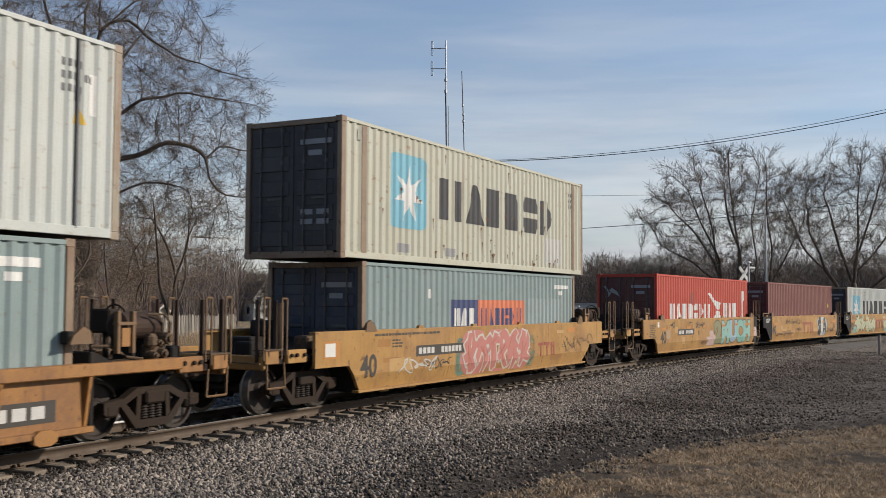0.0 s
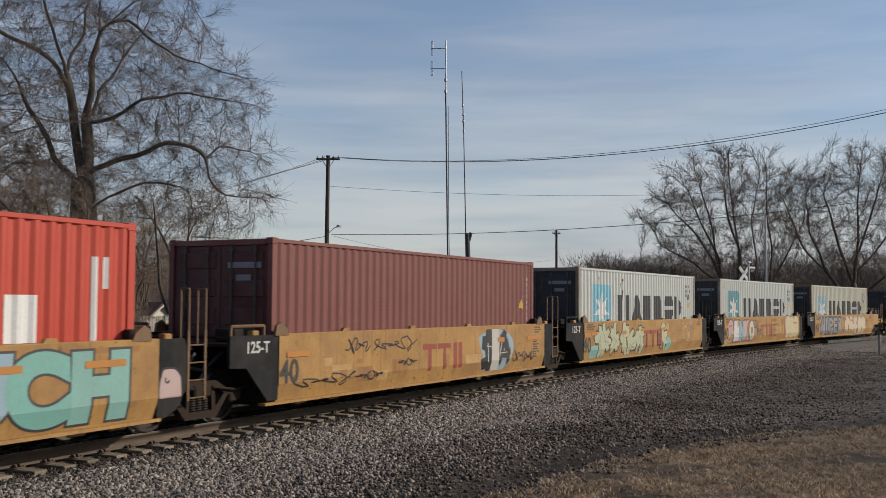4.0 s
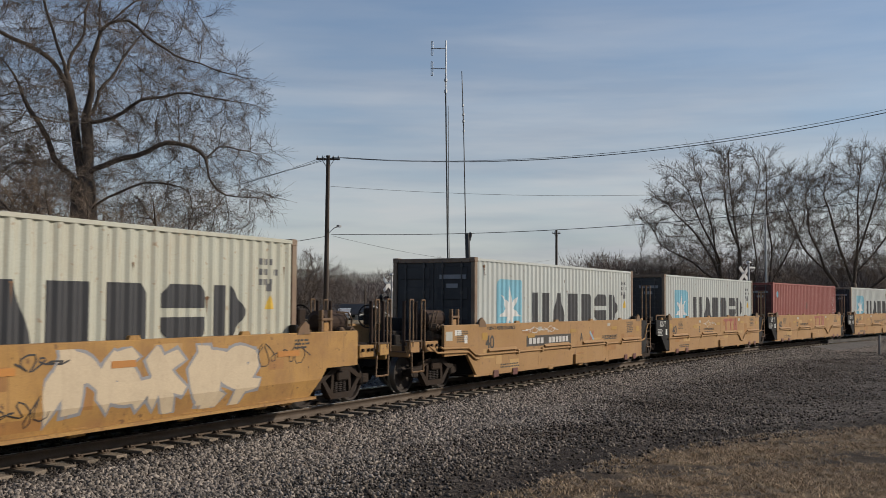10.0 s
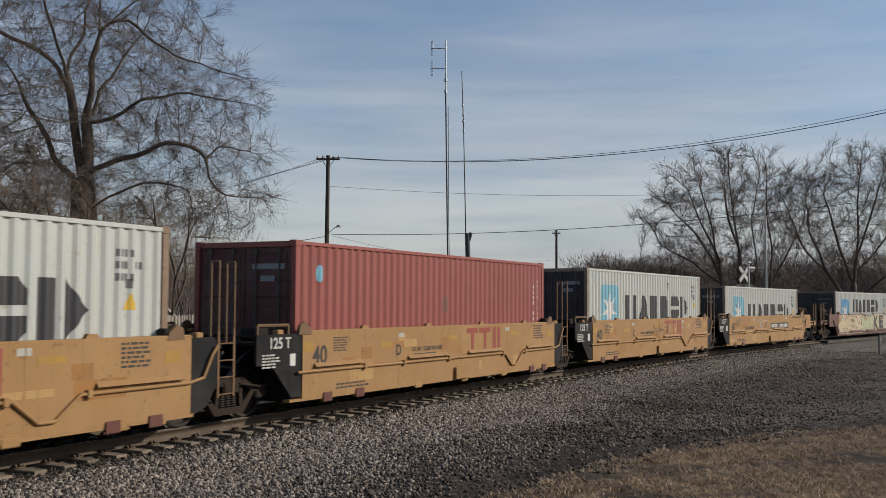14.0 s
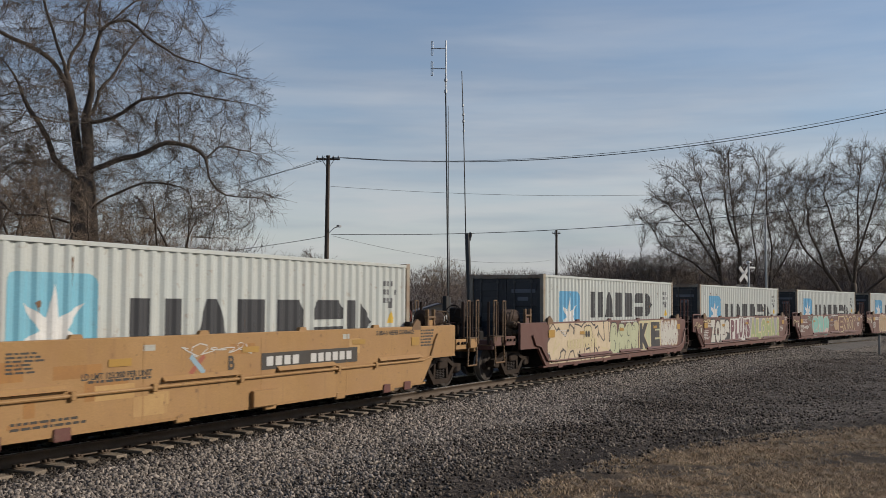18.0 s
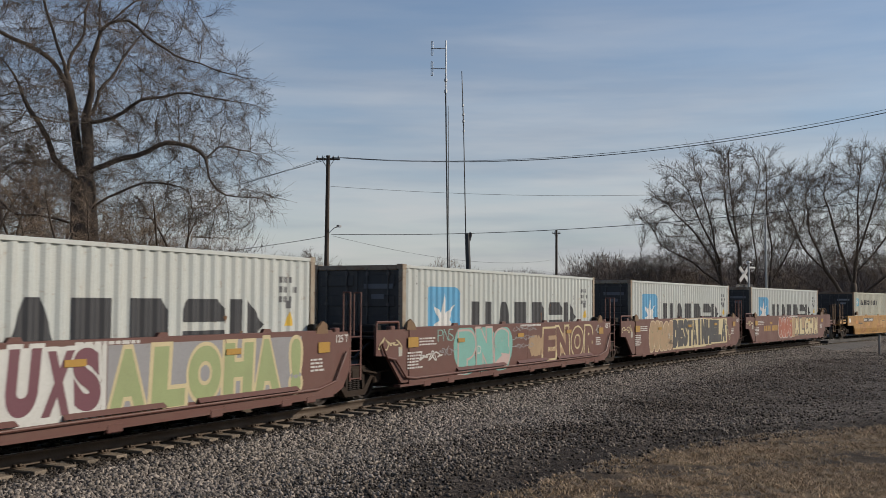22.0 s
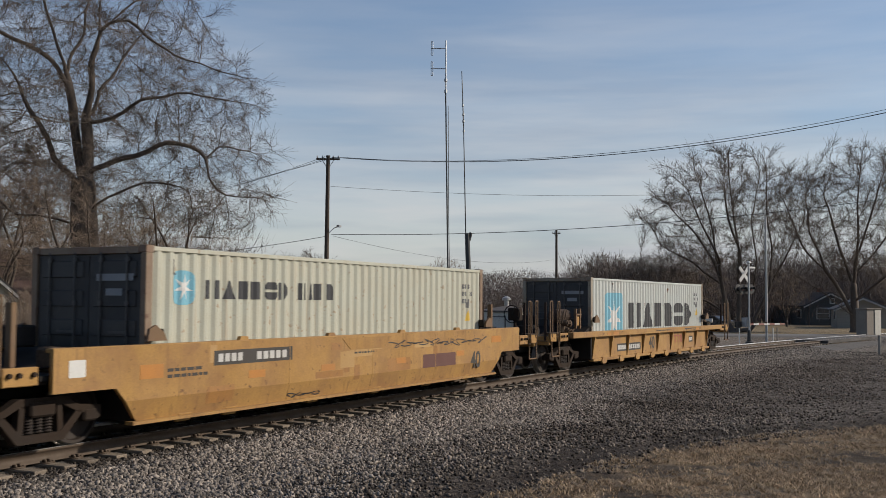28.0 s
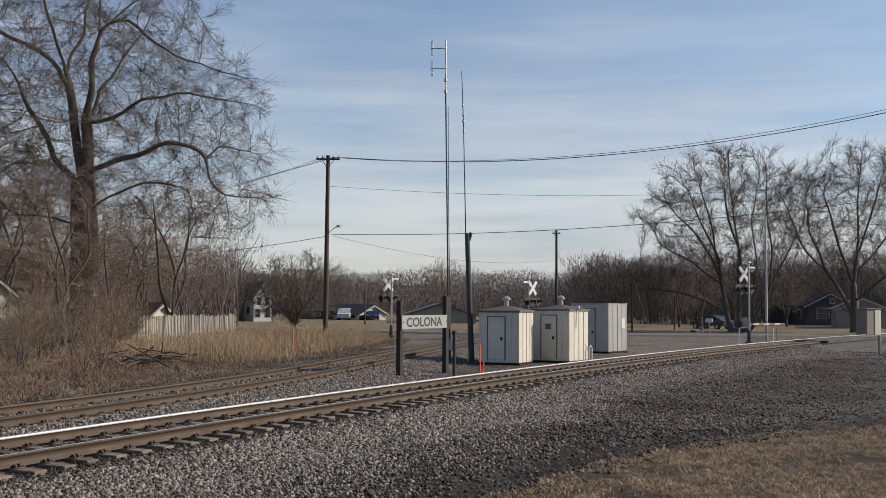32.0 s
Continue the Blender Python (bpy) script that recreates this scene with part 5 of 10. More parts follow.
def articulated_end(car, sg, body, end_mat, rail_mat, own_truck, steps=True, rail_top=2.3):
    """The end that rests on a truck shared with the next unit."""
    X = lambda a: sg * a
    def xbox(bm, a, b, *rest, **kw):
        return box(bm, min(X(a), X(b)), max(X(a), X(b)), *rest, **kw)
    part("end_wall", xbox(bmesh.new(), 6.30, 6.40, -1.34, 1.34, 0.30, 1.36, bev=0.02), M_BLACK, car)
    part("centre_sill", xbox(bmesh.new(), 6.35, 7.72, -0.36, 0.36, 0.72, 1.10, bev=0.03), M_BLACK, car)
    part("end_deck", xbox(bmesh.new(), 6.35, 7.3, -1.34, 1.34, 1.30, 1.36, bev=0.01), M_BLACK, car)
    if sg < 0:
        part("connector", lathe(bmesh.new(), [(0.86, 0.28), (1.16, 0.30), (1.2, 0.2)], seg=16, axis="z"), M_STEEL, car).matrix_local = pose(X(7.82), 0, 0)
    for k, y in enumerate((-1.40, 1.40)):
        y0, y1 = (y, y + 0.06) if y < 0 else (y - 0.06, y)
        if sg < 0:
            pts = [(-6.12, 1.50), (-7.46, 1.50), (-7.46, 0.96), (-7.02, 0.94), (-6.42, 0.34), (-6.12, 0.34)]
        else:
            pts = [(6.42, 1.50), (7.02, 1.50), (7.10, 1.38), (7.10, 0.72), (6.86, 0.40), (6.6, 0.30), (6.42, 0.30)]
        part("end_plate", prism(bmesh.new(), pts, y0, y1), end_mat, car, "dark painted end plate")
        # angled gusset that closes the plate to the sill
        part("gusset", prism(bmesh.new(), [(X(6.35), 1.30), (X(7.2), 1.30), (X(6.5), 0.4), (X(6.35), 0.4)], y * 0.5 - 0.03, y * 0.5 + 0.03), M_BLACK, car)
    for y in ((-1.36, 1.36) if steps else ()):
        if sg > 0:
            ladder(car, 7.18, y, 0.50, 1.62, rail_mat)
            for dx in (7.18, 7.60):
                part("handrail", pipe(bmesh.new(), [(dx, y, 1.5), (dx, y, rail_top), (dx, y * 0.88, rail_top), (dx, y * 0.88, 1.36)], 0.020), rail_mat, car)
        else:
            part("uncoupling_frame", pipe(bmesh.new(), [(-7.4, y, 1.50), (-7.4, y, 1.66), (-6.5, y, 1.66), (-6.5, y, 1.50)], 0.03), rail_mat, car)
    # lever, bracket and hoses that clutter the gap between two units
    part("end_bracket", xbox(xbox(bmesh.new(), 6.62, 6.80, -1.36, -1.22, 1.36, 1.58, bev=0.02), 6.50, 7.05, -1.30, -1.18, 1.40, 1.46, bev=0.01), body, car)
    part("end_bracket", xbox(bmesh.new(), 6.55, 6.78, 1.2, 1.36, 1.36, 1.62, bev=0.02), body, car)
    part("cross_pipe", pipe(bmesh.new(), [(X(6.95), -1.25, 1.42), (X(6.95), -0.4, 1.46), (X(6.9), 0.6, 1.44), (X(6.92), 1.25, 1.42)], 0.03), M_STEEL, car)
    part("hose_loop", pipe(bmesh.new(), [(X(6.9), -1.1, 1.36), (X(7.35), -1.05, 1.15), (X(7.6), -0.95, 0.92), (X(7.85), -0.8, 0.98), (X(8.1), -0.75, 1.2)], 0.03), M_HOSE, car)
    part("brake_rod", pipe(bmesh.new(), [(X(6.45), -1.1, 0.62), (X(7.0), -1.12, 0.58), (X(7.6), -1.15, 0.66)], 0.022), M_STEEL, car)
    part("valve_box", xbox(bmesh.new(), 6.45, 6.75, -0.9, -0.45, 1.36, 1.60, bev=0.03), M_BLACK, car)
    if sg > 0:
        part("air_pipe", pipe(bmesh.new(), [(6.5, -1.0, 1.2), (7.2, -0.8, 1.45), (7.8, -0.5, 1.30), (8.4, -0.5, 1.25)], 0.03), M_HOSE, car)
    if own_truck:
        truck(car, X(7.84))


def guide(car, x, y, body, flipx):
    """A folded container guide at the well's corner, leaning outwards."""
    s = 1 if y > 0 else -1
    bm = prism(bmesh.new(), [(x, 1.48), (x + flipx * 0.42, 1.48), (x + flipx * 0.36, 1.60), (x + flipx * 0.18, 1.72), (x + flipx * 0.04, 1.66)], min(y, y + s * 0.05), max(y, y + s * 0.05))
    part("container_guide", bm, M_RAILDK, car)
    part("guide_fold", box(bmesh.new(), min(x + flipx * 0.30, x + flipx * 0.42), max(x + flipx * 0.30, x + flipx * 0.42), min(y - s * 0.16, y), max(y - s * 0.16, y), 1.48, 1.66, 0.02), M_BLACK, car)


def well_car(name, label, kind, left, right, body, end_mat=None, rail_mat=None, top=1.50):
    """One unit of a well car, its origin over the rails at the middle of the well."""
    car = thing(name, label, "railway wagon", group="well cars of the train")
    end_mat, rail_mat = end_mat or M_GUN, rail_mat or M_RAILDK
    Y = 1.42
    for side in (-1, 1):
        if kind == "ribbed":
            y0, y1 = (-1.30, -1.24) if side < 0 else (1.24, 1.30)
            part("side_sheet", box(bmesh.new(), -6.25, 6.35, y0, y1, 0.27, 1.02), body, car)
            ya, yb = (-1.44, -1.22) if side < 0 else (1.22, 1.44)
            part("top_chord", box(bmesh.new(), -8.0, 8.2, ya, yb, 1.02, 1.20, 0.015), body, car)
            part("bottom_chord", box(bmesh.new(), -6.3, 6.35, ya + (0.04 if side < 0 else 0), yb - (0.04 if side > 0 else 0), 0.24, 0.33, 0.012), body, car)
            for k in range(9):
                x = -6.2 + 12.45 * k / 8
                yo = -1.42 if side < 0 else 1.42
                pts = [(x - 0.03, 0.33), (x + 0.03, 0.33), (x + 0.03, 1.02), (x - 0.03, 1.02)]
                bm = bmesh.new()
                vs = [bm.verts.new(p) for p in ((x - .03, yo * 0.93, 0.33), (x + .03, yo * 0.93, 0.33), (x + .03, yo, 1.02), (x - .03, yo, 1.02), (x - .03, yo * 0.88, 0.33), (x + .03, yo * 0.88, 0.33), (x + .03, yo * 0.88, 1.02), (x - .03, yo * 0.88, 1.02))]
                for q in ((0, 1, 2, 3), (4, 7, 6, 5), (0, 3, 7, 4), (1, 5, 6, 2), (2, 6, 7, 3), (0, 4, 5, 1)):
                    bm.faces.new([vs[i] for i in q])
                bmesh.ops.recalc_face_normals(bm, faces=bm.faces)
                part("rib", bm, body, car)
                if k < 8:
                    for xx in (x + 0.75,):
                        yy = -1.43 if side < 0 else 1.35
                        part("floor_bracket", prism(bmesh.new(), [(xx - 0.2, 0.20), (xx - 0.2, 0.30), (xx - 0.1, 0.36), (xx + 0.1, 0.36), (xx + 0.2, 0.30), (xx + 0.2, 0.20), (xx + 0.1, 0.15), (xx - 0.1, 0.15)], yy, yy + 0.08), body, car)
        else:
            lx = -6.12 if left == "art" else -8.02
            rx = 6.42 if right == "art" else 8.02
            pts = [(lx, top)]
            pts += [(lx, 0.30)] if left == "art" else [(-8.02, 0.82), (-6.86, 0.82), (-6.36, 0.30)]
            pts += [(rx, 0.30)] if right == "art" else [(6.36, 0.30), (6.86, 0.82), (8.02, 0.82)]
            pts += [(rx, top)]
            y0, y1 = (-Y, -Y + 0.07) if side < 0 else (Y - 0.07, Y)
            part("side_plate", prism(bmesh.new(), pts, y0, y1), body, car)
            yy0, yy1 = (-Y + 0.005, -1.26) if side < 0 else (1.26, Y - 0.005)
            part("top_chord", box(bmesh.new(), lx, rx, yy0, yy1, top - 0.05, top + 0.012, 0.012), body, car)
            part("bottom_chord", box(bmesh.new(), -6.5, 6.5, yy0, yy1, 0.255, 0.305), body, car)
            yf = -Y - 0.006 if side < 0 else Y - 0.066
            for x in (-5.3, -4.15, -1.7, 0.6, 2.9, 4.9, 5.7):
                part("floor_bracket", box(bmesh.new(), x - 0.16, x + 0.16, yf, yf + 0.075, 0.20, 0.34, 0.015), body, car)
        for x, fl in ((-6.25, 1), (6.25, -1)):
            guide(car, x, (-1.38 if side < 0 else 1.38), body, fl)
    if kind != "ribbed":
        for x in (-3.9, -1.2, 1.6, 4.3):
            part("lift_lug", prism(bmesh.new(), [(x - 0.14, top), (x + 0.14, top), (x + 0.09, top + 0.075), (x - 0.09, top + 0.075)], -1.40, -1.33), body, car)
        for x in (-2.6, 0.3, 3.1):
            part("weld_seam", box(bmesh.new(), x - 0.012, x + 0.012, -Y - 0.003, -Y, 0.31, top - 0.06), body, car)
    part("well_floor", box(bmesh.new(), -6.3, 6.3, -1.25, 1.25, 0.24, 0.275), M_BLACK, car)
    for x in (-5.9, -3.0, 0.0, 3.0, 5.9):
        part("cross_member", box(bmesh.new(), x - 0.16, x + 0.16, -1.24, 1.24, 0.27, 0.35, 0.01), M_STEEL, car)
    if body in (M_GOLD, M_TAN) and kind != "ribbed":
        touch_ups(car, len(UNITS) + 40)
    for sg, kd in ((-1, left), (1, right)):
        if kd == "art":
            articulated_end(car, sg, body, end_mat, rail_mat, own_truck=sg > 0, rail_top=2.75 if body is M_TAN else 2.28)
        else:
            coupler_end(car, sg, body, brake=kd == "brake", wheel_mat=M_LOGORED if kd == "brake" and sg > 0 and kind == "piped" else None)
    return car


def place(ob, s, z=0.0):
    UNITS.append((ob, s, z))
    return ob


def side_pipe(car, pts, material, y=-1.45):
    part("side_pipe", pipe(bmesh.new(), [(x, y, z) for x, z in pts], 0.026, 8), material, car, "pipe along the side")


def hood(car, x0, x1, z, material):
    """A folded cover over the pipe."""
    bm = bmesh.new()
    vs = [bm.verts.new(p) for p in ((x0, -1.425, z + 0.09), (x1, -1.425, z + 0.09), (x1 + 0.02, -1.50, z + 0.02), (x0 - 0.02, -1.50, z + 0.02), (x0, -1.425, z), (x1, -1.425, z))]
    for q in ((0, 1, 2, 3), (3, 2, 5, 4), (0, 3, 4), (1, 5, 2)):
        bm.faces.new([vs[i] for i in q])
    bmesh.ops.recalc_face_normals(bm, faces=bm.faces)
    part("pipe_cover", bm, material, car)


def red_bars(parent, rects, y):
    for r in rects:
        flat_rects(parent, [r], M_LOGORED, y, "red_bar", "faded red painted bar")


TT_LOGO = lambda x, z, s=1.0: ([(x, x + 0.6 * s, z + 0.46 * s, z + 0.58 * s), (x + 0.24 * s, x + 0.38 * s, z, z + 0.46 * s), (x + 0.68 * s, x + 1.28 * s, z + 0.46 * s, z + 0.58 * s), (x + 0.92 * s, x + 1.06 * s, z, z + 0.46 * s), (x + 1.42 * s, x + 1.60 * s, z, z + 0.58 * s), (x + 1.68 * s, x + 1.86 * s, z, z + 0.58 * s)])
YS = -1.42
FLOOR = 0.352
H96, H86 = 2.896, 2.591


def grey_box(label, h=H96, body=None, post=None, z_word=None, door_mark="pale", panel_mat=None, word=(-2.67, 4.42), panel=(-4.93, -3.33), rise=0.475, length=12.192, panel_z=None):
    """A pale container with a light blue panel and a row of charcoal bars; heights are over its base."""
    mk = liner_marks(z_word or ((1.15, 2.04) if h > 2.7 else (0.88, 1.77)), panel_z or ((0.77, 2.37) if h > 2.7 else (0.50, 2.11)), word, panel, rise)
    mk["door_mark"] = door_mark
    if panel_mat:
        mk["panel_mat"] = panel_mat
    root = container("shipping_container", label, length, h, body or M_GREY, post or M_POST_G, M_DOOR_SHADE, marks=mk)
    if length < 13:
        rust_runs(root, -5.8, 5.8, h * 0.35, h - 0.12, 14 if body is M_CREAM else 6, len(UNITS) + 300)
    return root


G40 = "pale grey forty-foot container with light blue panel"


M_RUN = mat("rust_run", (0.24, 0.13, 0.065), (0.15, 0.075, 0.035), rough=0.9, scale=5, fine=40, amount=0.9, bump=0.05)


def rust_runs(box_, x0, x1, z0, z1, count, seed):
    """Small rusty scars on a corrugated side, each with a thin run below it."""
    rng = random.Random(seed)
    for k in range(count):
        x, z = rng.uniform(x0, x1), z0 + (z1 - z0) * rng.random() ** 1.4
        w, h, run = rng.uniform(0.015, 0.06), rng.uniform(0.02, 0.07), rng.uniform(0.05, 0.35)
        polys = [[(x - w, z), (x - w * 0.4, z - h), (x + w * 0.7, z - h * 0.8), (x + w, z + h * 0.1), (x + w * 0.2, z + h * 0.6)], [(x - w * 0.35, z - h * 0.7), (x + w * 0.02, z - h - run), (x + w * 0.35, z - h * 0.7)]]
        ob = painted(polys, M_RUN, box_, "rust_run", "rusty scar with a run below it" if k == 0 else "")
        for v in ob.data.vertices:
            v.co.y -= 0.004


def build_train():
    # single car with two stacked containers, its front car's tail
    a = well_car("well_car", "rusty ribbed yellow well car carrying two stacked containers", "ribbed", "brake", "brake", M_OCHRE)
    number_plate(a, 3.6, 5.72, 0.44, 0.74, -1.30, ((0.05, 0.95, 6),))
    place(a, 4.90)
    low = container("shipping_container", "grey-blue corrugated forty-foot container with white plates", 12.192, H86, M_TEAL, M_POST_R, M_DOOR_SHADE,
                    marks={"tag": False, "tiny": False, "more": [("white_plate", [rect(4.2, 5.5, 2.17, 2.30), rect(4.9, 5.2, 1.98, 2.10)], M_STAR, "white plate")]})
    place(low, 4.90, FLOOR)
    up = grey_box("pale grey forty-five-foot container stacked on a grey-blue one", H96, length=13.716)
    for x in (6.0,):
        part("inner_post", box(bmesh.new(), x - 0.02, x + 0.02, -1.2188, -1.17, 0.12, 2.80, 0.005), M_MARK, up, "dark seam beside the lifting post")
    painted([rect(6.22, 6.36, 1.75, 2.35)], M_STAR, up, "white_plate", "upright white plate")
    place(up, 4.99, FLOOR + H86 + 0.03)

    b = well_car("well_car", "dirty yellow single well car sprayed with pink and green paint", "plain", "coupler", "brake", M_GOLD)
    lettering("40", 0.43, M_BLACKTXT, b, pose(-6.44, YS - 0.004, 0.57), label="black stencilled 40")
    number_plate(b, -4.17, -1.82, 0.89, 1.13, YS, ((0.05, 0.38, 4), (0.5, 0.95, 6)))
    for x0_, x1_ in ((-2.25, -1.75), (1.85, 2.45)):
        bubble_row(b, x0_, x1_, 0.34, 1.25, "mint", "olive", 1, int(x0_ * 10) + 40, YS + 0.0044)
    bubble_row(b, -1.95, 2.1, 0.33, 1.42, "pink", "pink", 3, 12, YS + 0.0042)
    blob_row(b, -1.85, 2.05, 0.35, 1.42, "pink", "pale", 6, 11, YS - 0.002, label="faded pink sprayed shapes", shine="rust")
    scrawl(b, -4.85, -3.2, 0.5, 0.92, "pale", 3, YS, 0.024, n=7)
    scrawl(b, -3.76, -2.56, 0.56, 0.86, "black", 4, YS, 0.014, n=9)
    scrawl(b, 4.5, 5.6, 0.6, 1.1, "black", 44, YS, 0.010, n=8)
    scrawl(b, 5.4, 7.0, 0.7, 1.2, "black", 45, YS, 0.010, n=6)
    red_bars(b, TT_LOGO(2.73, 0.60, 0.66), YS)
    flat_rects(b, [(-7.75, -7.2, 0.98, 1.32), (-1.1, -0.75, 1.1, 1.3), (5.0, 5.6, 1.22, 1.36)], M_FADE_O, YS, "reflector_patch")
    flat_rects(b, [(-7.7, -7.35, 1.02, 1.28)], M_WHITE, YS - 0.004, "white_plate")
    small_print(b, -5.9, 1.38, 1, 3.2, YS, seed=2, h=0.05)
    small_print(b, -5.2, 1.26, 3, 0.35, YS, seed=3)
    place(b, 24.95)
    low = container("shipping_container", "grey-blue forty-foot container with a navy and an orange panel", 12.192, H86, M_TEAL, M_POST_R, M_DOOR_SHADE_NAVY,
                    marks={"tag": False, "tiny": False, "more": [("navy_panel", [rect(-2.06, -0.61, 0.95, 1.81)], M_NAVY, "navy blue painted panel"), ("orange_panel", [rect(-0.61, 2.25, 0.95, 1.81)], M_ORANGE, "orange painted panel"),
                                    ("repaired_patch", [rect(2.5, 5.0, 0.25, 1.87)], M_PATCH, "paler repainted patch"), ("white_plate", [rect(4.45, 5.55, 2.17, 2.28), rect(4.85, 5.15, 1.98, 2.10), rect(-3.24, -3.09, 1.83, 2.05)], M_STAR, "white plate")], "lift": 0.001})
    place(low, 24.95, FLOOR)
    for polys, mt, nm in ((bars(-1.95, -0.79, 1.17, 1.60, ((0, .26), (.36, .62), (.7, 1))), M_STAR, "white_bar"), (bars(-0.5, 2.08, 1.14, 1.60, ((0, .16), (.2, .3), (.34, .46), (.5, .56), (.6, .66), (.7, .82), (.86, 1))), M_NAVY, "navy_bar")):
        for poly in polys:
            ob = painted([poly], mt, low, nm, "plain upright bar")
            for v in ob.data.vertices:
                v.co.y -= 0.006
    up = grey_box("weathered cream forty-five-foot container, upper of a stacked pair", H96, body=M_CREAM, post=M_POST_R, length=13.716, word=(-2.65, 4.38), panel=(-4.88, -3.32), z_word=(1.09, 2.08), panel_z=(0.76, 2.42), rise=0.46)
    painted([rect(3.8, 5.05, 0.26, 1.02)], M_PATCH2, up, "repaired_patch", "paler repainted patch")
    for x in (-4.58, -2.33):
        painted([rect(x, x + 0.48, 0.22, 0.42)], M_PATCH3, up, "repaired_patch", "grey repainted patch")
    for x in (-6.0, 6.05):
        part("inner_post", box(bmesh.new(), x - 0.10, x + 0.10, -1.2188, -1.17, 0.12, 2.80, 0.01), M_POST_R, up, "rusty lifting post")
    rust_runs(up, -5.6, 5.6, 0.2, 2.7, 34, 61)
    rust_runs(up, -0.2, 4.5, 0.25, 0.75, 14, 62)
    place(up, 24.90, FLOOR + H86 + 0.03)

    # five-unit set of old yellow cars
    s5 = [39.06 + 6.096 + 15.71 * k for k in range(5)]
    old = "old yellow articulated well car unit, its side covered in sprayed paint"
    c = well_car("well_car", old, "plain", "brake", "art", M_GOLD)
    lettering("40", 0.43, M_BLACKTXT, c, pose(-6.28, YS - 0.004, 0.62), label="black stencilled 40")
    lettering("A", 0.19, M_BLACKTXT, c, pose(-1.89, YS - 0.004, 0.86), label="black stencilled letter")
    number_plate(c, -4.35, -2.40, 0.87, 1.11, YS, ((0.05, 0.38, 4), (0.5, 0.95, 6)))
    spray_word(c, "2MUCH", 0.30, 5.75, 0.34, 1.47, ("olive", "teal", "blue", "mint", "teal"), "coal", 21, YS, rim=0.03, wide=1.12)
    for x0_, x1_, z1_ in ((-0.75, -0.2, 0.72), (-0.35, 0.15, 0.98), (-0.05, 0.42, 0.80)):
        bubble_row(c, x0_, x1_, 0.34, z1_, "blush", "sand", 1, 22, YS + 0.001 - 0.0006 * x1_, label="pale mauve sprayed shape")
    scrawl(c, -5.2, -4.7, 1.14, 1.42, "black", 5, YS, 0.024, n=4)
    scrawl(c, -2.18, -1.05, 1.08, 1.40, "black", 6, YS, 0.022, n=7)
    scrawl(c, -2.99, -2.76, 1.29, 1.44, "black", 46, YS, 0.018, n=2)
    scrawl(c, -1.5, -0.6, 0.40, 0.62, "black", 8, YS, 0.014, n=8)
    flat_rects(c, [(-5.67, -5.21, 0.78, 1.09)], INKS["sand"], YS, "repainted_patch")
    flat_rects(c, [(-6.21, -5.72, 1.10, 1.20), (-3.32, -2.84, 1.11, 1.21), (-1.3, -0.9, 1.12, 1.22), (1.3, 1.8, 1.12, 1.22), (3.4, 3.8, 1.14, 1.24), (4.9, 5.7, 1.14, 1.24)], M_FADE_O, YS - 0.008, "reflector_patch")
    flat_rects(c, [(-6.58, -6.40, 1.22, 1.42)], M_WHITE, YS, "white_plate")
    small_print(c, -7.4, 1.30, 8, 0.6, YS, seed=9)
    bubble_row(c, 6.48, 6.95, 0.42, 1.05, "blush", "black", 1, 47, -1.402)
    place(c, s5[0])
    red = container("shipping_container", "bright red corrugated forty-foot container with white bars", 12.192, H96, M_RED, M_RED, M_DOOR_SHADE_RED,
                    marks={"tag": False, "tiny": False, "more": [("white_bar", bars(-4.60, 0.35, 1.12, 1.76, ((0, .12), (.145, .265), (.30, .43), (.455, .56), (.585, .68), (.715, .83), (.86, 1))) + bars(2.34, 4.35, 1.16, 1.80, ((0, .29), (.36, .6), (.66, 1))) + [rect(5.22, 5.32, 1.12, 2.36), rect(5.46, 5.54, 1.9, 2.36)], M_STAR, "one of a row of white bars"),
                                                  ("white_emblem", [[(0.90, 1.12), (2.05, 1.12), (1.68, 1.45), (1.36, 1.47)], [(0.11, 2.20), (0.44, 2.25), (1.05, 1.92), (0.75, 1.88)], [(0.75, 1.88), (1.05, 1.92), (1.98, 1.81), (1.66, 1.50), (1.38, 1.52)]], M_STAR, "white emblem")]})
    painted([rect(-2.2, -1.75, 1.78, 2.2)], M_BRICK, red, "repaired_patch", "duller repainted patch")
    for y0_, y1_, z0_, z1_ in ((-0.95, -0.62, 0.95, 1.25), (-0.50, -0.18, 0.95, 1.25), (-0.9, -0.4, 0.60, 0.68)):
        part("door_plate", box(bmesh.new(), -6.096 + 0.0215, -6.096 + 0.0245, y0_, y1_, z0_, z1_), MARKS["pale"], red)
    bm = bmesh.new()
    for pts in (((0.95, 2.42), (0.80, 2.22), (0.72, 2.20), (0.83, 2.42)), ((0.72, 2.24), (0.28, 2.02), (0.38, 2.20), (0.60, 2.36)), ((0.78, 2.2), (0.62, 2.18), (0.74, 1.98))):
        bm.faces.new([bm.verts.new((-6.096 + 0.0235, y_, z_)) for y_, z_ in pts])
    part("door_emblem", bm, MARKS["pale"], red, "faded white emblem")
    place(red, s5[0], FLOOR)

    c = well_car("well_car", old, "plain", "art", "art", M_GOLD, M_GUN)
    lettering("40", 0.40, M_BLACKTXT, c, pose(-6.10, YS - 0.004, 0.63), label="black stencilled 40")
    lettering("125-T", 0.19, M_WHITETXT, c, pose(-7.05, -1.404, 1.20), label="white stencilled 125-T")
    red_bars(c, TT_LOGO(-0.77, 0.54, 1.05), YS)
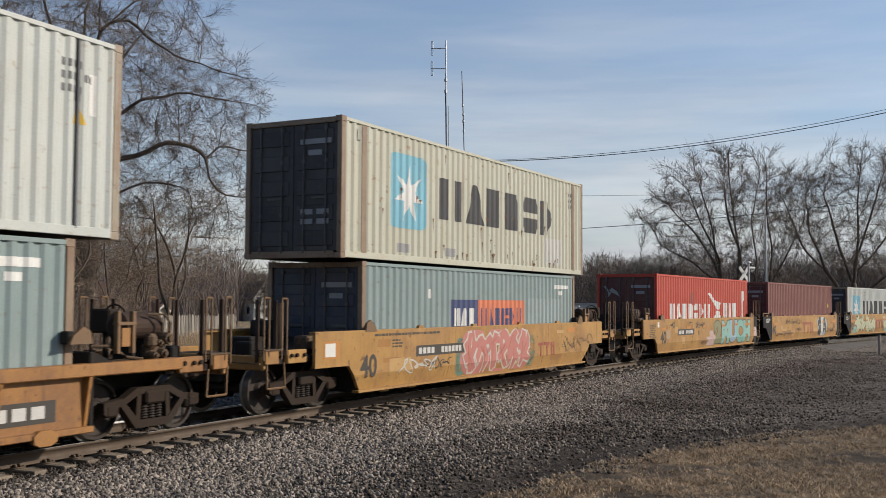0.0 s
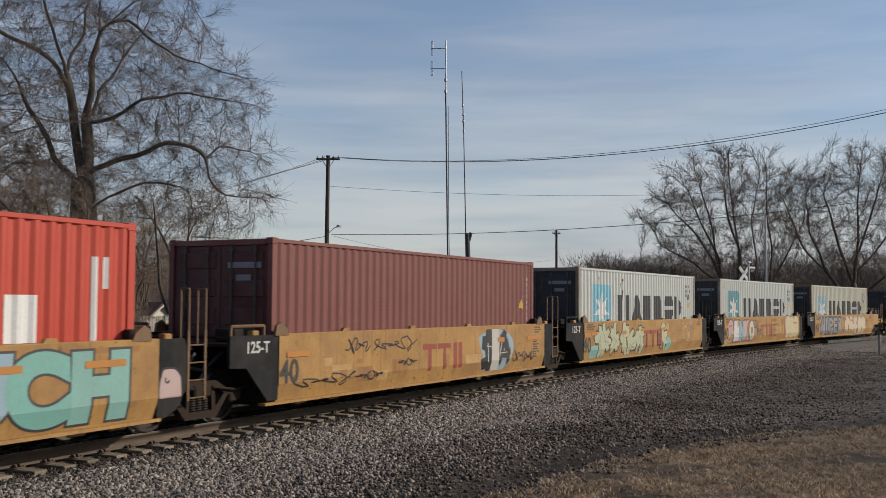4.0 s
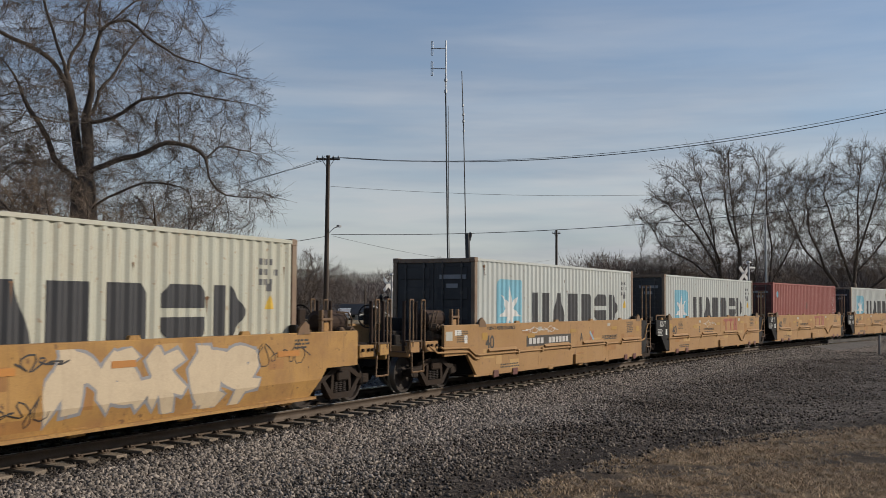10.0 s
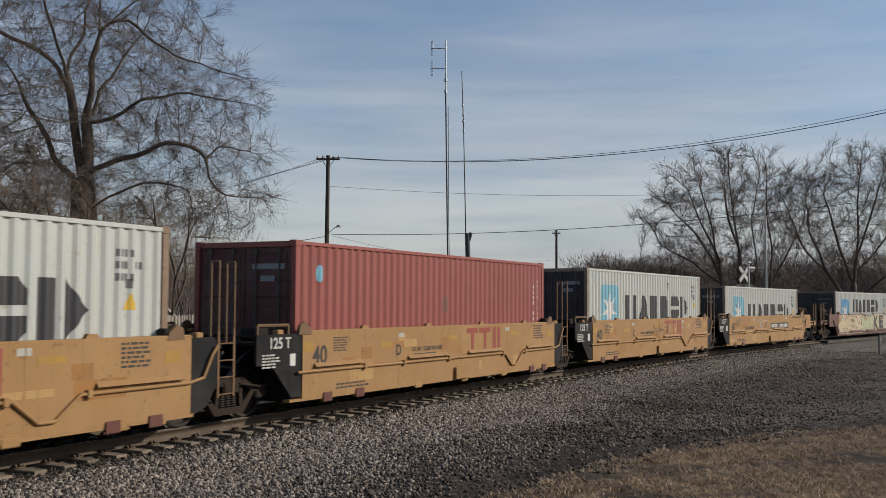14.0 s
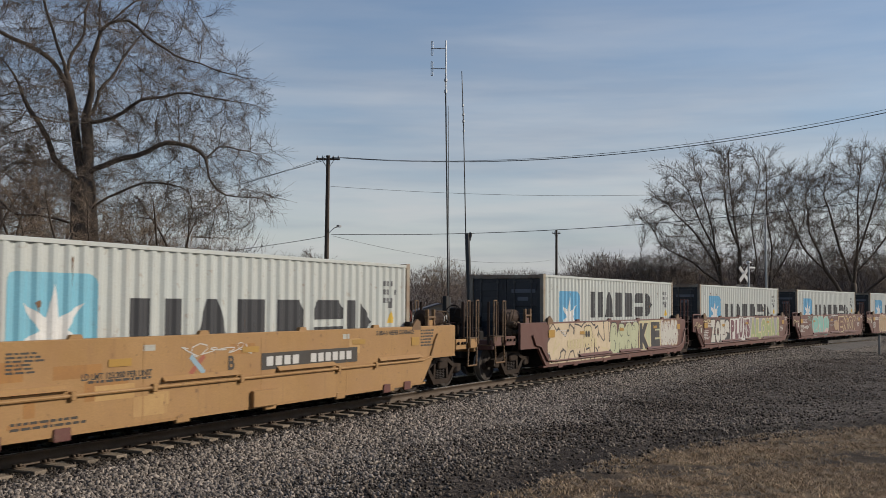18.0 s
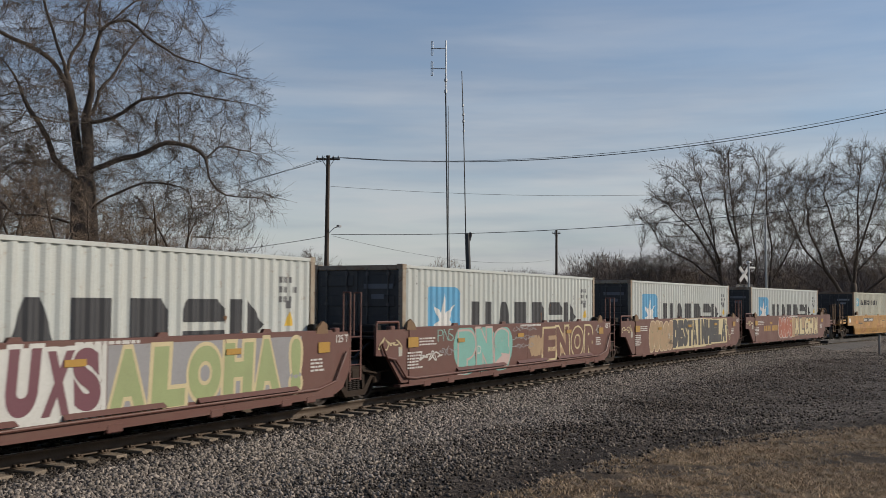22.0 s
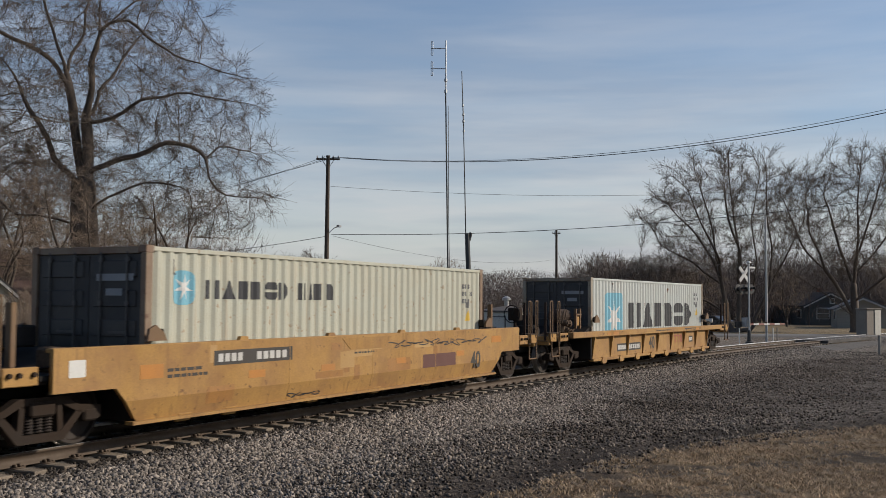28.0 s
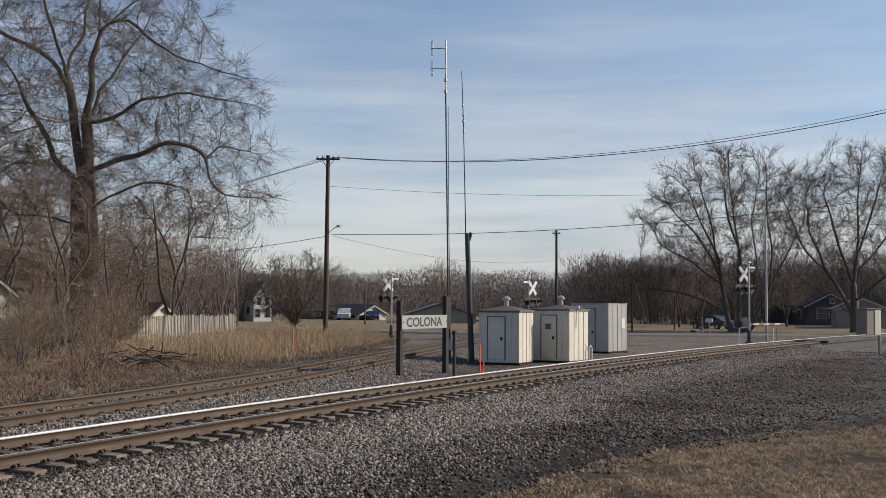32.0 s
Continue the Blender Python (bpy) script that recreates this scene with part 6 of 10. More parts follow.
    for j, (x0_, x1_, z0_, z1_) in enumerate(((-5.6, -3.6, 0.45, 0.75), (-3.5, -2.5, 0.5, 0.72), (-3.9, -3.1, 1.02, 1.42), (-2.9, -1.2, 1.0, 1.38), (-1.9, -1.1, 0.7, 0.9), (4.22, 4.98, 0.50, 0.86), (5.0, 5.59, 0.48, 0.80))):
        scrawl(c, x0_, x1_, z0_, z1_, "black", 330 + j, YS, 0.018, n=6)
    bubble_row(c, 2.2, 4.05, 0.36, 1.44, "blue", "mint", 1, 31, YS + 0.0042)
    blob_row(c, 2.3, 2.95, 0.36, 1.42, "black", "black", 1, 33, YS, shine="pale")
    blob_row(c, 3.3, 3.95, 0.36, 1.42, "black", "grey", 1, 32, YS, shine="pale")
    flat_rects(c, [(2.85, 3.30, 0.36, 1.42)], INKS["pale"], YS - 0.009, "sprayed_band", "upright pale sprayed band")
    flat_rects(c, [(3.2, 3.62, 1.08, 1.20), (5.14, 6.14, 1.08, 1.18), (-5.9, -5.2, 1.08, 1.18)], M_FADE_O, YS - 0.014, "reflector_patch")
    small_print(c, 5.7, 1.40, 3, 0.4, YS, seed=11)
    small_print(c, 5.6, 1.0, 7, 0.3, YS, seed=12)
    place(c, s5[1])
    place(container("shipping_container", "brown-red corrugated forty-foot container without markings", 12.192, H96, M_MAROON, M_MAROON, M_DOOR_SHADE_RED, marks={"tag": True, "tiny": False, "more": [("white_mark", [rect(5.35 + 0.3 * q, 5.43 + 0.3 * q, 2.35 - 0.16 * j, 2.46 - 0.16 * j) for q in (0, 1) for j in range(8)], M_STAR, "small white stencil mark")]}), s5[1], FLOOR)

    def old_yellow(k, sprays, mark125="125-T", forty=(-6.2, 0.58)):
        c = well_car("well_car", old, "plain", "art", "art" if k < 4 else "brake", M_GOLD, M_GUN, M_BLACK)
        lettering("40", 0.43, M_BLACKTXT, c, pose(forty[0], YS - 0.004, forty[1]), label="black stencilled 40")
        lettering(mark125, 0.19, M_WHITETXT, c, pose(-7.05, -1.404, 1.20), label="white stencilled " + mark125)
        flat_rects(c, [(-6.1, -5.6, 1.04, 1.16), (-5.55, -5.05, 1.08, 1.18), (-2.9, -2.43, 1.06, 1.17), (-1.0, -0.6, 1.12, 1.22), (1.1, 1.6, 1.12, 1.22), (5.2, 5.9, 1.1, 1.2)], M_FADE_O, YS - 0.010, "reflector_patch")
        sprays(c)
        small_print(c, 5.75, 1.36, 3, 0.4, YS, seed=k)
        small_print(c, -5.9, 1.40, 3, 0.5, YS, seed=20 + k)
        place(c, s5[k])
        return c

    def spray4(c):
        blob_row(c, -5.35, -0.7, 0.34, 1.46, "celery", "black", 6, 41, YS, label="pale green and grey sprayed shapes with black edges", shine="grey")
        blob_row(c, 1.0, 1.75, 0.36, 1.44, "celery", "black", 1, 43, YS)
        bubble_row(c, -5.7, -4.9, 0.34, 0.75, "teal", "teal", 1, 42, YS + 0.0042)
        bubble_row(c, 1.5, 2.3, 0.34, 0.85, "teal", "teal", 1, 48, YS + 0.0042)
        red_bars(c, TT_LOGO(-0.71, 0.54, 1.05), YS - 0.012)
        scrawl(c, 3.6, 4.2, 0.5, 0.85, "black", 7, YS, 0.012, n=4)
        scrawl(c, 3.8, 5.0, 1.0, 1.4, "pale", 49, YS, 0.010, n=6)

    def spray5(c):
        spray_word(c, "SENKO", -5.60, -1.75, 0.35, 1.46, ("blush", "white", "blue", "blush", "pale"), "plum", 51, YS, fat=0.10, wide=1.16)
        for x0_, z0_, ink in ((-5.3, 0.4, "sand"), (-4.3, 1.1, "sand"), (-3.9, 0.4, "blue"), (-3.0, 0.5, "sand"), (-2.3, 0.5, "teal")):
            bubble_row(c, x0_, x0_ + 0.26, z0_, z0_ + 0.26, ink, ink, 1, int(x0_ * 20) + 200, YS - 0.004, rim=0.005)
        spray_word(c, "VEGO", -2.0, -1.24, 0.96, 1.38, "black", "black", 54, YS, fat=0.0, rim=0)
        spray_word(c, "PBS", -1.24, -0.53, 0.62, 0.96, "black", "black", 55, YS, fat=0.0, rim=0)
        red_bars(c, TT_LOGO(-0.65, 0.54, 1.02), YS - 0.006)
        for j, z in enumerate((1.25, 1.02, 0.75, 0.5)):
            scrawl(c, 1.1 + 0.1 * j, 2.1 + 0.2 * (j % 3), z, z + 0.16, "black", 10 + j, YS, 0.010, n=8)
        scrawl(c, -6.2, -5.3, 0.34, 0.55, "pale", 56, YS, 0.018, n=6)
        flat_rects(c, [(3.45, 4.2, 0.42, 1.42)], INKS["rust"], YS, "sprayed_band", "faded red sprayed band")
        bubble_row(c, 3.7, 6.1, 0.40, 1.45, "cream", "pale", 3, 52, YS - 0.003, line="blue")

    def spray6(c):
        flat_rects(c, [(-5.0, -0.9, 0.40, 1.42)], INKS["grey"], YS, "sprayed_band", "grey sprayed ground under the letters")
        spray_word(c, "VIPER", -5.35, -0.72, 0.34, 1.48, "grey", "black", 61, YS - 0.002, fat=0.03, rim=0.085, wide=1.1, lean=0.2)
        blob_row(c, 0.0, 4.6, 0.36, 1.42, "peach", "grey", 5, 62, YS, label="pale peach worn sprayed shapes")
        scrawl(c, -0.56, 0.25, 1.12, 1.40, "black", 12, YS, 0.016, n=5)
        scrawl(c, -1.0, -0.1, 0.40, 0.86, "black", 13, YS, 0.012, n=6)
        scrawl(c, 4.6, 6.2, 0.9, 1.40, "black", 63, YS, 0.010, n=8)
    old_yellow(2, spray4)
    place(grey_box(G40 + " and rusty doors"), s5[2], FLOOR)
    old_yellow(3, spray5, forty=(-6.18, 0.60))
    place(grey_box(G40.replace("light blue", "green-blue"), panel_mat=M_GREENBLUE), s5[3], FLOOR)
    old_yellow(4, spray6, "125-T", (-6.07, 0.60))
    place(grey_box("weathered cream forty-foot container with washed-out blue panel", body=M_CREAM, post=M_POST_R, panel_mat=M_PALEBLUE, word=(-2.54, 4.58), panel=(-4.83, -3.16), z_word=(1.10, 2.0), panel_z=(0.68, 2.29)), s5[4], FLOOR)

    # five-unit set of newer tan cars with a pipe along the side
    s7 = [121.85 + 6.096 + 15.70 * k for k in range(5)]
    for k, (lt, load) in enumerate((("A", "grey"), ("E", "grey"), ("D", "brick"), ("C", "grey"), ("B", "grey"))):
        c = well_car("well_car", "clean tan-yellow articulated well car unit with a side pipe", "piped", "brake" if k == 0 else "art", "brake" if k == 4 else "art", M_TAN, M_GUN, top=1.54)
        lettering("40", 0.33, M_BLACKTXT, c, pose(-5.80 if k else -5.87, YS - 0.004, 0.92), label="black stencilled 40")
        lettering(lt, 0.22, M_BLACKTXT, c, pose((0.55, -2.64, -2.72, -2.51, -0.63)[k], YS - 0.004, 0.96), label="black stencilled letter")
        if k:
            lettering("125 T", 0.19, M_WHITETXT, c, pose(-7.12, -1.404, 1.25), label="white stencilled 125 T")
            flat_rects(c, [(-6.48, -6.32, 0.92, 1.14)], M_WHITE, -1.40, "white_plate")
            small_print(c, -7.3, 1.12, 5, 0.45, -1.40, M_WHITETXT, 60 + k, 0.028)
        if k in (1, 2, 3):
            red_bars(c, TT_LOGO((0.77, 0.68, 0.90)[k - 1], 0.86, 1.05), YS)
        else:
            number_plate(c, -3.39 if k == 0 else 0.29, -0.20 if k == 0 else 3.50, 0.90, 1.19, YS, ((0.05, 0.38, 4), (0.48, 0.95, 6)))
            xm = 1.36 if k == 0 else -1.56
            for x0_, x1_, ink in ((xm, xm + 0.34, "rust"), (xm + 0.34, xm, "blue")):
                part("sprayed_cross", ribbon(bmesh.new(), [(x0_, 0.94), (x1_, 1.22)], 0.045, YS - (0.004 if ink == "rust" else 0.005)), INKS[ink], c, "small crossed mark")
            lettering("S-2054-11 REEFER CLEARANCE", 0.085, M_BLACKTXT, c, pose(-5.78 if k == 0 else 4.26, YS - 0.004, 1.40), label="small black line of stencilled writing")
        lettering("LD LMT 123,200 PER UNIT", 0.085, M_BLACKTXT, c, pose((2.45, -2.02, -2.0, -1.75, -3.83)[k], YS - 0.004, 1.02 if k in (1, 2, 3) else 0.98), label="small black line of stencilled writing")
        small_print(c, (2.6, -1.9, -1.9, -1.65, -3.7)[k], 0.93, 1, 1.3, YS, seed=85 + k, h=0.035)
        flat_rects(c, [(-6.08, -5.78, 1.16, 1.34), (-3.32, -2.86, 1.14, 1.25), (-0.25, 0.21, 1.22, 1.32), (3.3, 3.8, 1.24, 1.34), (5.8, 6.15, 1.14, 1.32)], M_MUSTARD, YS - (0.008 if k in (0, 4) else 0), "reflector_patch")
        small_print(c, -5.1 if k else -7.4, 1.38, 6, 0.5, YS, seed=70 + k, h=0.026)
        small_print(c, 4.85 if k < 4 else 6.25, 1.44, 6, 0.6, YS, seed=90 + k)
        small_print(c, -5.0, 0.47, 2, 1.3, YS, seed=95 + k)
        flat_rects(c, [(-2.62, -2.36, 1.34, 1.43), (2.95, 3.2, 1.36, 1.46)], M_SIGNPALE, YS, "number_plate", "small grey data plate")
        flat = [(-6.3, 0.79), (2.86, 0.79), (3.3, 0.47), (3.6, 0.47), (4.05, 0.79), (6.35, 0.80), (6.7, 0.86), (6.9, 1.2), (7.05, 1.36)]
        side_pipe(c, flat if k in (1, 2, 3) else flat[:1] + [(-3.9, 0.79)] + flat[5:], M_TAN)
        if k == 0:
            side_pipe(c, [(-8.77, 1.09), (-8.41, 0.92), (-6.87, 0.89), (-6.5, 0.72), (-6.3, 0.69)], M_TAN)
            side_pipe(c, [(-8.25, 1.05), (-8.1, 1.01), (-6.87, 0.99), (-6.5, 0.82), (-6.3, 0.79)], M_TAN)
            flat_rects(c, [(-7.95, -7.62, 1.18, 1.40)], M_SIGNPALE, YS, "data_plate", "small grey data plate")
            flat_rects(c, [(-7.50, -7.18, 1.30, 1.43), (-7.02, -6.86, 1.10, 1.30)], M_WHITE, YS, "white_plate")
        for x in (-4.0, -2.4, -0.3, 2.76, 4.2):
            part("pipe_clip", box(bmesh.new(), x - 0.05, x + 0.05, -1.49, -1.42, 0.73, 0.85, 0.01), M_TAN, c)
        for x0, x1 in ((-5.75, -4.10), (-2.2, -0.38), (0.76, 2.62), (4.36, 6.2)):
            hood(c, x0, x1, 0.85, M_TAN)
        for x in (-5.3, -4.15, 4.7, 5.6):
            part("flap", box(bmesh.new(), x - 0.15, x + 0.15, -1.446, -1.430, 0.19, 0.37, 0.01), M_FLAP, c, "maroon and white flap")
        part("side_box", box(bmesh.new(), 0.0, 0.7, -1.50, -1.42, 0.28, 0.56, 0.01), M_TAN, c)
        if k == 0:
            scrawl(c, -3.55, -1.3, 1.24, 1.46, "white", 17, YS, 0.012, n=10)
        if k == 1:
            scrawl(c, -2.05, -0.4, 1.14, 1.46, "white", 14, YS, 0.010, n=7)
        if k == 3:
            scrawl(c, -0.45, 1.4, 0.92, 1.35, "black", 18, YS - 0.006, 0.010, n=7)
            scrawl(c, 2.8, 5.0, 0.98, 1.44, "blush", 19, YS - 0.006, 0.010, n=7)
        if k == 4:
            scrawl(c, -1.72, 0.0, 1.18, 1.42, "white", 15, YS, 0.010, n=7)
        place(c, s7[k])
        if load == "brick":
            place(container("shipping_container", "faded red corrugated forty-foot container with small oval mark", 12.192, H96, M_BRICK, M_BRICK, M_DOOR_SHADE_RED,
                            marks={"tag": False, "tiny": False, "more": [("oval_mark", [[(-5.28 + 0.10 * math.cos(t), 2.28 + 0.17 * math.sin(t)) for t in np.linspace(0, 2 * math.pi, 14, endpoint=False)]], M_SKY, "small pale blue oval"),
                                                 ("repaired_patch", [rect(-0.2, 0.16, 1.52, 1.88)], M_PATCH3B, "small square brown patch"),
                                                 ("white_mark", [rect(5.30 + 0.3 * q, 5.38 + 0.3 * q, 2.30 - 0.15 * j, 2.40 - 0.15 * j) for q in (0, 1) for j in range(9) if (j + q) % 5], M_STAR, "small white stencil mark")]}), s7[k], FLOOR)
        elif k == 0:
            place(grey_box(G40 + " behind couplers", word=(-2.52, 4.58), panel=(-4.77, -3.18), post=M_POST_R), s7[k], FLOOR)
        elif k == 4:
            place(grey_box("pale grey standard forty-foot container with light blue panel", H86), s7[k], FLOOR)
        else:
            place(grey_box(G40 + (" in a tan car" if k > 1 else " and rusty rail"), post=M_POST_R if k == 1 else M_POST_G, panel_z=(0.70, 2.30) if k == 1 else None), s7[k], FLOOR)

    # five-unit set of brown-red cars
    s12 = [204.66 + 6.096 + 15.68 * k for k in range(5)]

    def sprayA(c):
        flat_rects(c, [(-6.1, -1.25, 0.34, 1.50)], INKS["peach"], YS + 0.0015, "sprayed_band", "pale peach sprayed ground under the shapes")
        blob_row(c, -6.1, -1.25, 0.34, 1.52, "peach", "black", 5, 121, YS, label="peach sprayed shapes with black edges", shine="cream")
        bubble_row(c, -3.52, -2.92, 0.80, 1.38, "cream", "black", 1, 125, YS - 0.008, label="round pale sprayed shape with two dark spots", line="cream")
        for x in (-3.34, -3.14):
            bubble_row(c, x - 0.07, x + 0.07, 1.05, 1.24, "black", "black", 1, 126, YS - 0.016, rim=0.005)
        bubble_row(c, -1.24, 1.5, 0.42, 1.45, "celery", "black", 4, 122, YS, label="pale green swelling sprayed shapes")
        flat_rects(c, [(1.65, 3.95, 0.42, 1.50)], INKS["celery"], YS + 0.0012, "sprayed_band")
        spray_word(c, "KE", 1.62, 3.95, 0.42, 1.50, "black", "cream", 123, YS - 0.002, lean=0.05)
        bubble_row(c, 3.95, 6.0, 0.52, 1.48, "pale", "sand", 5, 124, YS, line="plum")
        number_plate_bars(c, -4.8, -2.4, 0.72, 1.0, YS - 0.010, 10, INKS["cream"])

    def sprayB(c):
        scrawl(c, -6.2, -5.35, 1.28, 1.48, "cream", 130, YS, 0.022, n=6)
        spray_word(c, "ZOES", -5.33, -2.75, 0.36, 1.50, "pale", "black", 131, YS, fat=0.09, wide=1.14)
        flat_rects(c, [(-2.69, 0.40, 0.44, 1.46)], INKS["white"], YS, "sprayed_band", "white sprayed ground under the letters")
        spray_word(c, "PLUXS", -2.62, 0.36, 0.46, 1.52, "plum", "white", 132, YS - 0.003, fat=0.07, wide=1.04)
        flat_rects(c, [(0.42, 5.35, 0.50, 1.45)], INKS["grey"], YS + 0.0012, "sprayed_band")
        spray_word(c, "ALOHA!", 0.40, 5.6, 0.38, 1.50, "green", "cream", 133, YS)
        lettering("C", 0.20, M_WHITETXT, c, pose(-2.80, YS - 0.012, 0.82), label="white stencilled letter")

    def sprayC(c):
        bubble_row(c, -3.95, -0.8, 0.34, 1.48, "mint", "mint", 3, 143, YS + 0.0042)
        spray_word(c, "PNS", -3.85, -0.85, 0.36, 1.50, "mint", "blush", 141, YS, fat=0.10, rim=0.045, wide=1.0)
        spray_word(c, "PNS", -4.83, -4.06, 1.18, 1.48, "teal", "teal", 144, YS, fat=-0.02, rim=0, lean=0.3)
        scrawl(c, -4.76, -3.95, 0.82, 1.10, "grey", 20, YS, 0.014, n=6)
        for j, z in enumerate((1.32, 1.08, 0.86)):
            scrawl(c, -0.65, 0.85 - 0.1 * j, z, z + 0.16, "grey", 21 + j, YS, 0.012, n=8)
        blob_row(c, 0.4, 3.3, 0.62, 1.22, "sand", "sand", 4, 142, YS + 0.001)
        spray_word(c, "ENOR", 1.25, 5.65, 0.40, 1.48, "wine", "cream", 145, YS, fat=0.05, rim=0.05, wide=1.0)
        spray_word(c, "D", -2.78, -2.60, 0.82, 1.04, "white", "white", 146, YS - 0.006, fat=0.0, rim=0)
        scrawl(c, -5.71, -4.68, 0.72, 1.02, "white", 25, YS, 0.022, n=7)
        scrawl(c, 5.6, 6.0, 1.1, 1.42, "white", 26, YS, 0.014, n=4)

    def sprayD(c):
        bubble_row(c, -4.75, -2.25, 0.36, 1.45, "sand", "peach", 5, 151, YS, label="tan swelling sprayed shapes", line="olive")
        spray_word(c, "AWE", -2.75, -2.32, 0.56, 0.72, "black", "black", 155, YS - 0.004, fat=0.0, rim=0)
        flat_rects(c, [(-2.2, 1.95, 0.35, 1.52)], INKS["cream"], YS + 0.0012, "sprayed_band", "pale sprayed ground under the letters")
        spray_word(c, "DESTAIN", -2.22, 1.95, 0.35, 1.54, "coal", "cream", 152, YS, fat=0.13, rim=0.03, wide=1.10, lean=0.03)
        flat_rects(c, [(1.95, 5.0, 0.42, 1.48)], INKS["cream"], YS + 0.0012, "sprayed_band")
        spray_word(c, "HELA", 1.9, 4.85, 0.38, 1.52, "coal", "cream", 153, YS, fat=0.11, rim=0.04, wide=1.12)
        for j, ch in enumerate("2017"):
            spray_word(c, ch, 4.68 + 0.21 * j, 4.94 + 0.21 * j, 1.16 - 0.22 * j, 1.42 - 0.22 * j, "coal", "cream", 156 + j, YS - 0.003, fat=0.05, rim=0.09)
        lettering("E", 0.17, M_WHITETXT, c, pose(-2.75, YS - 0.012, 0.80))

    def sprayE(c):
        number_plate_bars(c, -4.75, -3.65, 0.80, 1.06, YS, 4, M_MUSTARD)
        number_plate_bars(c, -3.45, -2.40, 0.80, 1.06, YS, 6, M_MUSTARD)
        bubble_row(c, -2.34, 0.05, 0.42, 1.45, "rust", "white", 4, 161, YS, label="red and white swelling sprayed shapes")
        bubble_row(c, 0.05, 0.6, 0.42, 1.45, "sand", "cream", 1, 164, YS + 0.001)
        flat_rects(c, [(0.5, 5.2, 0.46, 1.42)], INKS["sand"], YS + 0.0012, "sprayed_band", "tan sprayed ground under the letters")
        spray_word(c, "ALOHA", 0.55, 5.2, 0.42, 1.46, "cream", "coal", 162, YS)
    for k, spray in enumerate((sprayA, sprayB, sprayC, sprayD, sprayE)):
        c = well_car("well_car", "brown-red articulated well car unit covered in sprayed paint", "smooth", "brake" if k == 0 else "art", "brake" if k == 4 else "art", M_BROWN, M_BROWN, M_BROWN, top=1.53)
        spray(c)
        flat_rects(c, [(-6.20, -5.76, 1.10, 1.32), (5.9, 6.3, 1.12, 1.32), (-3.85, -3.5, 1.14, 1.24), (-0.4, 0.0, 1.18, 1.28), (3.1, 3.5, 1.20, 1.30)], M_MUSTARD, YS - 0.018, "reflector_patch")
        small_print(c, -5.68, 1.26, 3, 0.85, YS, M_WHITETXT, 200 + k)
        small_print(c, -6.2, 0.96, 6, 0.6, YS, M_WHITETXT, 210 + k)
        small_print(c, 5.66, 0.98, 4, 0.42, YS, M_WHITETXT, 220 + k)
        small_print(c, -0.2, 1.46, 1, 1.6, YS, M_WHITETXT, 230 + k, 0.05)
        if k:
            lettering("125 T", 0.14, M_WHITETXT, c, pose(6.55, -1.404, 1.30))
            flat_rects(c, [(-6.55, -6.40, 0.92, 1.12)], M_SIGNPALE, -1.40, "white_plate")
            scrawl(c, -7.35, -6.45, 1.05, 1.36, "cream", 25 + k, -1.40, 0.018, n=6)
        if k < 3:
            side_pipe(c, [(-7.3, 1.2), (-7.1, 0.92), (-6.75, 0.86), (-6.3, 0.46), (-5.9, 0.42), (5.9, 0.44), (6.5, 0.55), (6.9, 1.1)], M_BROWN)
            for x0, x1 in ((-3.9, -1.2), (-0.4, 1.6), (2.4, 5.2)):
                hood(c, x0, x1, 0.46, M_BROWN)
        place(c, s12[k])
        place(grey_box("pale grey standard forty-foot container with bright blue panel" + (" edged white" if k == 0 else ""), H86, panel_mat=M_BRIGHTBLUE, word=(-2.35, 3.62) if k == 0 else (-2.67, 4.45), z_word=(1.29, 2.12) if k == 0 else None, door_mark="dim"), s12[k], FLOOR)

    # single smooth-sided car and the last, ribbed car
    c = well_car("well_car", "dirty ochre single well car with deep smooth sides", "plain", "coupler", "coupler", M_GOLD, top=1.42)
    lettering("40", 0.38, M_BLACKTXT, c, pose(4.98, YS - 0.004, 0.50), label="black stencilled 40")
    number_plate(c, -4.71, -2.53, 1.04, 1.28, YS, ((0.05, 0.36, 4), (0.52, 0.94, 5)))
    flat_rects(c, [(-6.39, -5.89, 0.92, 1.13), (-3.79, -3.33, 0.78, 0.91), (-1.59, -1.11, 0.78, 0.90), (1.3, 1.7, 0.78, 0.90), (4.2, 4.6, 0.82, 0.94), (6.2, 6.8, 1.08, 1.24)], M_FADE_O, YS, "reflector_patch")
    flat_rects(c, [(2.49, 4.14, 0.62, 0.92)], INKS["wine"], YS + 0.001, "repainted_patch")
    flat_rects(c, [(-7.75, -7.45, 1.02, 1.26)], M_WHITE, YS, "white_plate")
    small_print(c, -5.8, 1.0, 2, 0.9, YS, seed=301, h=0.05)
    small_print(c, -0.4, 1.06, 1, 0.8, YS, seed=302)
    part("fold_plate", prism(bmesh.new(), [(-0.87, 1.38), (1.08, 1.38), (0.75, 1.14), (-0.55, 1.14)], -1.428, -1.42), M_GOLD, c)
    scrawl(c, 1.1, 3.4, 1.10, 1.28, "black", 30, YS, 0.014, n=8)
    scrawl(c, 3.2, 5.8, 1.06, 1.26, "black", 32, YS, 0.014, n=8)
    scrawl(c, -2.6, -1.6, 0.34, 0.44, "black", 33, YS, 0.012, n=6)
    place(c, 287.35 + 6.096)
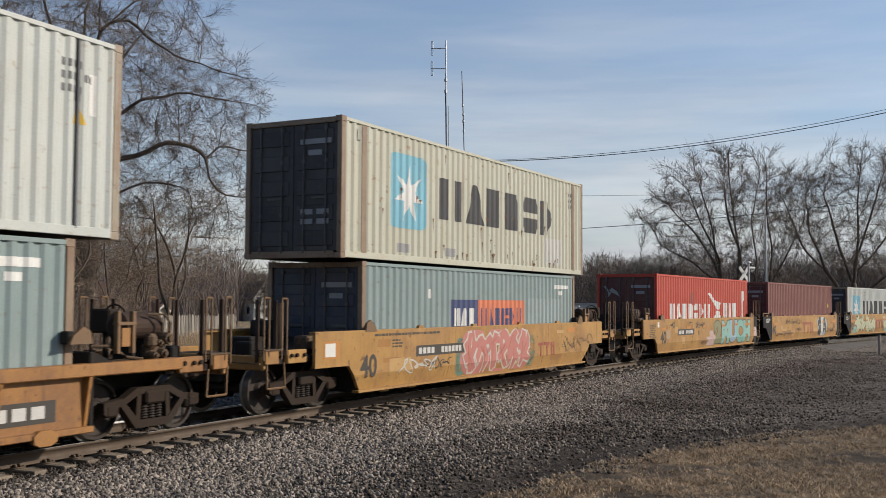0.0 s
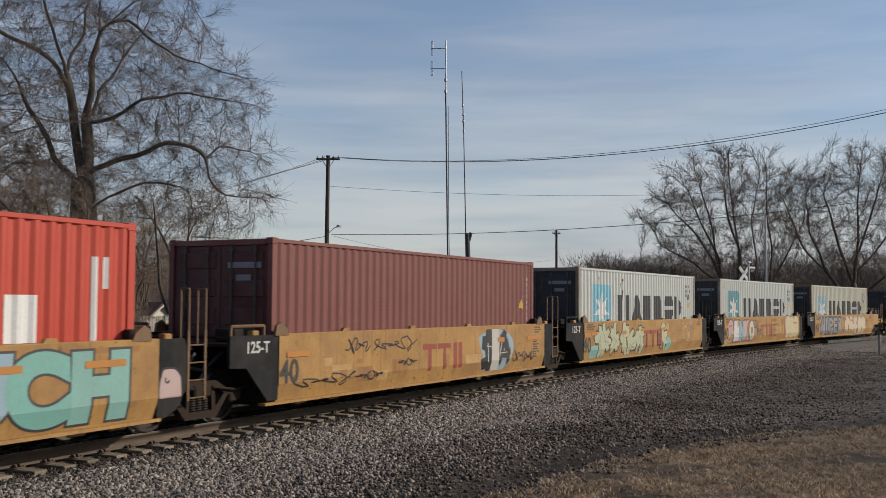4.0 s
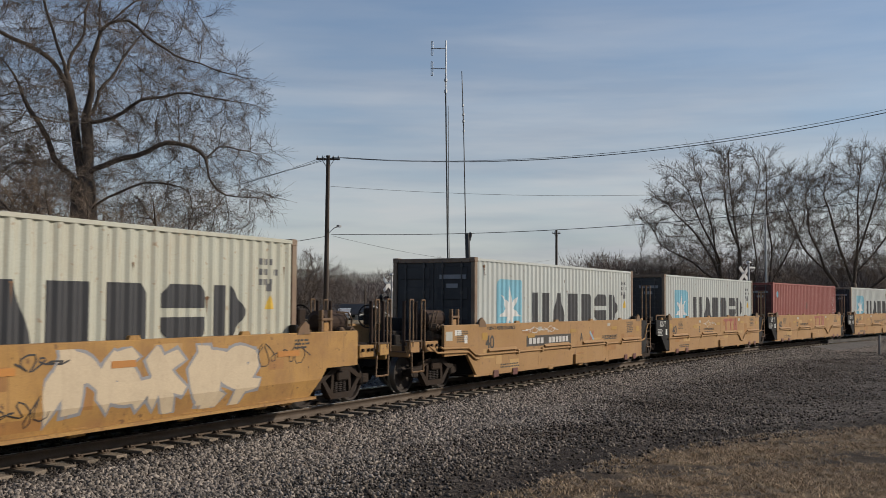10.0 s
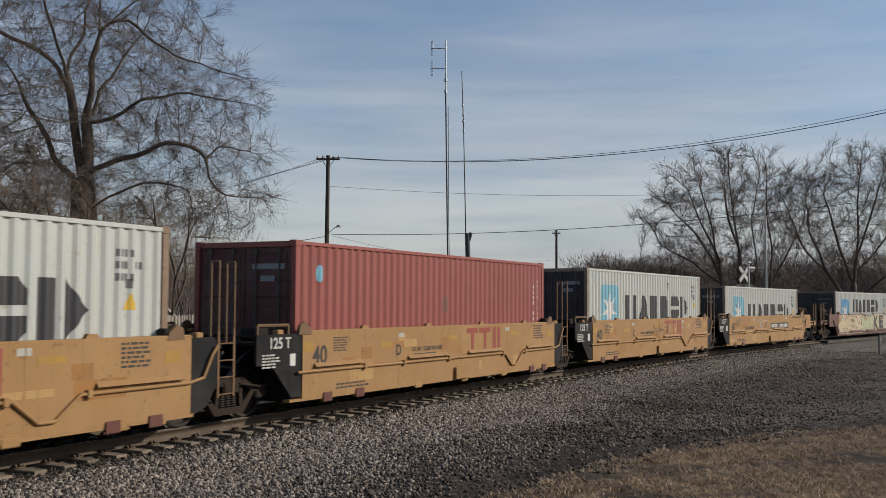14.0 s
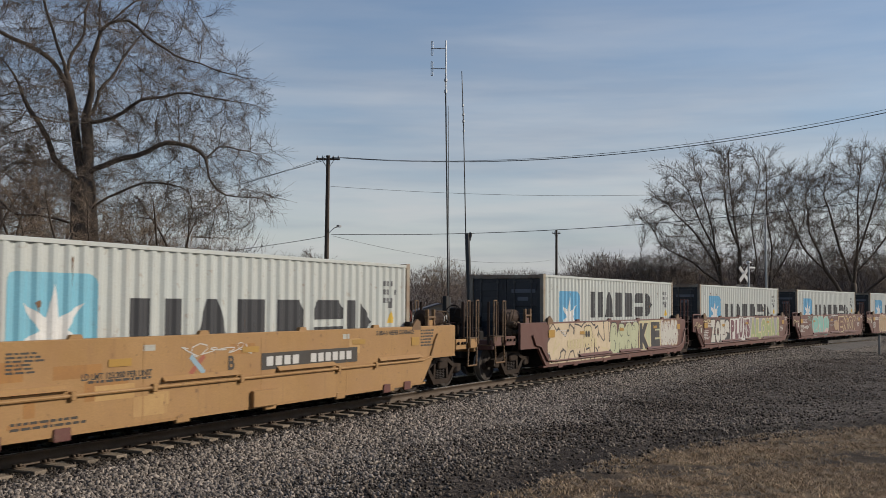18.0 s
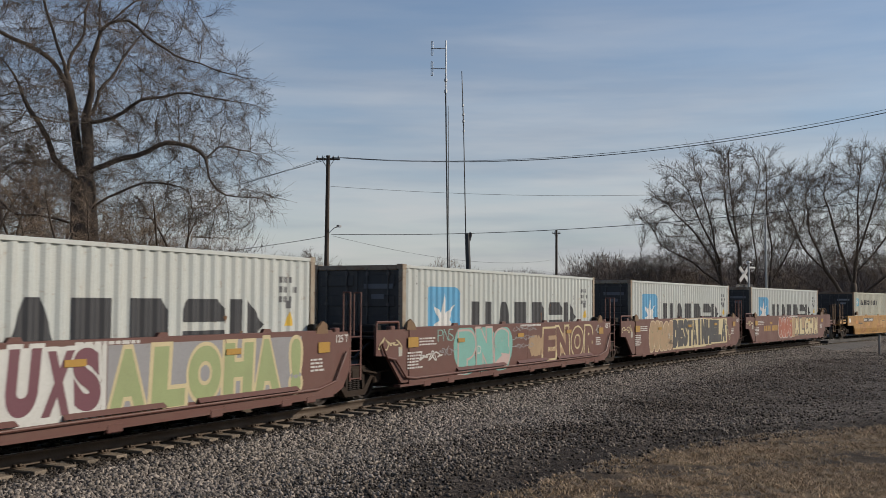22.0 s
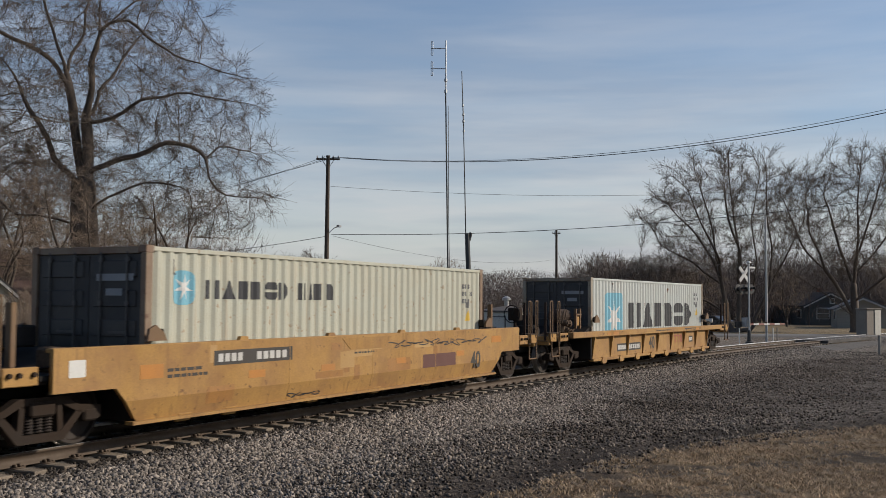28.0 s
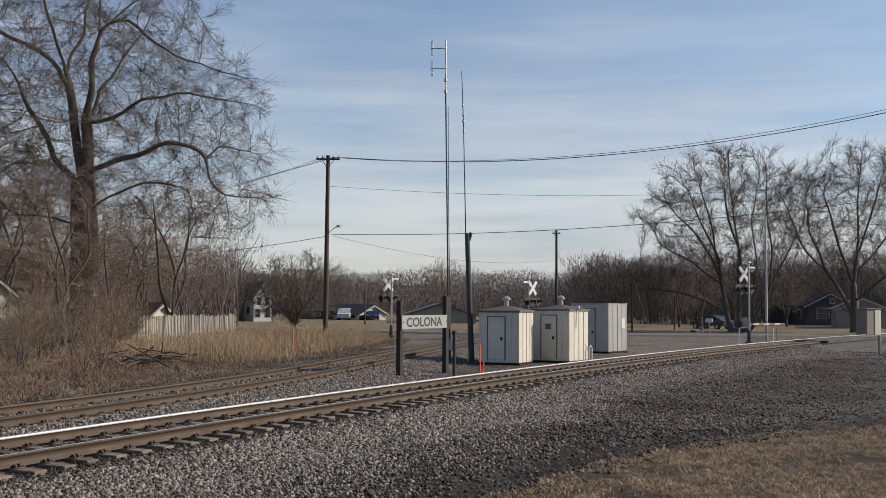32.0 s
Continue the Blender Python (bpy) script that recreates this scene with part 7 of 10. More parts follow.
    mk = {"panel": (-5.46, -4.96, 1.67, 2.22), "rise": 0.5, "door_mark": "pale", "more": [("dark_bar", bars(-4.70, -2.36, 1.77, 2.08, WORD6) + bars(-2.03, -0.82, 1.77, 2.08, ((0, .2), (.28, .34), (.42, .68), (.76, 1))), M_LETTER, "one of a row of charcoal bars")]}
    place(container("shipping_container", "weathered cream standard forty-foot container with small blue panel", 12.192, H86, M_CREAM, M_POST_R, M_DOOR_SHADE, marks=mk), 287.35 + 6.096, FLOOR)

    c = well_car("well_car", "ochre single well car with ribbed sides, last of the train", "ribbed", "brake", "coupler", M_GOLD)
    number_plate(c, -4.01, -3.12, 0.48, 0.74, -1.30, ((0.1, 0.95, 4),))
    number_plate(c, -2.98, -1.73, 0.48, 0.74, -1.30, ((0.08, 0.95, 6),))
    lettering("40", 0.42, M_BLACKTXT, c, pose(-0.85, -1.304, 0.48), label="black stencilled 40")
    red_bars(c, TT_LOGO(2.0, 0.60, 0.52), -1.30)
    number_plate(c, 3.88, 4.37, 0.58, 0.82, -1.30, ((0.1, 0.9, 3),))
    flat_rects(c, [(-5.2, -4.9, 1.06, 1.14), (-4.7, -4.2, 1.06, 1.16), (4.4, 4.8, 1.06, 1.14)], M_FADE_O, -1.44, "reflector_patch")
    small_print(c, -0.4, 1.10, 1, 2.0, -1.44, seed=310)
    scrawl(c, 3.0, 5.0, 1.05, 1.19, "black", 31, -1.435, 0.014, n=8)
    place(c, 307.38 + 6.096)
    place(grey_box(G40 + " on the last car", H86, z_word=(0.90, 1.78), word=(-2.60, 4.54), panel=(-4.80, -3.24)), 307.38 + 6.096, FLOOR)
    for ob, _, _ in UNITS:
        if "smooth sides" in ob.get("label", "") or "old yellow" in ob.get("label", "") or "dirty yellow" in ob.get("label", ""):
            crease(ob)


M_SIGNPALE = paint("pale_data_plate", (0.50, 0.50, 0.44), 0.2, 0.3)
M_PATCH3B = paint("dull_brown_patch", (0.24, 0.095, 0.07), 0.3, 0.4)
# Navy doors, deepened in colour for an end turned from the sun.
M_DOOR_SHADE_NAVY = paint("door_dark_navy", (0.022, 0.035, 0.065), 0.2, 0.3)
M_PATCH = paint("pale_teal_patch", (0.30, 0.38, 0.385), 0.2, 0.2)
M_PATCH3 = paint("mid_grey_patch", (0.34, 0.35, 0.36), 0.2, 0.2)
M_PATCH2 = paint("pale_grey_patch", (0.60, 0.60, 0.56), 0.1, 0.2)
M_GREENBLUE = paint("green_blue_panel", (0.12, 0.36, 0.40), 0.2, 0.3, streak=(0.3, 0.3, 0.26))
M_PALEBLUE = paint("washed_blue_panel", (0.27, 0.47, 0.53), 0.3, 0.5, streak=(0.5, 0.5, 0.46), grime=(0.45, 0.47, 0.45))
M_BRIGHTBLUE = paint("bright_blue_panel", (0.10, 0.40, 0.66), 0.1, 0.15)
build_train()


# ---------------------------------------------------------------- movement of the train
KNOT_T = np.linspace(0, 32, 13)
KNOT_V = [9.763, 9.763, 9.756, 9.761, 9.79, 9.794, 9.79, 9.841, 9.892, 9.912, 9.908, 9.904, 9.904]
FINE_T = np.linspace(0, 32, 3201)
FINE_V = np.interp(FINE_T, KNOT_T, KNOT_V)
GONE = np.r_[0, np.cumsum((FINE_V[1:] + FINE_V[:-1]) / 2 * 0.01)]


def run_at(t):
    return float(np.interp(t, FINE_T, GONE))


def riding(s, z=0.0):
    """Pose of a car whose middle is s metres along the track, borne by its two trucks."""
    a, b = on_track(s - 7.84), on_track(s + 7.84)
    return pose((a[0] + b[0]) / 2, (a[1] + b[1]) / 2, z, 0, 0, math.degrees(math.atan2(b[1] - a[1], b[0] - a[0])))


def motions():
    times = [0.0, 0.1, 0.2, *np.arange(0.5, 31.6, 0.5), 31.8, 31.9, 32.0]
    for ob, s, z in UNITS:
        walk(ob, [(float(t), riding(s - run_at(t), z)) for t in times])
    turns = [k / 15 for k in range(481)]
    for w, dx in SPIN:
        walk(w, [(t, pose(dx, 0, WHEEL_R) @ Matrix.Rotation(-run_at(t) / WHEEL_R, 4, "Y")) for t in turns])

# ---------------------------------------------------------------- bare trees
M_BARK = mat("grey_brown_bark", (0.165, 0.130, 0.102), (0.085, 0.068, 0.055), rough=0.95, scale=2.0, fine=14, amount=0.9, bump=0.8, bump_scale=9, stretch=(1, 1, 0.25))
M_TWIG = mat("bare_twigs", (0.165, 0.128, 0.100), (0.105, 0.082, 0.066), rough=0.95, scale=0.6, fine=8, amount=0.7, bump=0, island=0.25)
M_BRUSHWOOD = mat("brown_brushwood", (0.29, 0.215, 0.155), (0.19, 0.14, 0.10), rough=0.95, scale=0.6, fine=8, amount=0.7, bump=0, island=0.25)
M_WOODS = mat("far_bare_woods", (0.19, 0.150, 0.130), (0.135, 0.107, 0.094), rough=1.0, scale=0.1, fine=2, amount=0.8, bump=0, island=0.3)


def polar(bearing, dist):
    """Place by its bearing from the x axis, in degrees, and its distance."""
    return dist * math.cos(radians(bearing)), dist * math.sin(radians(bearing))


def tubes(P, R, sides):
    """Tapered tubes round many lines at once: P is (lines, points, 3), R is (lines, points)."""
    N, K, _ = P.shape
    T = np.gradient(P, axis=1)
    T /= np.linalg.norm(T, axis=2, keepdims=True) + 1e-9
    ref = np.where(np.abs(T[:, :1, 2:3]) > 0.9, np.array([1.0, 0, 0]), np.array([0, 0, 1.0]))
    U = np.cross(T, np.broadcast_to(ref, T.shape))
    U /= np.linalg.norm(U, axis=2, keepdims=True) + 1e-9
    W = np.cross(T, U)
    a = np.arange(sides) * 2 * np.pi / sides
    V = P[:, :, None] + R[:, :, None, None] * (U[:, :, None] * np.cos(a)[None, None, :, None] + W[:, :, None] * np.sin(a)[None, None, :, None])
    i, k, s = np.meshgrid(np.arange(N), np.arange(K - 1), np.arange(sides), indexing="ij")
    base = (i * K + k) * sides
    F = np.stack([base + s, base + (s + 1) % sides, base + sides + (s + 1) % sides, base + sides + s], -1).reshape(-1, 4)
    return V.reshape(-1, 3), F


def resample(pts, k):
    P = np.array(pts, float)
    d = np.r_[0, np.cumsum(np.linalg.norm(np.diff(P, axis=0), axis=1))]
    u = np.linspace(0, d[-1], k)
    return np.stack([np.interp(u, d, P[:, i]) for i in range(3)], -1)


def sprout(rng, P, R, per, length, ratio, up, wander, k, lo=0.25, droop=0.0, rmin=0.004):
    """Children along each parent line; returns their points and radii."""
    N, K, _ = P.shape
    M = N * per
    par = np.repeat(np.arange(N), per)
    u = lo + (1 - lo) * rng.random(M) ** 0.85
    f = u * (K - 1)
    i0 = np.minimum(f.astype(int), K - 2)
    w = (f - i0)[:, None]
    start = P[par, i0] * (1 - w) + P[par, i0 + 1] * w
    tang = P[par, i0 + 1] - P[par, i0]
    tang /= np.linalg.norm(tang, axis=1, keepdims=True) + 1e-9
    plen = np.linalg.norm(np.diff(P, axis=1), axis=2).sum(1)[par]
    r0 = np.maximum(np.minimum((R[par, i0] * (1 - w[:, 0]) + R[par, i0 + 1] * w[:, 0]) * ratio, 1.0), rmin)
    side = rng.normal(size=(M, 3))
    side -= (side * tang).sum(1, keepdims=True) * tang
    side /= np.linalg.norm(side, axis=1, keepdims=True) + 1e-9
    ang = rng.uniform(0.35, 0.85, (M, 1))
    d = tang * np.cos(ang) + side * np.sin(ang) + np.array([0, 0, up])
    d /= np.linalg.norm(d, axis=1, keepdims=True)
    L = plen * length * rng.uniform(0.55, 1.25, M) * (1.15 - 0.55 * u)
    out = np.zeros((M, k, 3))
    out[:, 0] = start
    for j in range(1, k):
        d = d + rng.normal(size=(M, 3)) * wander + np.array([0, 0, up * 0.25 - droop * j / k])
        d /= np.linalg.norm(d, axis=1, keepdims=True)
        out[:, j] = out[:, j - 1] + d * (L / (k - 1))[:, None]
    rad = np.maximum(r0[:, None] * np.linspace(1, 0.35, k)[None], rmin * 0.8)
    return out, rad


def tree_meshes(seed, stems, spec, twig_r=0.006, wood=None):
    """Meshes of a trunk, of its limbs and of its crown of twigs, from main stems of (points, r0, r1)."""
    rng = np.random.default_rng(seed)
    K0 = 12
    P0 = np.stack([resample(s[0], K0) for s in stems])
    P0[:, 1:] += rng.normal(size=P0[:, 1:].shape) * 0.04 * np.linalg.norm(P0[:, -1] - P0[:, 0], axis=1)[:, None, None] / 6
    R0 = np.stack([np.linspace(s[1], s[2], K0) for s in stems])
    R0[0, 0] *= 1.25
    limb_v, limb_f, n = [], [], 0
    tr = tubes(P0[:1], R0[:1], 12)
    limbs = [[tubes(P0[k:k + 1], R0[k:k + 1], 8)] for k in range(1, len(stems))]
    parents = (P0, R0)
    crown = []
    for lv, (per, length, ratio, up, wander, k, droop) in enumerate(spec):
        parents = sprout(rng, *parents, per, length, ratio, up, wander, k, lo=0.16, droop=droop, rmin=twig_r)
        crown.append(tubes(*parents, 4 if lv == 0 else (4 if lv == 1 and lv < len(spec) - 1 else 3)))

    def join(chunks, nm, mt):
        vs, fs, n = [], [], 0
        for v, f in chunks:
            vs.append(v)
            fs.append(f + n)
            n += len(v)
        return mesh_np(nm, np.concatenate(vs), np.concatenate(fs), mt, smooth=True)
    return [("trunk", join([tr], "trunk", M_BARK)), *(("limb", join(q, "limb", M_BARK)) for q in limbs), ("crown", join(crown, "crown", wood or M_TWIG))]


def rooted(x, y, sink=0.0):
    return (x, y, float(ground_z(np.array([x]), np.array([y]))[0]) - sink)


# the great tree beyond the side track: u to the right as seen from the tracks, v away, z up
bx, by = polar(43.98, 62.0)
big = [(((0.0, 0, -0.3), (0.0, 0, 4), (-0.1, 0, 6.1), (-0.2, 0, 9.0), (-0.6, 0.2, 11.5), (-0.9, 0.3, 13.8), (-1.2, 0.5, 15.7), (-1.9, 0.6, 17.2), (-2.6, 0.4, 19.4), (-3.0, 0.3, 22.5)), 0.78, 0.14),
       (((0.05, 0, 9.2), (0.0, -0.2, 12.2), (0.0, -0.4, 14.2), (0.2, -0.5, 16.1), (0.4, -0.6, 17.8), (0.6, -0.4, 19.8), (0.9, -0.2, 23.0)), 0.50, 0.12),
       (((-1.1, 0.4, 15.4), (-0.8, 0.9, 16.7), (-0.3, 1.2, 18.4), (0.0, 1.6, 19.7), (0.3, 1.7, 22.5)), 0.30, 0.08),
       (((-1.1, 0.4, 14.6), (-1.7, -0.2, 15.9), (-3.0, -0.6, 16.5), (-4.7, -1.0, 17.1), (-7.0, -1.4, 18.0)), 0.27, 0.06),
       (((0.3, -0.5, 17.0), (0.6, -0.8, 17.9), (1.7, -1.2, 18.4), (2.5, -1.5, 17.9), (3.5, -1.8, 16.9), (4.7, -2.0, 16.4), (5.7, -2.0, 15.9), (7.0, -2.2, 15.5), (9.0, -2.2, 15.0)), 0.25, 0.04),
       (((0.1, -0.4, 12.4), (1.4, -0.9, 12.5), (2.6, -1.2, 13.7), (3.8, -1.3, 14.0), (5.7, -1.5, 14.3), (7.7, -1.8, 14.0), (9.4, -2.0, 13.8)), 0.16, 0.03),
       (((-0.1, -0.2, 9.4), (0.8, -0.7, 10.1), (2.6, -1.2, 10.3), (3.4, -1.4, 10.9), (4.4, -1.6, 11.5), (5.8, -1.9, 11.2), (6.5, -2.0, 10.6), (6.6, -2.1, 9.3)), 0.28, 0.08),
       (((6.5, -2.0, 10.6), (7.3, -2.1, 11.1), (8.1, -2.2, 11.4), (9.1, -2.3, 10.8), (10.3, -2.2, 11.2)), 0.09, 0.03),
       (((6.6, -2.1, 9.3), (7.8, -2.2, 8.1), (9.3, -2.2, 8.0), (10.2, -2.2, 8.6)), 0.07, 0.02),
       (((-0.6, 0.2, 9.0), (-1.3, 0.6, 9.9), (-1.8, 0.9, 10.8), (-2.4, 1.0, 11.7), (-3.0, 1.2, 13.3), (-4.4, 1.4, 15.7)), 0.14, 0.04),
       (((0.2, 0.2, 12.9), (0.7, 0.6, 14.5), (1.4, 0.9, 15.6), (2.0, 1.2, 16.8), (2.5, 1.4, 17.8), (3.4, 1.6, 19.6)), 0.17, 0.05),
       (((0.4, -0.4, 17.6), (1.7, -0.4, 19.2), (3.4, 0.0, 20.1), (5.3, 0.2, 20.6)), 0.14, 0.04),
       (((-0.2, 0.3, 6.4), (-1.6, 0.9, 7.0), (-2.7, 1.2, 7.4), (-3.9, 1.4, 7.2)), 0.12, 0.03),
       (((0.1, -0.3, 7.2), (1.4, -0.9, 8.4), (3.3, -1.2, 9.1), (5.2, -1.5, 8.9)), 0.09, 0.03)]
def grow(seed, lines, pull, step, reach, kill, upward=0.0, rounds=90):
    """Branches that grow from the first lines into the space that the points in pull mark; returns nodes and their parents."""
    rng = np.random.default_rng(seed)
    pts, par = [], []
    for q, (P, join) in enumerate(lines):
        for k, p in enumerate(P):
            if k == 0 and q:
                D = np.linalg.norm(np.array(pts) - p, axis=1)
                par.append(int(D.argmin()))
            else:
                par.append(len(pts) - 1)
            pts.append(np.array(p, float))
    N = np.array(pts)
    parents = list(par)
    A = pull.copy()
    d2 = ((A[:, None] - N[None]) ** 2).sum(2)
    near, nd = d2.argmin(1), np.sqrt(d2.min(1))
    for _ in range(rounds):
        live = nd > kill
        A, near, nd = A[live], near[live], nd[live]
        use = nd < reach
        if len(A) < 8 or not use.any():
            break
        ids = np.unique(near[use])
        dirs = np.zeros((len(N), 3))
        np.add.at(dirs, near[use], (A[use] - N[near[use]]) / nd[use][:, None])
        d = dirs[ids]
        d /= np.linalg.norm(d, axis=1, keepdims=True) + 1e-9
        d += rng.normal(0, 0.15, d.shape) + np.array([0, 0, upward])
        d /= np.linalg.norm(d, axis=1, keepdims=True)
        fresh = N[ids] + d * step
        gap = np.sqrt(((fresh[:, None] - N[None]) ** 2).sum(2)).min(1)
        ok = gap > step * 0.35
        if not ok.any():
            break
        fresh, ids = fresh[ok], ids[ok]
        n0 = len(N)
        N = np.concatenate([N, fresh])
        parents += [int(i) for i in ids]
        e2 = np.sqrt(((A[:, None] - fresh[None]) ** 2).sum(2))
        m = e2.min(1)
        better = m < nd
        near = np.where(better, n0 + e2.argmin(1), near)
        nd = np.minimum(nd, m)
    return N, np.array(parents)


def grown_meshes(seed, lines, pull, r0, step=0.55, reach=4.0, kill=0.9, tip=0.012, limbs=9, twigs=((3, 1.7), (3, 0.9)), twig_r=0.006, upward=0.05, power=2.4, droop=0.0, wood=None, straight=False):
    """Meshes of the trunk, the limbs and the crown of a tree that fills the space marked by pull."""
    rng = np.random.default_rng(seed)
    N, par = grow(seed, lines, pull, step, reach, kill, upward)
    n = len(N)
    flow = np.zeros(n)
    kids = [[] for _ in range(n)]
    for i in range(n):
        if par[i] >= 0:
            kids[par[i]].append(i)
    order, stack = [], [0]
    while stack:
        i = stack.pop()
        order.append(i)
        stack.extend(kids[i])
    for i in reversed(order):
        flow[i] = sum(flow[k] for k in kids[i]) if kids[i] else 1.0
    R = flow ** (1 / power)
    R = tip + (R - 1.0) * (r0 - tip) / max(R[0] - 1.0, 1e-6)
    paths, heads = [], [(0, -1)]
    while heads:
        i, p = heads.pop()
        path = [i] if p < 0 else [p, i]
        while kids[i]:
            ks = sorted(kids[i], key=lambda k: -flow[k])
            for k in ks[1:]:
                heads.append((k, i))
            i = ks[0]
            path.append(i)
        paths.append(path)
    S = N.copy()
    Q = N.copy()
    for path in paths:
        idx = np.array(path)
        if len(idx) > 2:
            Q[idx[1:-1]] = 0.5 * S[idx[1:-1]] + 0.25 * (S[idx[:-2]] + S[idx[2:]])
    S = Q
    paths.sort(key=lambda q: -R[q[min(1, len(q) - 1)]])
    trunk = [q for q in paths if q[0] == 0][:1]
    rest = [q for q in paths if q is not trunk[0]]

    def tube_of(path, sides):
        rad = R[np.array(path)].copy()
        if path[0] != 0:
            rad[0] = rad[1] if len(rad) > 1 else rad[0]
        else:
            rad[0] *= 1.3
        rad[-1] = min(rad[-1], tip * 0.6)
        return tubes(S[np.array(path)][None], rad[None], sides)

    def join(chunks, nm, mt):
        vs, fs, m = [], [], 0
        for v, f in chunks:
            vs.append(v)
            fs.append(f + m)
            m += len(v)
        return mesh_np(nm, np.concatenate(vs), np.concatenate(fs), mt, smooth=True)
    out = [("trunk", join([tube_of(trunk[0], 12)], "trunk", M_BARK))]
    out += [("limb", join([tube_of(q, 9)], "limb", M_BARK)) for q in rest[:limbs]]
    crown = [tube_of(q, 6 if R[q[1]] > 0.06 else 4) for q in rest[limbs:]]
    thin = np.array([i for i in range(n) if par[i] >= 0 and R[i] < tip * 4.5])
    P = np.stack([S[par[thin]], S[thin]], 1)
    P2, R2 = P, np.stack([R[par[thin]], R[thin]], 1)
    for lv, (per, length) in enumerate(twigs):
        P2, R2 = sprout(rng, P2, np.minimum(R2, tip), per, length, 0.6, 0.17 if straight else 0.12 - droop, 0.12 if straight else 0.20, 3 if lv == 0 else 2, lo=0.05, droop=droop, rmin=twig_r)
        crown.append(tubes(P2, R2, 3))
    return out + [("crown", join(crown, "crown", wood or M_TWIG))]


def cloud(seed, count, shells):
    """Points that fill rounded bodies of (centre, radii), denser towards the outside."""
    rng = np.random.default_rng(seed)
    out = []
    for (c, r, share) in shells:
        v = rng.normal(size=(int(count * share), 3))
        v /= np.linalg.norm(v, axis=1, keepdims=True)
        v *= rng.random((len(v), 1)) ** (1 / 3.6)
        lump = 1 + 0.13 * np.sin(3.1 * v[:, :1] * 3 + c[0]) * np.cos(2.3 * v[:, 1:2] * 3 + c[1]) + 0.08 * np.sin(9 * v[:, 2:3] + 5 * v[:, :1])
        out.append(np.array(c) + v * np.array(r) * lump)
    P = np.concatenate(out)
    return P[P[:, 2] > 0.8]


def standing(label, meshes, base, turn, scale=1.0):
    root = thing("tree", label, "tree", pose(base[0], base[1], base[2], 0, 0, turn))
    root.scale = (scale, scale, scale)
    for nm, me in meshes:
        part(nm, me, None, root)
    return root


big_lines = [(resample(s[0], max(4, int(np.linalg.norm(np.diff(np.array(s[0], float), axis=0), axis=1).sum() / 0.6))), 0) for s in big]
for k, (P, _) in enumerate(big_lines):
    P[1:-1] += np.random.default_rng(70 + k).normal(0, 0.17, P[1:-1].shape) * (0.3 if k == 0 else 1.0)
big_pull = cloud(5, 3300, (((-0.8, 0, 15.5), (7.9, 8.0, 9.0), 0.58), ((6.0, -1.5, 13.0), (4.0, 3.6, 4.0), 0.20), ((7.2, -1.5, 8.8), (3.6, 3.5, 3.4), 0.10), ((-5.0, 0.5, 12.5), (5.5, 5, 6.0), 0.12)))
big_pull = big_pull[(big_pull[:, 2] > 6.2) & ((np.hypot(big_pull[:, 0], big_pull[:, 1]) > 1.6) | (big_pull[:, 2] > 14))]
standing("huge bare old shade tree with forked trunk and drooping limbs",
         grown_meshes(4, big_lines, big_pull, 0.76, 0.45, 3.2, 0.72, 0.014, 14, ((4, 2.3), (4, 0.9)), 0.0062, 0.03, 1.22, 0.10), rooted(bx, by), -46.0)


def spread_tree(seed, h, w, r, fork, stems, low=0.2, tip=0.014, tw=0.009, count=1500, twigs=((4, 2.0), (4, 0.9)), step=0.55, wood=None):
    """A tree that forks low into steep stems and fills a wide rounded crown."""
    rng = random.Random(seed)
    zf = h * fork
    lines = [(resample(((0, 0, -0.3), (0.06, 0.03, zf * 0.5), (0.0, 0.05, zf), (rng.uniform(-0.5, 0.5), 0.3, zf + h * 0.14)), 8), 0)]
    for k in range(stems):
        a = 2 * math.pi * (k + rng.uniform(-0.3, 0.3)) / stems
        s = w * rng.uniform(0.14, 0.34)
        z0, z1 = zf * rng.uniform(0.45, 1.15), h * rng.uniform(0.62, 0.78)
        ca, sa = math.cos(a), math.sin(a)
        bend = [rng.gauss(0, 0.035 * h) for _ in range(4)]
        P = resample(((0.0, 0.05, z0), (ca * s * 0.22 + bend[0], sa * s * 0.22 + bend[1], z0 + (z1 - z0) * 0.34), (ca * s * 0.62 + bend[2], sa * s * 0.62 + bend[3], z0 + (z1 - z0) * 0.68), (ca * s, sa * s, z1)), 10)
        P[1:] += np.cumsum(np.random.default_rng(seed * 7 + k).normal(0, 0.008 * h, P[1:].shape), axis=0)
        lines.append((P, 0))
    zc = h * (1 + low) / 2
    pull = cloud(seed + 1, count, (((0, 0, zc), (w / 2, w / 2, h * (1 - low) / 2), 0.75), ((0, 0, zc * 0.84), (w * 0.48, w * 0.48, h * (1 - low) * 0.36), 0.25)))
    return grown_meshes(seed, lines, pull, r, step, 4.5 * step / 0.55, 0.95 * step / 0.55, tip, stems + 2, twigs, tw, 0.18, 1.55, 0.0, wood)


TREE_KINDS = {"a": spread_tree(201, 15.4, 17.5, 0.40, 0.13, 8, 0.20, 0.022, 0.013, 800, ((4, 2.3), (3, 0.9)), 0.7),
              "c": spread_tree(203, 10.0, 8.5, 0.20, 0.16, 4, 0.22, 0.012, 0.0065, 900, ((3, 1.9), (3, 0.9)), 0.45, M_BRUSHWOOD),
              "d": spread_tree(204, 10.0, 6.5, 0.15, 0.22, 3, 0.26, 0.011, 0.0065, 700, ((3, 2.0), (3, 0.9)), 0.45, M_BRUSHWOOD),
              "e": spread_tree(205, 6.0, 8.5, 0.17, 0.03, 13, 0.05, 0.012, 0.0085, 1500, ((4, 1.8), (3, 0.9)), 0.38)}


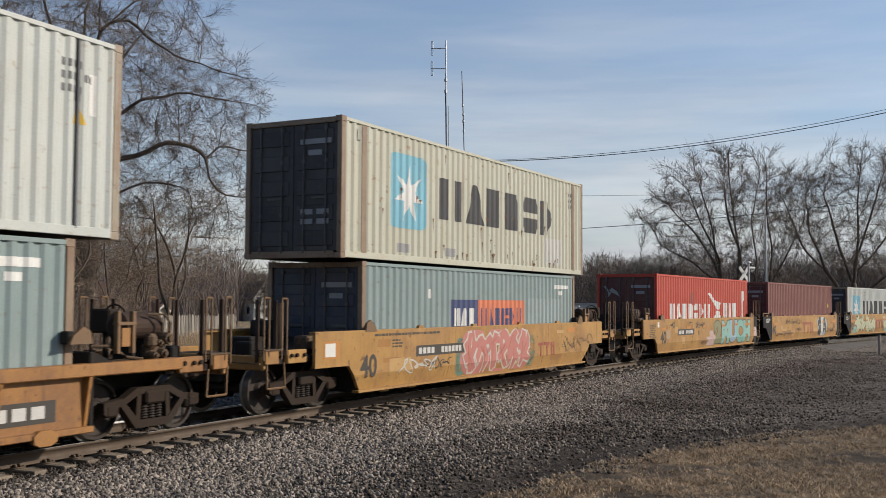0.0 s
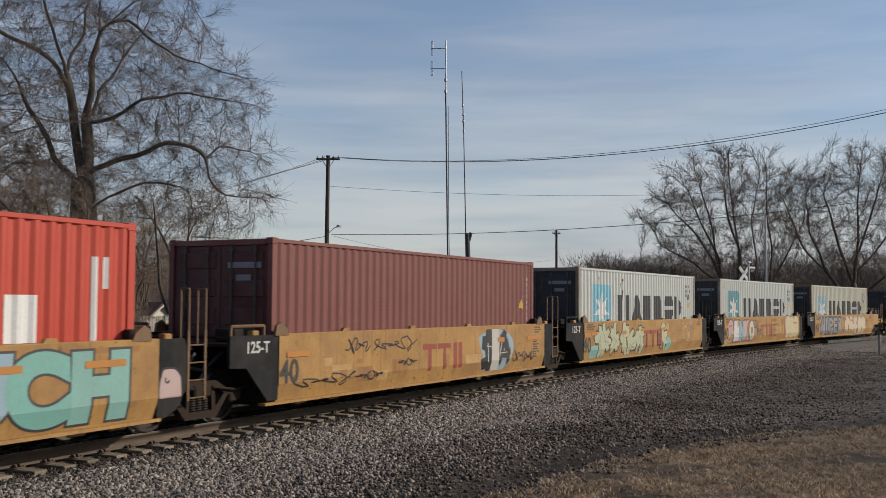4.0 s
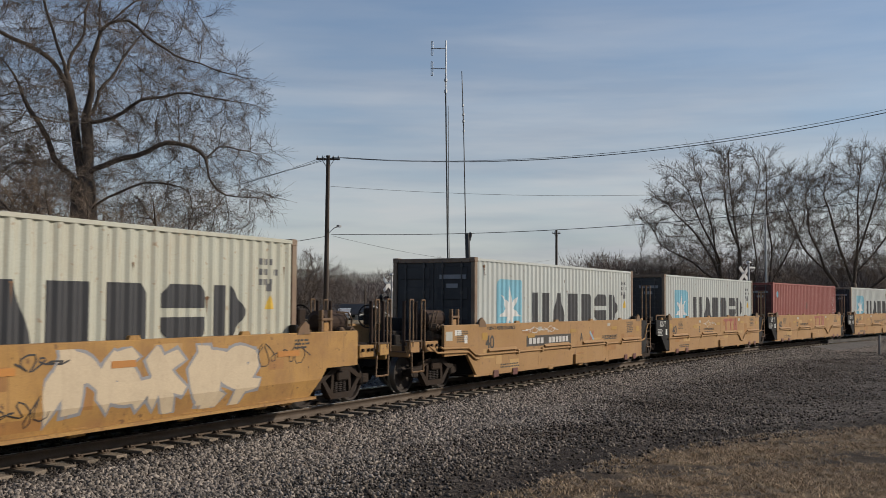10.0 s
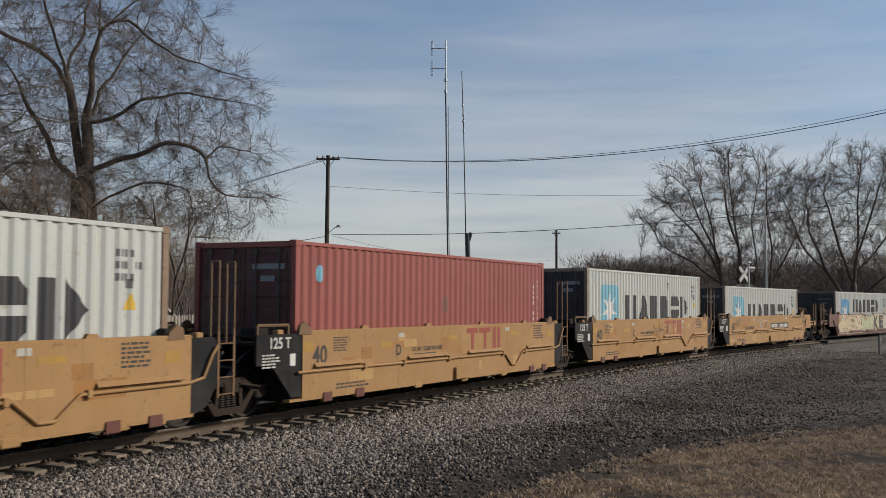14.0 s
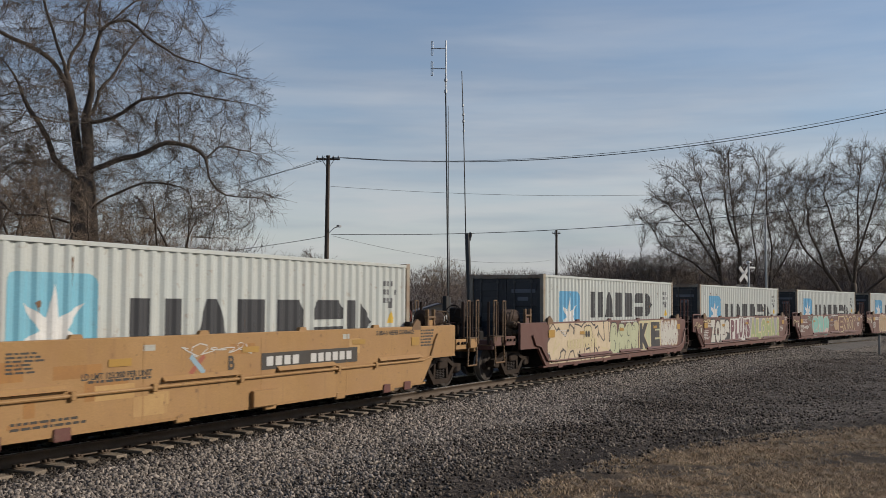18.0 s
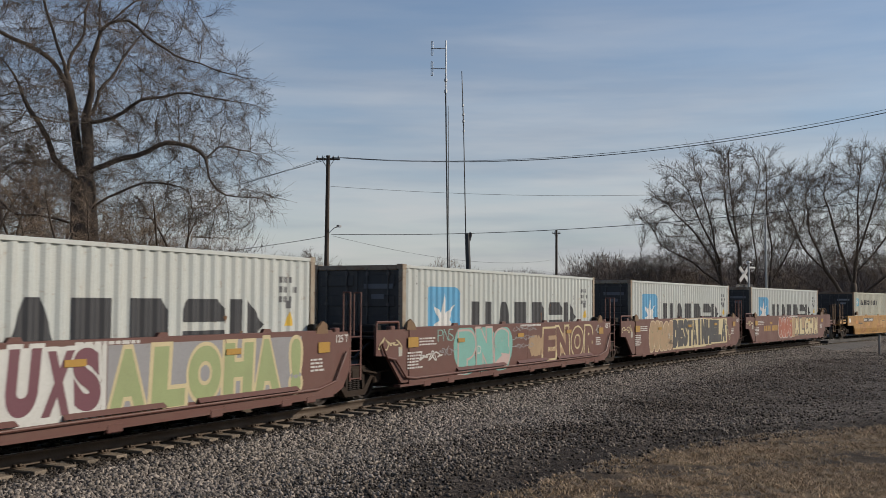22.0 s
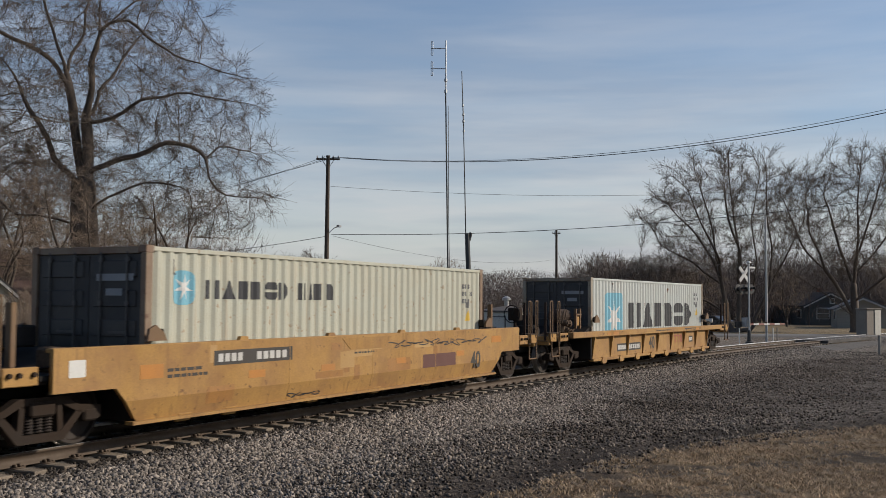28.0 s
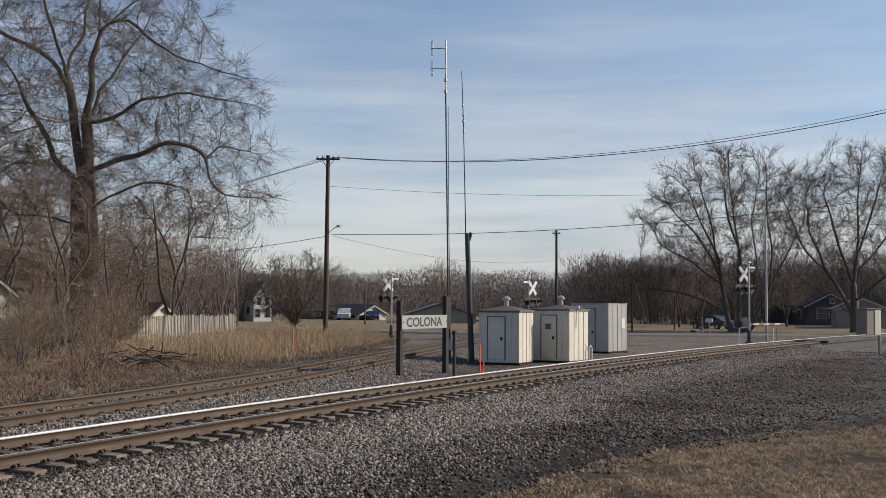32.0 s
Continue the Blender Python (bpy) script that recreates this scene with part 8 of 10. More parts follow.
def drawn_tree(seed, stems, pull, r, power=1.37, tip=0.017, tw=0.0082, twigs=((4, 2.5), (3, 0.8)), limbs=8):
    """A tree on given stems of (u, z), u across and z up, whose depth and wander are left to chance."""
    rng = np.random.default_rng(seed)
    lines = []
    for stem in stems:
        v = rng.uniform(-0.45, 0.45)
        P = resample([(u + (rng.normal(0, 0.10) if j else 0), v * z * 0.6, z) for j, (u, z) in enumerate(stem)], max(6, int(len(stem) * 5)))
        P[1:] += np.cumsum(rng.normal(0, 0.05, P[1:].shape), axis=0) * (1, 1, 0.4)
        lines.append((P, 0))
    return grown_meshes(seed, lines, pull, r, 0.49, 3.3, 0.87, tip, limbs, twigs, tw, 0.24, power, straight=True)


ROAD_TREE = drawn_tree(211, (((0.0, -0.3), (-0.8, 3.6), (-1.3, 7.1), (-1.8, 10.2), (-2.5, 13.6)), ((-0.25, 0.2), (-1.0, 3.6), (-2.0, 6.6), (-3.6, 9.2), (-5.9, 11.8)), ((0.5, 0.1), (0.8, 4.1), (0.8, 7.6), (0.3, 11.2), (0.0, 14.6)),
                             ((1.8, 0.1), (1.9, 3.6), (2.0, 6.9), (1.5, 10.2), (2.3, 14.4)), ((1.9, 1.5), (3.3, 4.6), (4.6, 7.6), (5.9, 10.2)), ((3.1, 4.6), (3.6, 7.6), (3.1, 11.5), (3.6, 15.0)),
                             ((-0.5, 1.5), (-2.3, 2.8), (-4.6, 3.6), (-7.4, 3.9), (-9.2, 5.0)), ((-1.4, 4.6), (-3.8, 6.4), (-6.4, 7.9)), ((-1.0, 6.0), (-2.6, 9.5), (-4.0, 13.0)), ((0.8, 6.5), (-0.5, 10.0), (-1.0, 14.0))),
                       cloud(212, 1680, (((-0.8, 0, 10.1), (7.6, 6.5, 6.7), 0.88), ((-6.6, 0, 4.9), (3.6, 2.5, 2.1), 0.12))), 0.50)
HOUSE_TREE = drawn_tree(213, (((0.0, -0.3), (0.1, 2.5), (0.0, 5.0), (0.15, 8.2), (0.4, 11.6), (0.7, 15.4)), ((-0.2, 1.6), (-1.7, 5.0), (-3.8, 7.6), (-5.4, 10.8), (-6.5, 13.2)), ((-0.1, 4.5), (-0.9, 7.6), (-1.7, 10.5), (-2.5, 13.2), (-1.5, 15.7)),
                              ((0.2, 5.5), (1.7, 7.6), (2.8, 9.7), (4.4, 12.4)), ((-0.3, 1.6), (-3.0, 3.9), (-5.4, 5.8), (-6.7, 6.6)), ((0.2, 3.0), (2.5, 5.0), (5.0, 6.6), (6.5, 8.0)), ((0.2, 7.0), (1.2, 10.0), (2.2, 13.0), (3.0, 15.4)), ((-2.6, 6.2), (-4.0, 9.5), (-4.2, 13.5))),
                        cloud(214, 1580, (((0, 0, 10.8), (7.8, 7.0, 6.6), 1.0),)), 0.46)
for label, bearing, dist, meshes in (("broad bare tree with many stems beside the road", 9.3, 97, ROAD_TREE), ("tall bare spreading tree beside the house", 3.3, 104, HOUSE_TREE)):
    standing(label, meshes, rooted(*polar(bearing, dist)), bearing - 90)
trng = random.Random(8)
for label, bearing, dist, h, kind in (
        ("bare tree with forked slender trunk behind the fence", 39.5, 66, 10.2, "c"),
        ("bare tree behind the fence", 41.2, 72, 8.5, "d"),
        ("slender bare tree in the brush", 44.9, 57, 9.5, "d"),
        ("slender bare tree in the brush", 48.3, 76, 12.5, "c"),
        ("thin bare tree in the brush", 45.2, 66, 7.0, "d"),
        ("thin bare tree in the brush", 42.6, 60, 7.6, "d"),
        ("rounded dense bare tree", 33.0, 80, 5.9, "e"),
        ("low wide bare tree at the wood's edge", 16.0, 150, 9.6, "a"),
        ("low wide bare tree at the wood's edge", 13.6, 140, 9.0, "a"),
        ("small dark bare tree on the lawn", 12.1, 118, 6.4, "c"),
        ("bare tree on the lawn", 11.0, 122, 9.0, "c"),
        ("bare tree behind the house", 1.0, 125, 8.0, "c"),
        ("bare tree behind the house", 6.6, 128, 7.0, "c"),
        ("bare tree among the far houses", 24.9, 160, 9.5, "c"),
        ("bare tree among the far houses", 36.0, 140, 8.0, "c"),
        ("large bare tree behind the brush", 49.5, 80, 16.0, "c"),
        ("slender bare tree behind the brush", 47.6, 74, 12.5, "d"),
        ("large bare tree behind the brush", 45.5, 86, 12.0, "c"),
        ("large bare tree behind the brush", 41.0, 92, 11.0, "c")):
    x, y = polar(bearing, dist)
    full = {"a": 15.4, "c": 10.0, "d": 10.0, "e": 6.0}[kind]
    standing(label, TREE_KINDS[kind], rooted(x, y), trng.uniform(0, 360), h / full)


SPEC_B = ((9, 0.5, 0.6, 0.2, 0.2, 3, 0.05), (7, 0.55, 0.6, 0.1, 0.25, 2, 0.1))


def spreading(rng, h, w, n, r, lean=0.0, fork=0.12):
    """Main stems of a tree that forks low: n stems fanning out to the width w and the height h."""
    out = [(((0, 0, -0.3), (0.05, 0, h * fork * 0.6), (lean * 0.2, 0, h * fork * 1.3), (lean * 0.6, 0.1, h * 0.5), (lean, 0.2, h * 0.92)), r, r * 0.04)]
    for k in range(n):
        a = 2 * math.pi * (k + rng.uniform(-0.3, 0.3)) / n
        s = rng.uniform(0.55, 1.0)
        hx, hy = math.cos(a) * w * 0.5 * s, math.sin(a) * w * 0.5 * s
        top = h * rng.uniform(0.72, 1.0) * (1.12 - 0.30 * s)
        z0 = h * fork * rng.uniform(0.7, 1.9)
        out.append((((0.0, 0.0, z0), (hx * 0.28, hy * 0.28, z0 + (top - z0) * 0.28), (hx * 0.6, hy * 0.6, z0 + (top - z0) * 0.58), (hx * 0.85, hy * 0.85, z0 + (top - z0) * 0.82), (hx, hy, top)), r * rng.uniform(0.30, 0.48), r * 0.04))
    return out


def brush():
    """Tangled bare shrubs and saplings on the bank beyond the side track."""
    rng = random.Random(12)
    kinds = [tree_meshes(50 + k, spreading(rng, rng.uniform(2.2, 3.6), rng.uniform(2.2, 3.2), 5, 0.035, fork=0.05), SPEC_B, 0.006, M_BRUSHWOOD) for k in range(3)]
    spots = []
    for k in range(110):
        x = rng.uniform(17, 46)
        e = float(np.interp(x, WEED_EDGE[:, 0], WEED_EDGE[:, 1]))
        y = e + 2.2 + rng.random() ** 0.8 * 19
        brg = math.degrees(math.atan2(y, x))
        if (41.6 < brg < 47.6 or (brg >= 47.6 and math.hypot(x, y) < 36)) or (brg > 36 and math.hypot(x, y) < 35):
            spots.append((x, y))
    for k in range(9):
        x, y = polar(rng.uniform(46.6, 50.5), rng.uniform(40, 50))
        spots.append((x, y))
    for k, (x, y) in enumerate(spots):
        root = thing("shrub", "tangled leafless brown shrub on the weedy bank", "shrub", pose(*rooted(x, y), 0, 0, rng.uniform(0, 360)), group="shrubs on the bank")
        s = rng.uniform(0.6, 1.15) * (0.72 if math.atan2(y, x) > radians(47.4) else 1.0)
        root.scale = (s, s, s)
        me = kinds[k % 3]
        for nm, mesh in me:
            part("stem" if nm != "crown" else "crown", mesh, None, root)


brush()


def far_woods():
    """The belts of bare woods that close the view: slim trunks and clouds of fine twigs, thick down to the ground."""
    rng = np.random.default_rng(31)
    for name, count, d0, d1, h0, h1, b0, b1, tw in (("woods_far", 420, 255, 330, 9.0, 12.0, 2.0, 53, 0.028), ("woods_mid", 150, 195, 240, 5.0, 7.5, 17.0, 40.0, 0.024), ("woods_right", 330, 135, 215, 6.5, 10.5, -4.0, 17.5, 0.02), ("woods_left", 110, 100, 160, 6.0, 10.0, 36, 54, 0.016)):
        V, F, n = [], [], 0
        for k in range(count):
            b, d, h = radians(b0 + (b1 - b0) * (k + rng.random()) / count), rng.uniform(d0, d1), rng.uniform(h0, h1)
            cx, cy, w = d * math.cos(b), d * math.sin(b), h * rng.uniform(0.32, 0.5)
            m, q = 6, 560
            top = np.stack([rng.normal(0, w * 0.5, m), rng.normal(0, w * 0.5, m), h * rng.uniform(0.6, 0.95, m)], -1)
            P = np.stack([np.zeros((m, 3)) + rng.normal(0, 0.25, (m, 3)) * (1, 1, 0), top * (0.35, 0.35, 0.5), top], 1)
            v, f = tubes(P, np.linspace(0.06, 0.018, 3)[None] * np.ones((m, 1)), 3)
            u = rng.random(q) ** 0.7
            z = h * (0.04 + 0.9 * u)
            half = w * np.sqrt(np.clip(1 - (np.abs(u - 0.55) / 0.62) ** 2, 0.05, 1))
            a = rng.uniform(0, 6.283, q)
            rr = half * np.sqrt(rng.random(q))
            base = np.stack([rr * np.cos(a), rr * np.sin(a), z], -1)
            out = np.stack([np.cos(a) * 0.5, np.sin(a) * 0.5, rng.uniform(0.3, 1.2, q)], -1) + rng.normal(0, 0.35, (q, 3))
            tip = base + out * rng.uniform(0.4, 1.3, (q, 1)) * h / 10
            tip[:, 2] = np.minimum(tip[:, 2], h * 1.08)
            e = rng.normal(0, tw, (q, 3)) * (1, 1, 0.3)
            tv = np.stack([base - e, base + e, tip], 1).reshape(-1, 3)
            V += [v + (cx, cy, -0.5), tv + (cx, cy, -0.5)]
            F += [np.concatenate([f[:, :3], f[:, [0, 2, 3]]]) + n, np.arange(3 * q).reshape(-1, 3) + n + len(v)]
            n += len(v) + 3 * q
        tagged(new(name, mesh_np(name, np.concatenate(V), np.concatenate(F), M_WOODS)), "belt of leafless grey-brown woods far off", "woods", kind="stuff")


far_woods()

# ---------------------------------------------------------------- grass and weeds
M_STRAW = mat("dry_straw_blades", (0.62, 0.47, 0.295), (0.36, 0.255, 0.15), rough=0.9, scale=0.5, fine=6, amount=0.8, bump=0, island=0.4)
M_TURF = mat("winter_turf_blades", (0.86, 0.645, 0.405), (0.30, 0.21, 0.13), rough=0.9, scale=0.9, fine=6, amount=1.0, bump=0, island=0.7)
M_RUSTWEED = mat("russet_weed_stalks", (0.30, 0.19, 0.125), (0.17, 0.11, 0.075), rough=0.95, scale=0.5, fine=6, amount=0.8, bump=0, island=0.4)


M_LITTER = mat("grey_brown_plant_litter", (0.33, 0.25, 0.18), (0.15, 0.11, 0.08), rough=0.95, scale=0.7, fine=6, amount=0.9, bump=0, island=0.5)


def blades(name, label, x, y, h, w, material, seed, lean=0.35):
    rng = np.random.default_rng(seed)
    N = len(x)
    z = ground_z(x, y)
    a, b = rng.uniform(0, 2 * np.pi, N), rng.uniform(0, 2 * np.pi, N)
    L = rng.uniform(0.1, lean, N) * h
    base = np.stack([x, y, z - 0.01], -1)
    dx = np.stack([np.cos(a), np.sin(a), np.zeros(N)], -1) * (w / 2)[:, None]
    bend = np.stack([np.cos(b) * L, np.sin(b) * L, np.zeros(N)], -1)
    mid = base + bend * 0.35 + np.stack([0 * x, 0 * x, h * 0.6], -1)
    tip = base + bend + np.stack([0 * x, 0 * x, h], -1)
    V = np.stack([base - dx, base + dx, mid + dx * 0.7, mid - dx * 0.7, tip], 1)
    i = 5 * np.arange(N)[:, None]
    F = np.concatenate([i + [0, 1, 2], i + [0, 2, 3], i + [3, 2, 4]], 1).reshape(-1, 3)
    return tagged(new(name, mesh_np(name, V.reshape(-1, 3), F, material)), label, "grass", kind="stuff")


def grasses():
    rng = np.random.default_rng(17)
    # turf at the photographer's side
    T = 34000
    r, t = 8.5 + 21 * rng.random(T) ** 1.25, np.radians(rng.uniform(-2, 36, T))
    x, y = r * np.cos(t), r * np.sin(t)
    edge = np.interp(x, GRASS_EDGE[:, 0], GRASS_EDGE[:, 1]) + 0.5 * wobble(x, y, 0.9, 1) + 0.3 * wobble(x, y, 3.1, 5)
    lush = 0.9 * wobble(x, y, 0.8, 9) + 0.7 * wobble(x, y, 2.3, 3) + 0.5 * wobble(x, y, 5.9, 6) + rng.normal(0, 0.45, T)
    keep = (y < edge + rng.normal(0, 0.2, T)) & (lush > -0.22)
    x, y, lush = (np.repeat(q[keep], 14) for q in (x, y, lush))
    n = len(x)
    out, turn = 0.055 * np.sqrt(rng.random(n)) * (1 + np.clip(lush, 0, 1)), rng.uniform(0, 6.283, n)
    blades("turf", "short dead tan and brown grass", x + out * np.cos(turn), y + out * np.sin(turn), rng.uniform(0.018, 0.062, n) * (1 + 0.5 * np.clip(lush, 0, 1)), rng.uniform(0.007, 0.015, n), M_TURF, 1, 2.4)
    # tall weeds beyond the side track
    N = 120000
    x = rng.uniform(12, 64, N)
    y = np.interp(x, WEED_EDGE[:, 0], WEED_EDGE[:, 1]) + 0.3 + 11 * rng.random(N) ** 1.4
    clump = wobble(x, y, 0.8, 6) + 0.7 * wobble(x, y, 2.6, 2)
    keep = (clump + rng.normal(0, 0.4, N) > -0.25) & (dist_to(x, y, road_xy[::2]) > 4.5)
    x, y, clump = x[keep], y[keep], clump[keep]
    tall = np.clip(0.16 + 0.60 * smooth(31, 38, x) + 0.30 * clump, 0.05, 1.25) * rng.uniform(0.45, 1.15, len(x))
    tall *= smooth(-0.4, 2.5, y - np.interp(x, WEED_EDGE[:, 0], WEED_EDGE[:, 1])) * 0.75 + 0.25
    gold = rng.random(len(x)) < smooth(31, 38, x) * 0.86 + 0.06 + 0.35 * smooth(20, 15, x)
    blades("tall_grass", "tall dry straw-coloured grass along the side track", x[gold], y[gold], tall[gold], rng.uniform(0.006, 0.014, gold.sum()), M_STRAW, 2, 0.9)
    blades("weeds", "dead russet weeds on the bank", x[~gold], y[~gold], tall[~gold] * 0.8, rng.uniform(0.010, 0.022, (~gold).sum()), M_RUSTWEED, 3, 1.6)
    # flattened dead growth down to the stones of the side track
    N = 60000
    x = rng.uniform(12, 62, N)
    y = np.interp(x, WEED_EDGE[:, 0], WEED_EDGE[:, 1]) - 1.3 + 6.5 * rng.random(N)
    keep = (wobble(x, y, 1.3, 3) + 0.7 * wobble(x, y, 4.1, 8) + rng.normal(0, 0.35, N) > 0.0) & (dist_to(x, y, road_xy[::2]) > 4.0)
    x, y = x[keep], y[keep]
    blades("dead_growth", "flattened dead weeds and litter on the bank", x, y, rng.uniform(0.04, 0.26, len(x)), rng.uniform(0.010, 0.024, len(x)), M_LITTER, 4, 2.6)


grasses()

# ---------------------------------------------------------------- trackside things
M_POST = mat("black_creosoted_post", (0.022, 0.020, 0.018), (0.045, 0.038, 0.032), rough=0.85, scale=3, fine=30, amount=0.8, bump=0.3, stretch=(1, 1, 0.2))
M_SIGNW = paint("dull_white_sign", (0.40, 0.41, 0.40), 0.3, 0.3, streak=(0.3, 0.27, 0.22), grime=(0.36, 0.33, 0.28))
M_HUT = paint("chalky_white_hut_paint", (0.82, 0.765, 0.655), 0.6, 0.45, streak=(0.27, 0.20, 0.14), grime=(0.40, 0.36, 0.29))
M_HUTROOF = mat("hut_roof_metal", (0.19, 0.168, 0.148), (0.11, 0.095, 0.083), rough=0.7, metal=0.2, scale=2, fine=30, amount=0.7, bump=0.1)
M_GALV = mat("galvanised_sheet", (0.54, 0.53, 0.50), (0.40, 0.39, 0.37), rough=0.42, metal=0.4, scale=2.5, fine=30, amount=0.6, bump=0.04)
M_SILVER = mat("silver_painted_mast", (0.52, 0.53, 0.53), (0.40, 0.40, 0.40), rough=0.45, metal=0.5, scale=2, fine=40, amount=0.5, bump=0.05)
M_DARKPIPE = mat("dark_grey_mast", (0.045, 0.047, 0.050), (0.07, 0.068, 0.065), rough=0.55, metal=0.3, scale=2, fine=40, amount=0.6, bump=0.05)
M_ORANGEM = mat("orange_marker_plastic", (0.68, 0.10, 0.045), rough=0.5, bump=0.02)
M_POLE = mat("weathered_utility_pole", (0.115, 0.085, 0.062), (0.075, 0.058, 0.045), rough=0.95, scale=2, fine=20, amount=0.8, bump=0.5, stretch=(1, 1, 0.15))
M_WIRE = mat("black_cable", (0.02, 0.02, 0.022), rough=0.6, bump=0)
M_LENS = mat("dark_red_lens", (0.09, 0.008, 0.008), rough=0.25, bump=0)
M_LAMPBLK = mat("black_signal_paint", (0.016, 0.016, 0.018), rough=0.5, bump=0.03)


def station_sign():
    (x0, y0), (x1, y1) = polar(27.29, 34.3), polar(24.76, 37.4)
    L = math.hypot(x1 - x0, y1 - y0)
    root = thing("station_sign", "white name board lettered COLONA on two black posts", "sign", pose(x0, y0, -0.42, 0, 0, math.degrees(math.atan2(y1 - y0, x1 - x0))))
    for dx, h, w in ((0.0, 2.57, 0.09), (L, 2.75, 0.11)):
        part("post", box(bmesh.new(), dx - w, dx + w, -0.08, 0.08, -0.3, h, 0.012), M_POST, root)
    part("board", box(bmesh.new(), -0.06, L - 0.14, -0.125, -0.085, 1.62, 2.08, 0.006), M_SIGNW, root, "dull white board")
    t = lettering("COLONA", 0.29, M_BLACKTXT, root, pose(0.24, -0.129, 1.71), label="black capital letters COLONA")
    wd = max(v.co.x for v in t.data.vertices)
    t.data.transform(Matrix.Diagonal(((L - 0.78) / wd, 1, 1, 1)))
    for dx in (0.05, L - 0.22):
        part("bolt", rod(bmesh.new(), (dx, -0.14, 1.85), (dx, -0.12, 1.85), 0.02, seg=8), M_STEEL, root)


def hut(label, corner, heading, width, depth, h, body, vent=True, roof=True, silver=False):
    """A small equipment hut: its near corner at the origin, the front along +y, the lit side along +x."""
    root = thing("equipment_hut", label, "hut", pose(corner[0], corner[1], -0.42, 0, 0, heading), group="equipment huts by the track")
    part("footing", box(bmesh.new(), -0.05, depth + 0.05, -0.05, width + 0.05, -0.15, 0.10, 0.01), M_STEEL, root)
    part("body", box(bmesh.new(), 0, depth, 0, width, 0.10, h, 0.012), body, root)
    for k in range(1, 4):
        x = depth * k / 4
        part("side_seam", box(bmesh.new(), x - 0.02, x + 0.02, -0.022, 0.0, 0.12, h - 0.04, 0.004), body, root)
    for k in (1, 2, 3, 4):
        y = width * k / 5
        if not 0.36 < k / 5 < 0.7:
            part("front_seam", box(bmesh.new(), -0.018, 0.0, y - 0.02, y + 0.02, 0.12, h - 0.04, 0.004), body, root)
    d = part("door", box(bmesh.new(), -0.03, 0.0, width * 0.36, width * 0.36 + 0.70, 0.22, h - 0.22, 0.008), body, root, "plain metal door")
    part("door_frame", box(box(box(bmesh.new(), -0.022, 0, width * 0.36 - 0.05, width * 0.36 - 0.012, 0.18, h - 0.16), -0.022, 0, width * 0.36 + 0.712, width * 0.36 + 0.75, 0.18, h - 0.16), -0.022, 0, width * 0.36 - 0.05, width * 0.36 + 0.75, h - 0.20, h - 0.16), M_HUTROOF, root)
    part("handle", box(bmesh.new(), -0.07, -0.03, width * 0.36 + 0.08, width * 0.36 + 0.16, 1.0, 1.14, 0.01), M_STEEL, d)
    if roof:
        bm = bmesh.new()
        o = 0.05
        lo = [bm.verts.new(p) for p in ((-o, -o, h), (depth + o, -o, h), (depth + o, width + o, h), (-o, width + o, h))]
        mi = [bm.verts.new((v.co.x, v.co.y, h + 0.07)) for v in lo]
        ap = bm.verts.new((depth / 2, width / 2, h + 0.27))
        bm.faces.new(lo[::-1])
        for i in range(4):
            bm.faces.new((lo[i], lo[(i + 1) % 4], mi[(i + 1) % 4], mi[i]))
            bm.faces.new((mi[i], mi[(i + 1) % 4], ap))
        part("roof", bm, M_HUTROOF, root, "low grey pyramid roof")
    else:
        part("roof", box(bmesh.new(), -0.04, depth + 0.04, -0.04, width + 0.04, h, h + 0.07, 0.01), M_GALV, root)
        for x, y in ((0.03, 0.03), (depth - 0.03, 0.03), (0.03, width - 0.03)):
            part("corner_trim", box(bmesh.new(), x - 0.045, x + 0.045, y - 0.045, y + 0.045, 0.1, h + 0.09, 0.01), M_GALV, root)
    if vent:
        v = part("roof_vent", lathe(bmesh.new(), [(h + 0.2, 0.10), (h + 0.48, 0.10), (h + 0.50, 0.17), (h + 0.58, 0.17), (h + 0.66, 0.05)], 14, "z"), M_GALV, root, "round metal roof vent")
        v.matrix_local = pose(depth / 2, width / 2, 0)
    return root


def hut_details(h2, h3):
    part("door_notice", box(bmesh.new(), -0.036, -0.03, 0.86, 1.12, 1.42, 1.66), M_MARK, h2)
    part("conduit", pipe(bmesh.new(), [(1.82, -0.12, 0.0), (1.82, -0.12, 0.62), (1.68, -0.12, 0.72), (1.58, -0.12, 0.62), (1.58, -0.12, 0.0)], 0.035, 8), M_HUT, h2, "bent white pipe")
    part("lamp_pipe", pipe(bmesh.new(), [(0.55, -0.03, 1.5), (0.55, -0.06, 2.2), (0.62, -0.1, 2.32)], 0.02, 8), M_HUT, h2)
    part("lamp_head", lathe(bmesh.new(), [(2.28, 0.03), (2.32, 0.08), (2.42, 0.06)], 10, "z"), M_HUT, h2).matrix_local = pose(0.62, -0.1, 0)
    part("side_notice", box(bmesh.new(), depth_3 - 0.62, depth_3 - 0.22, -0.03, -0.024, 1.25, 1.78), M_STAR, h3)
    part("front_notice", box(bmesh.new(), -0.03, -0.024, 0.7, 1.2, 1.35, 1.78), M_SIGNW, h3)


depth_3 = 2.05
station_sign()
hut("chalky white metal equipment hut with vented pyramid roof", (39.3, 14.86), 1, 1.75, 1.75, 2.14, M_HUT)
_h2 = hut("white metal equipment hut with door and bent pipe", (41.6, 13.5), -10, 1.72, 1.72, 2.20, M_HUT)
_h3 = hut("silver galvanised equipment cabin with flat roof", (51.0, 14.5), -11, 2.1, depth_3, 2.46, M_GALV, vent=False, roof=False)
hut_details(_h2, _h3)


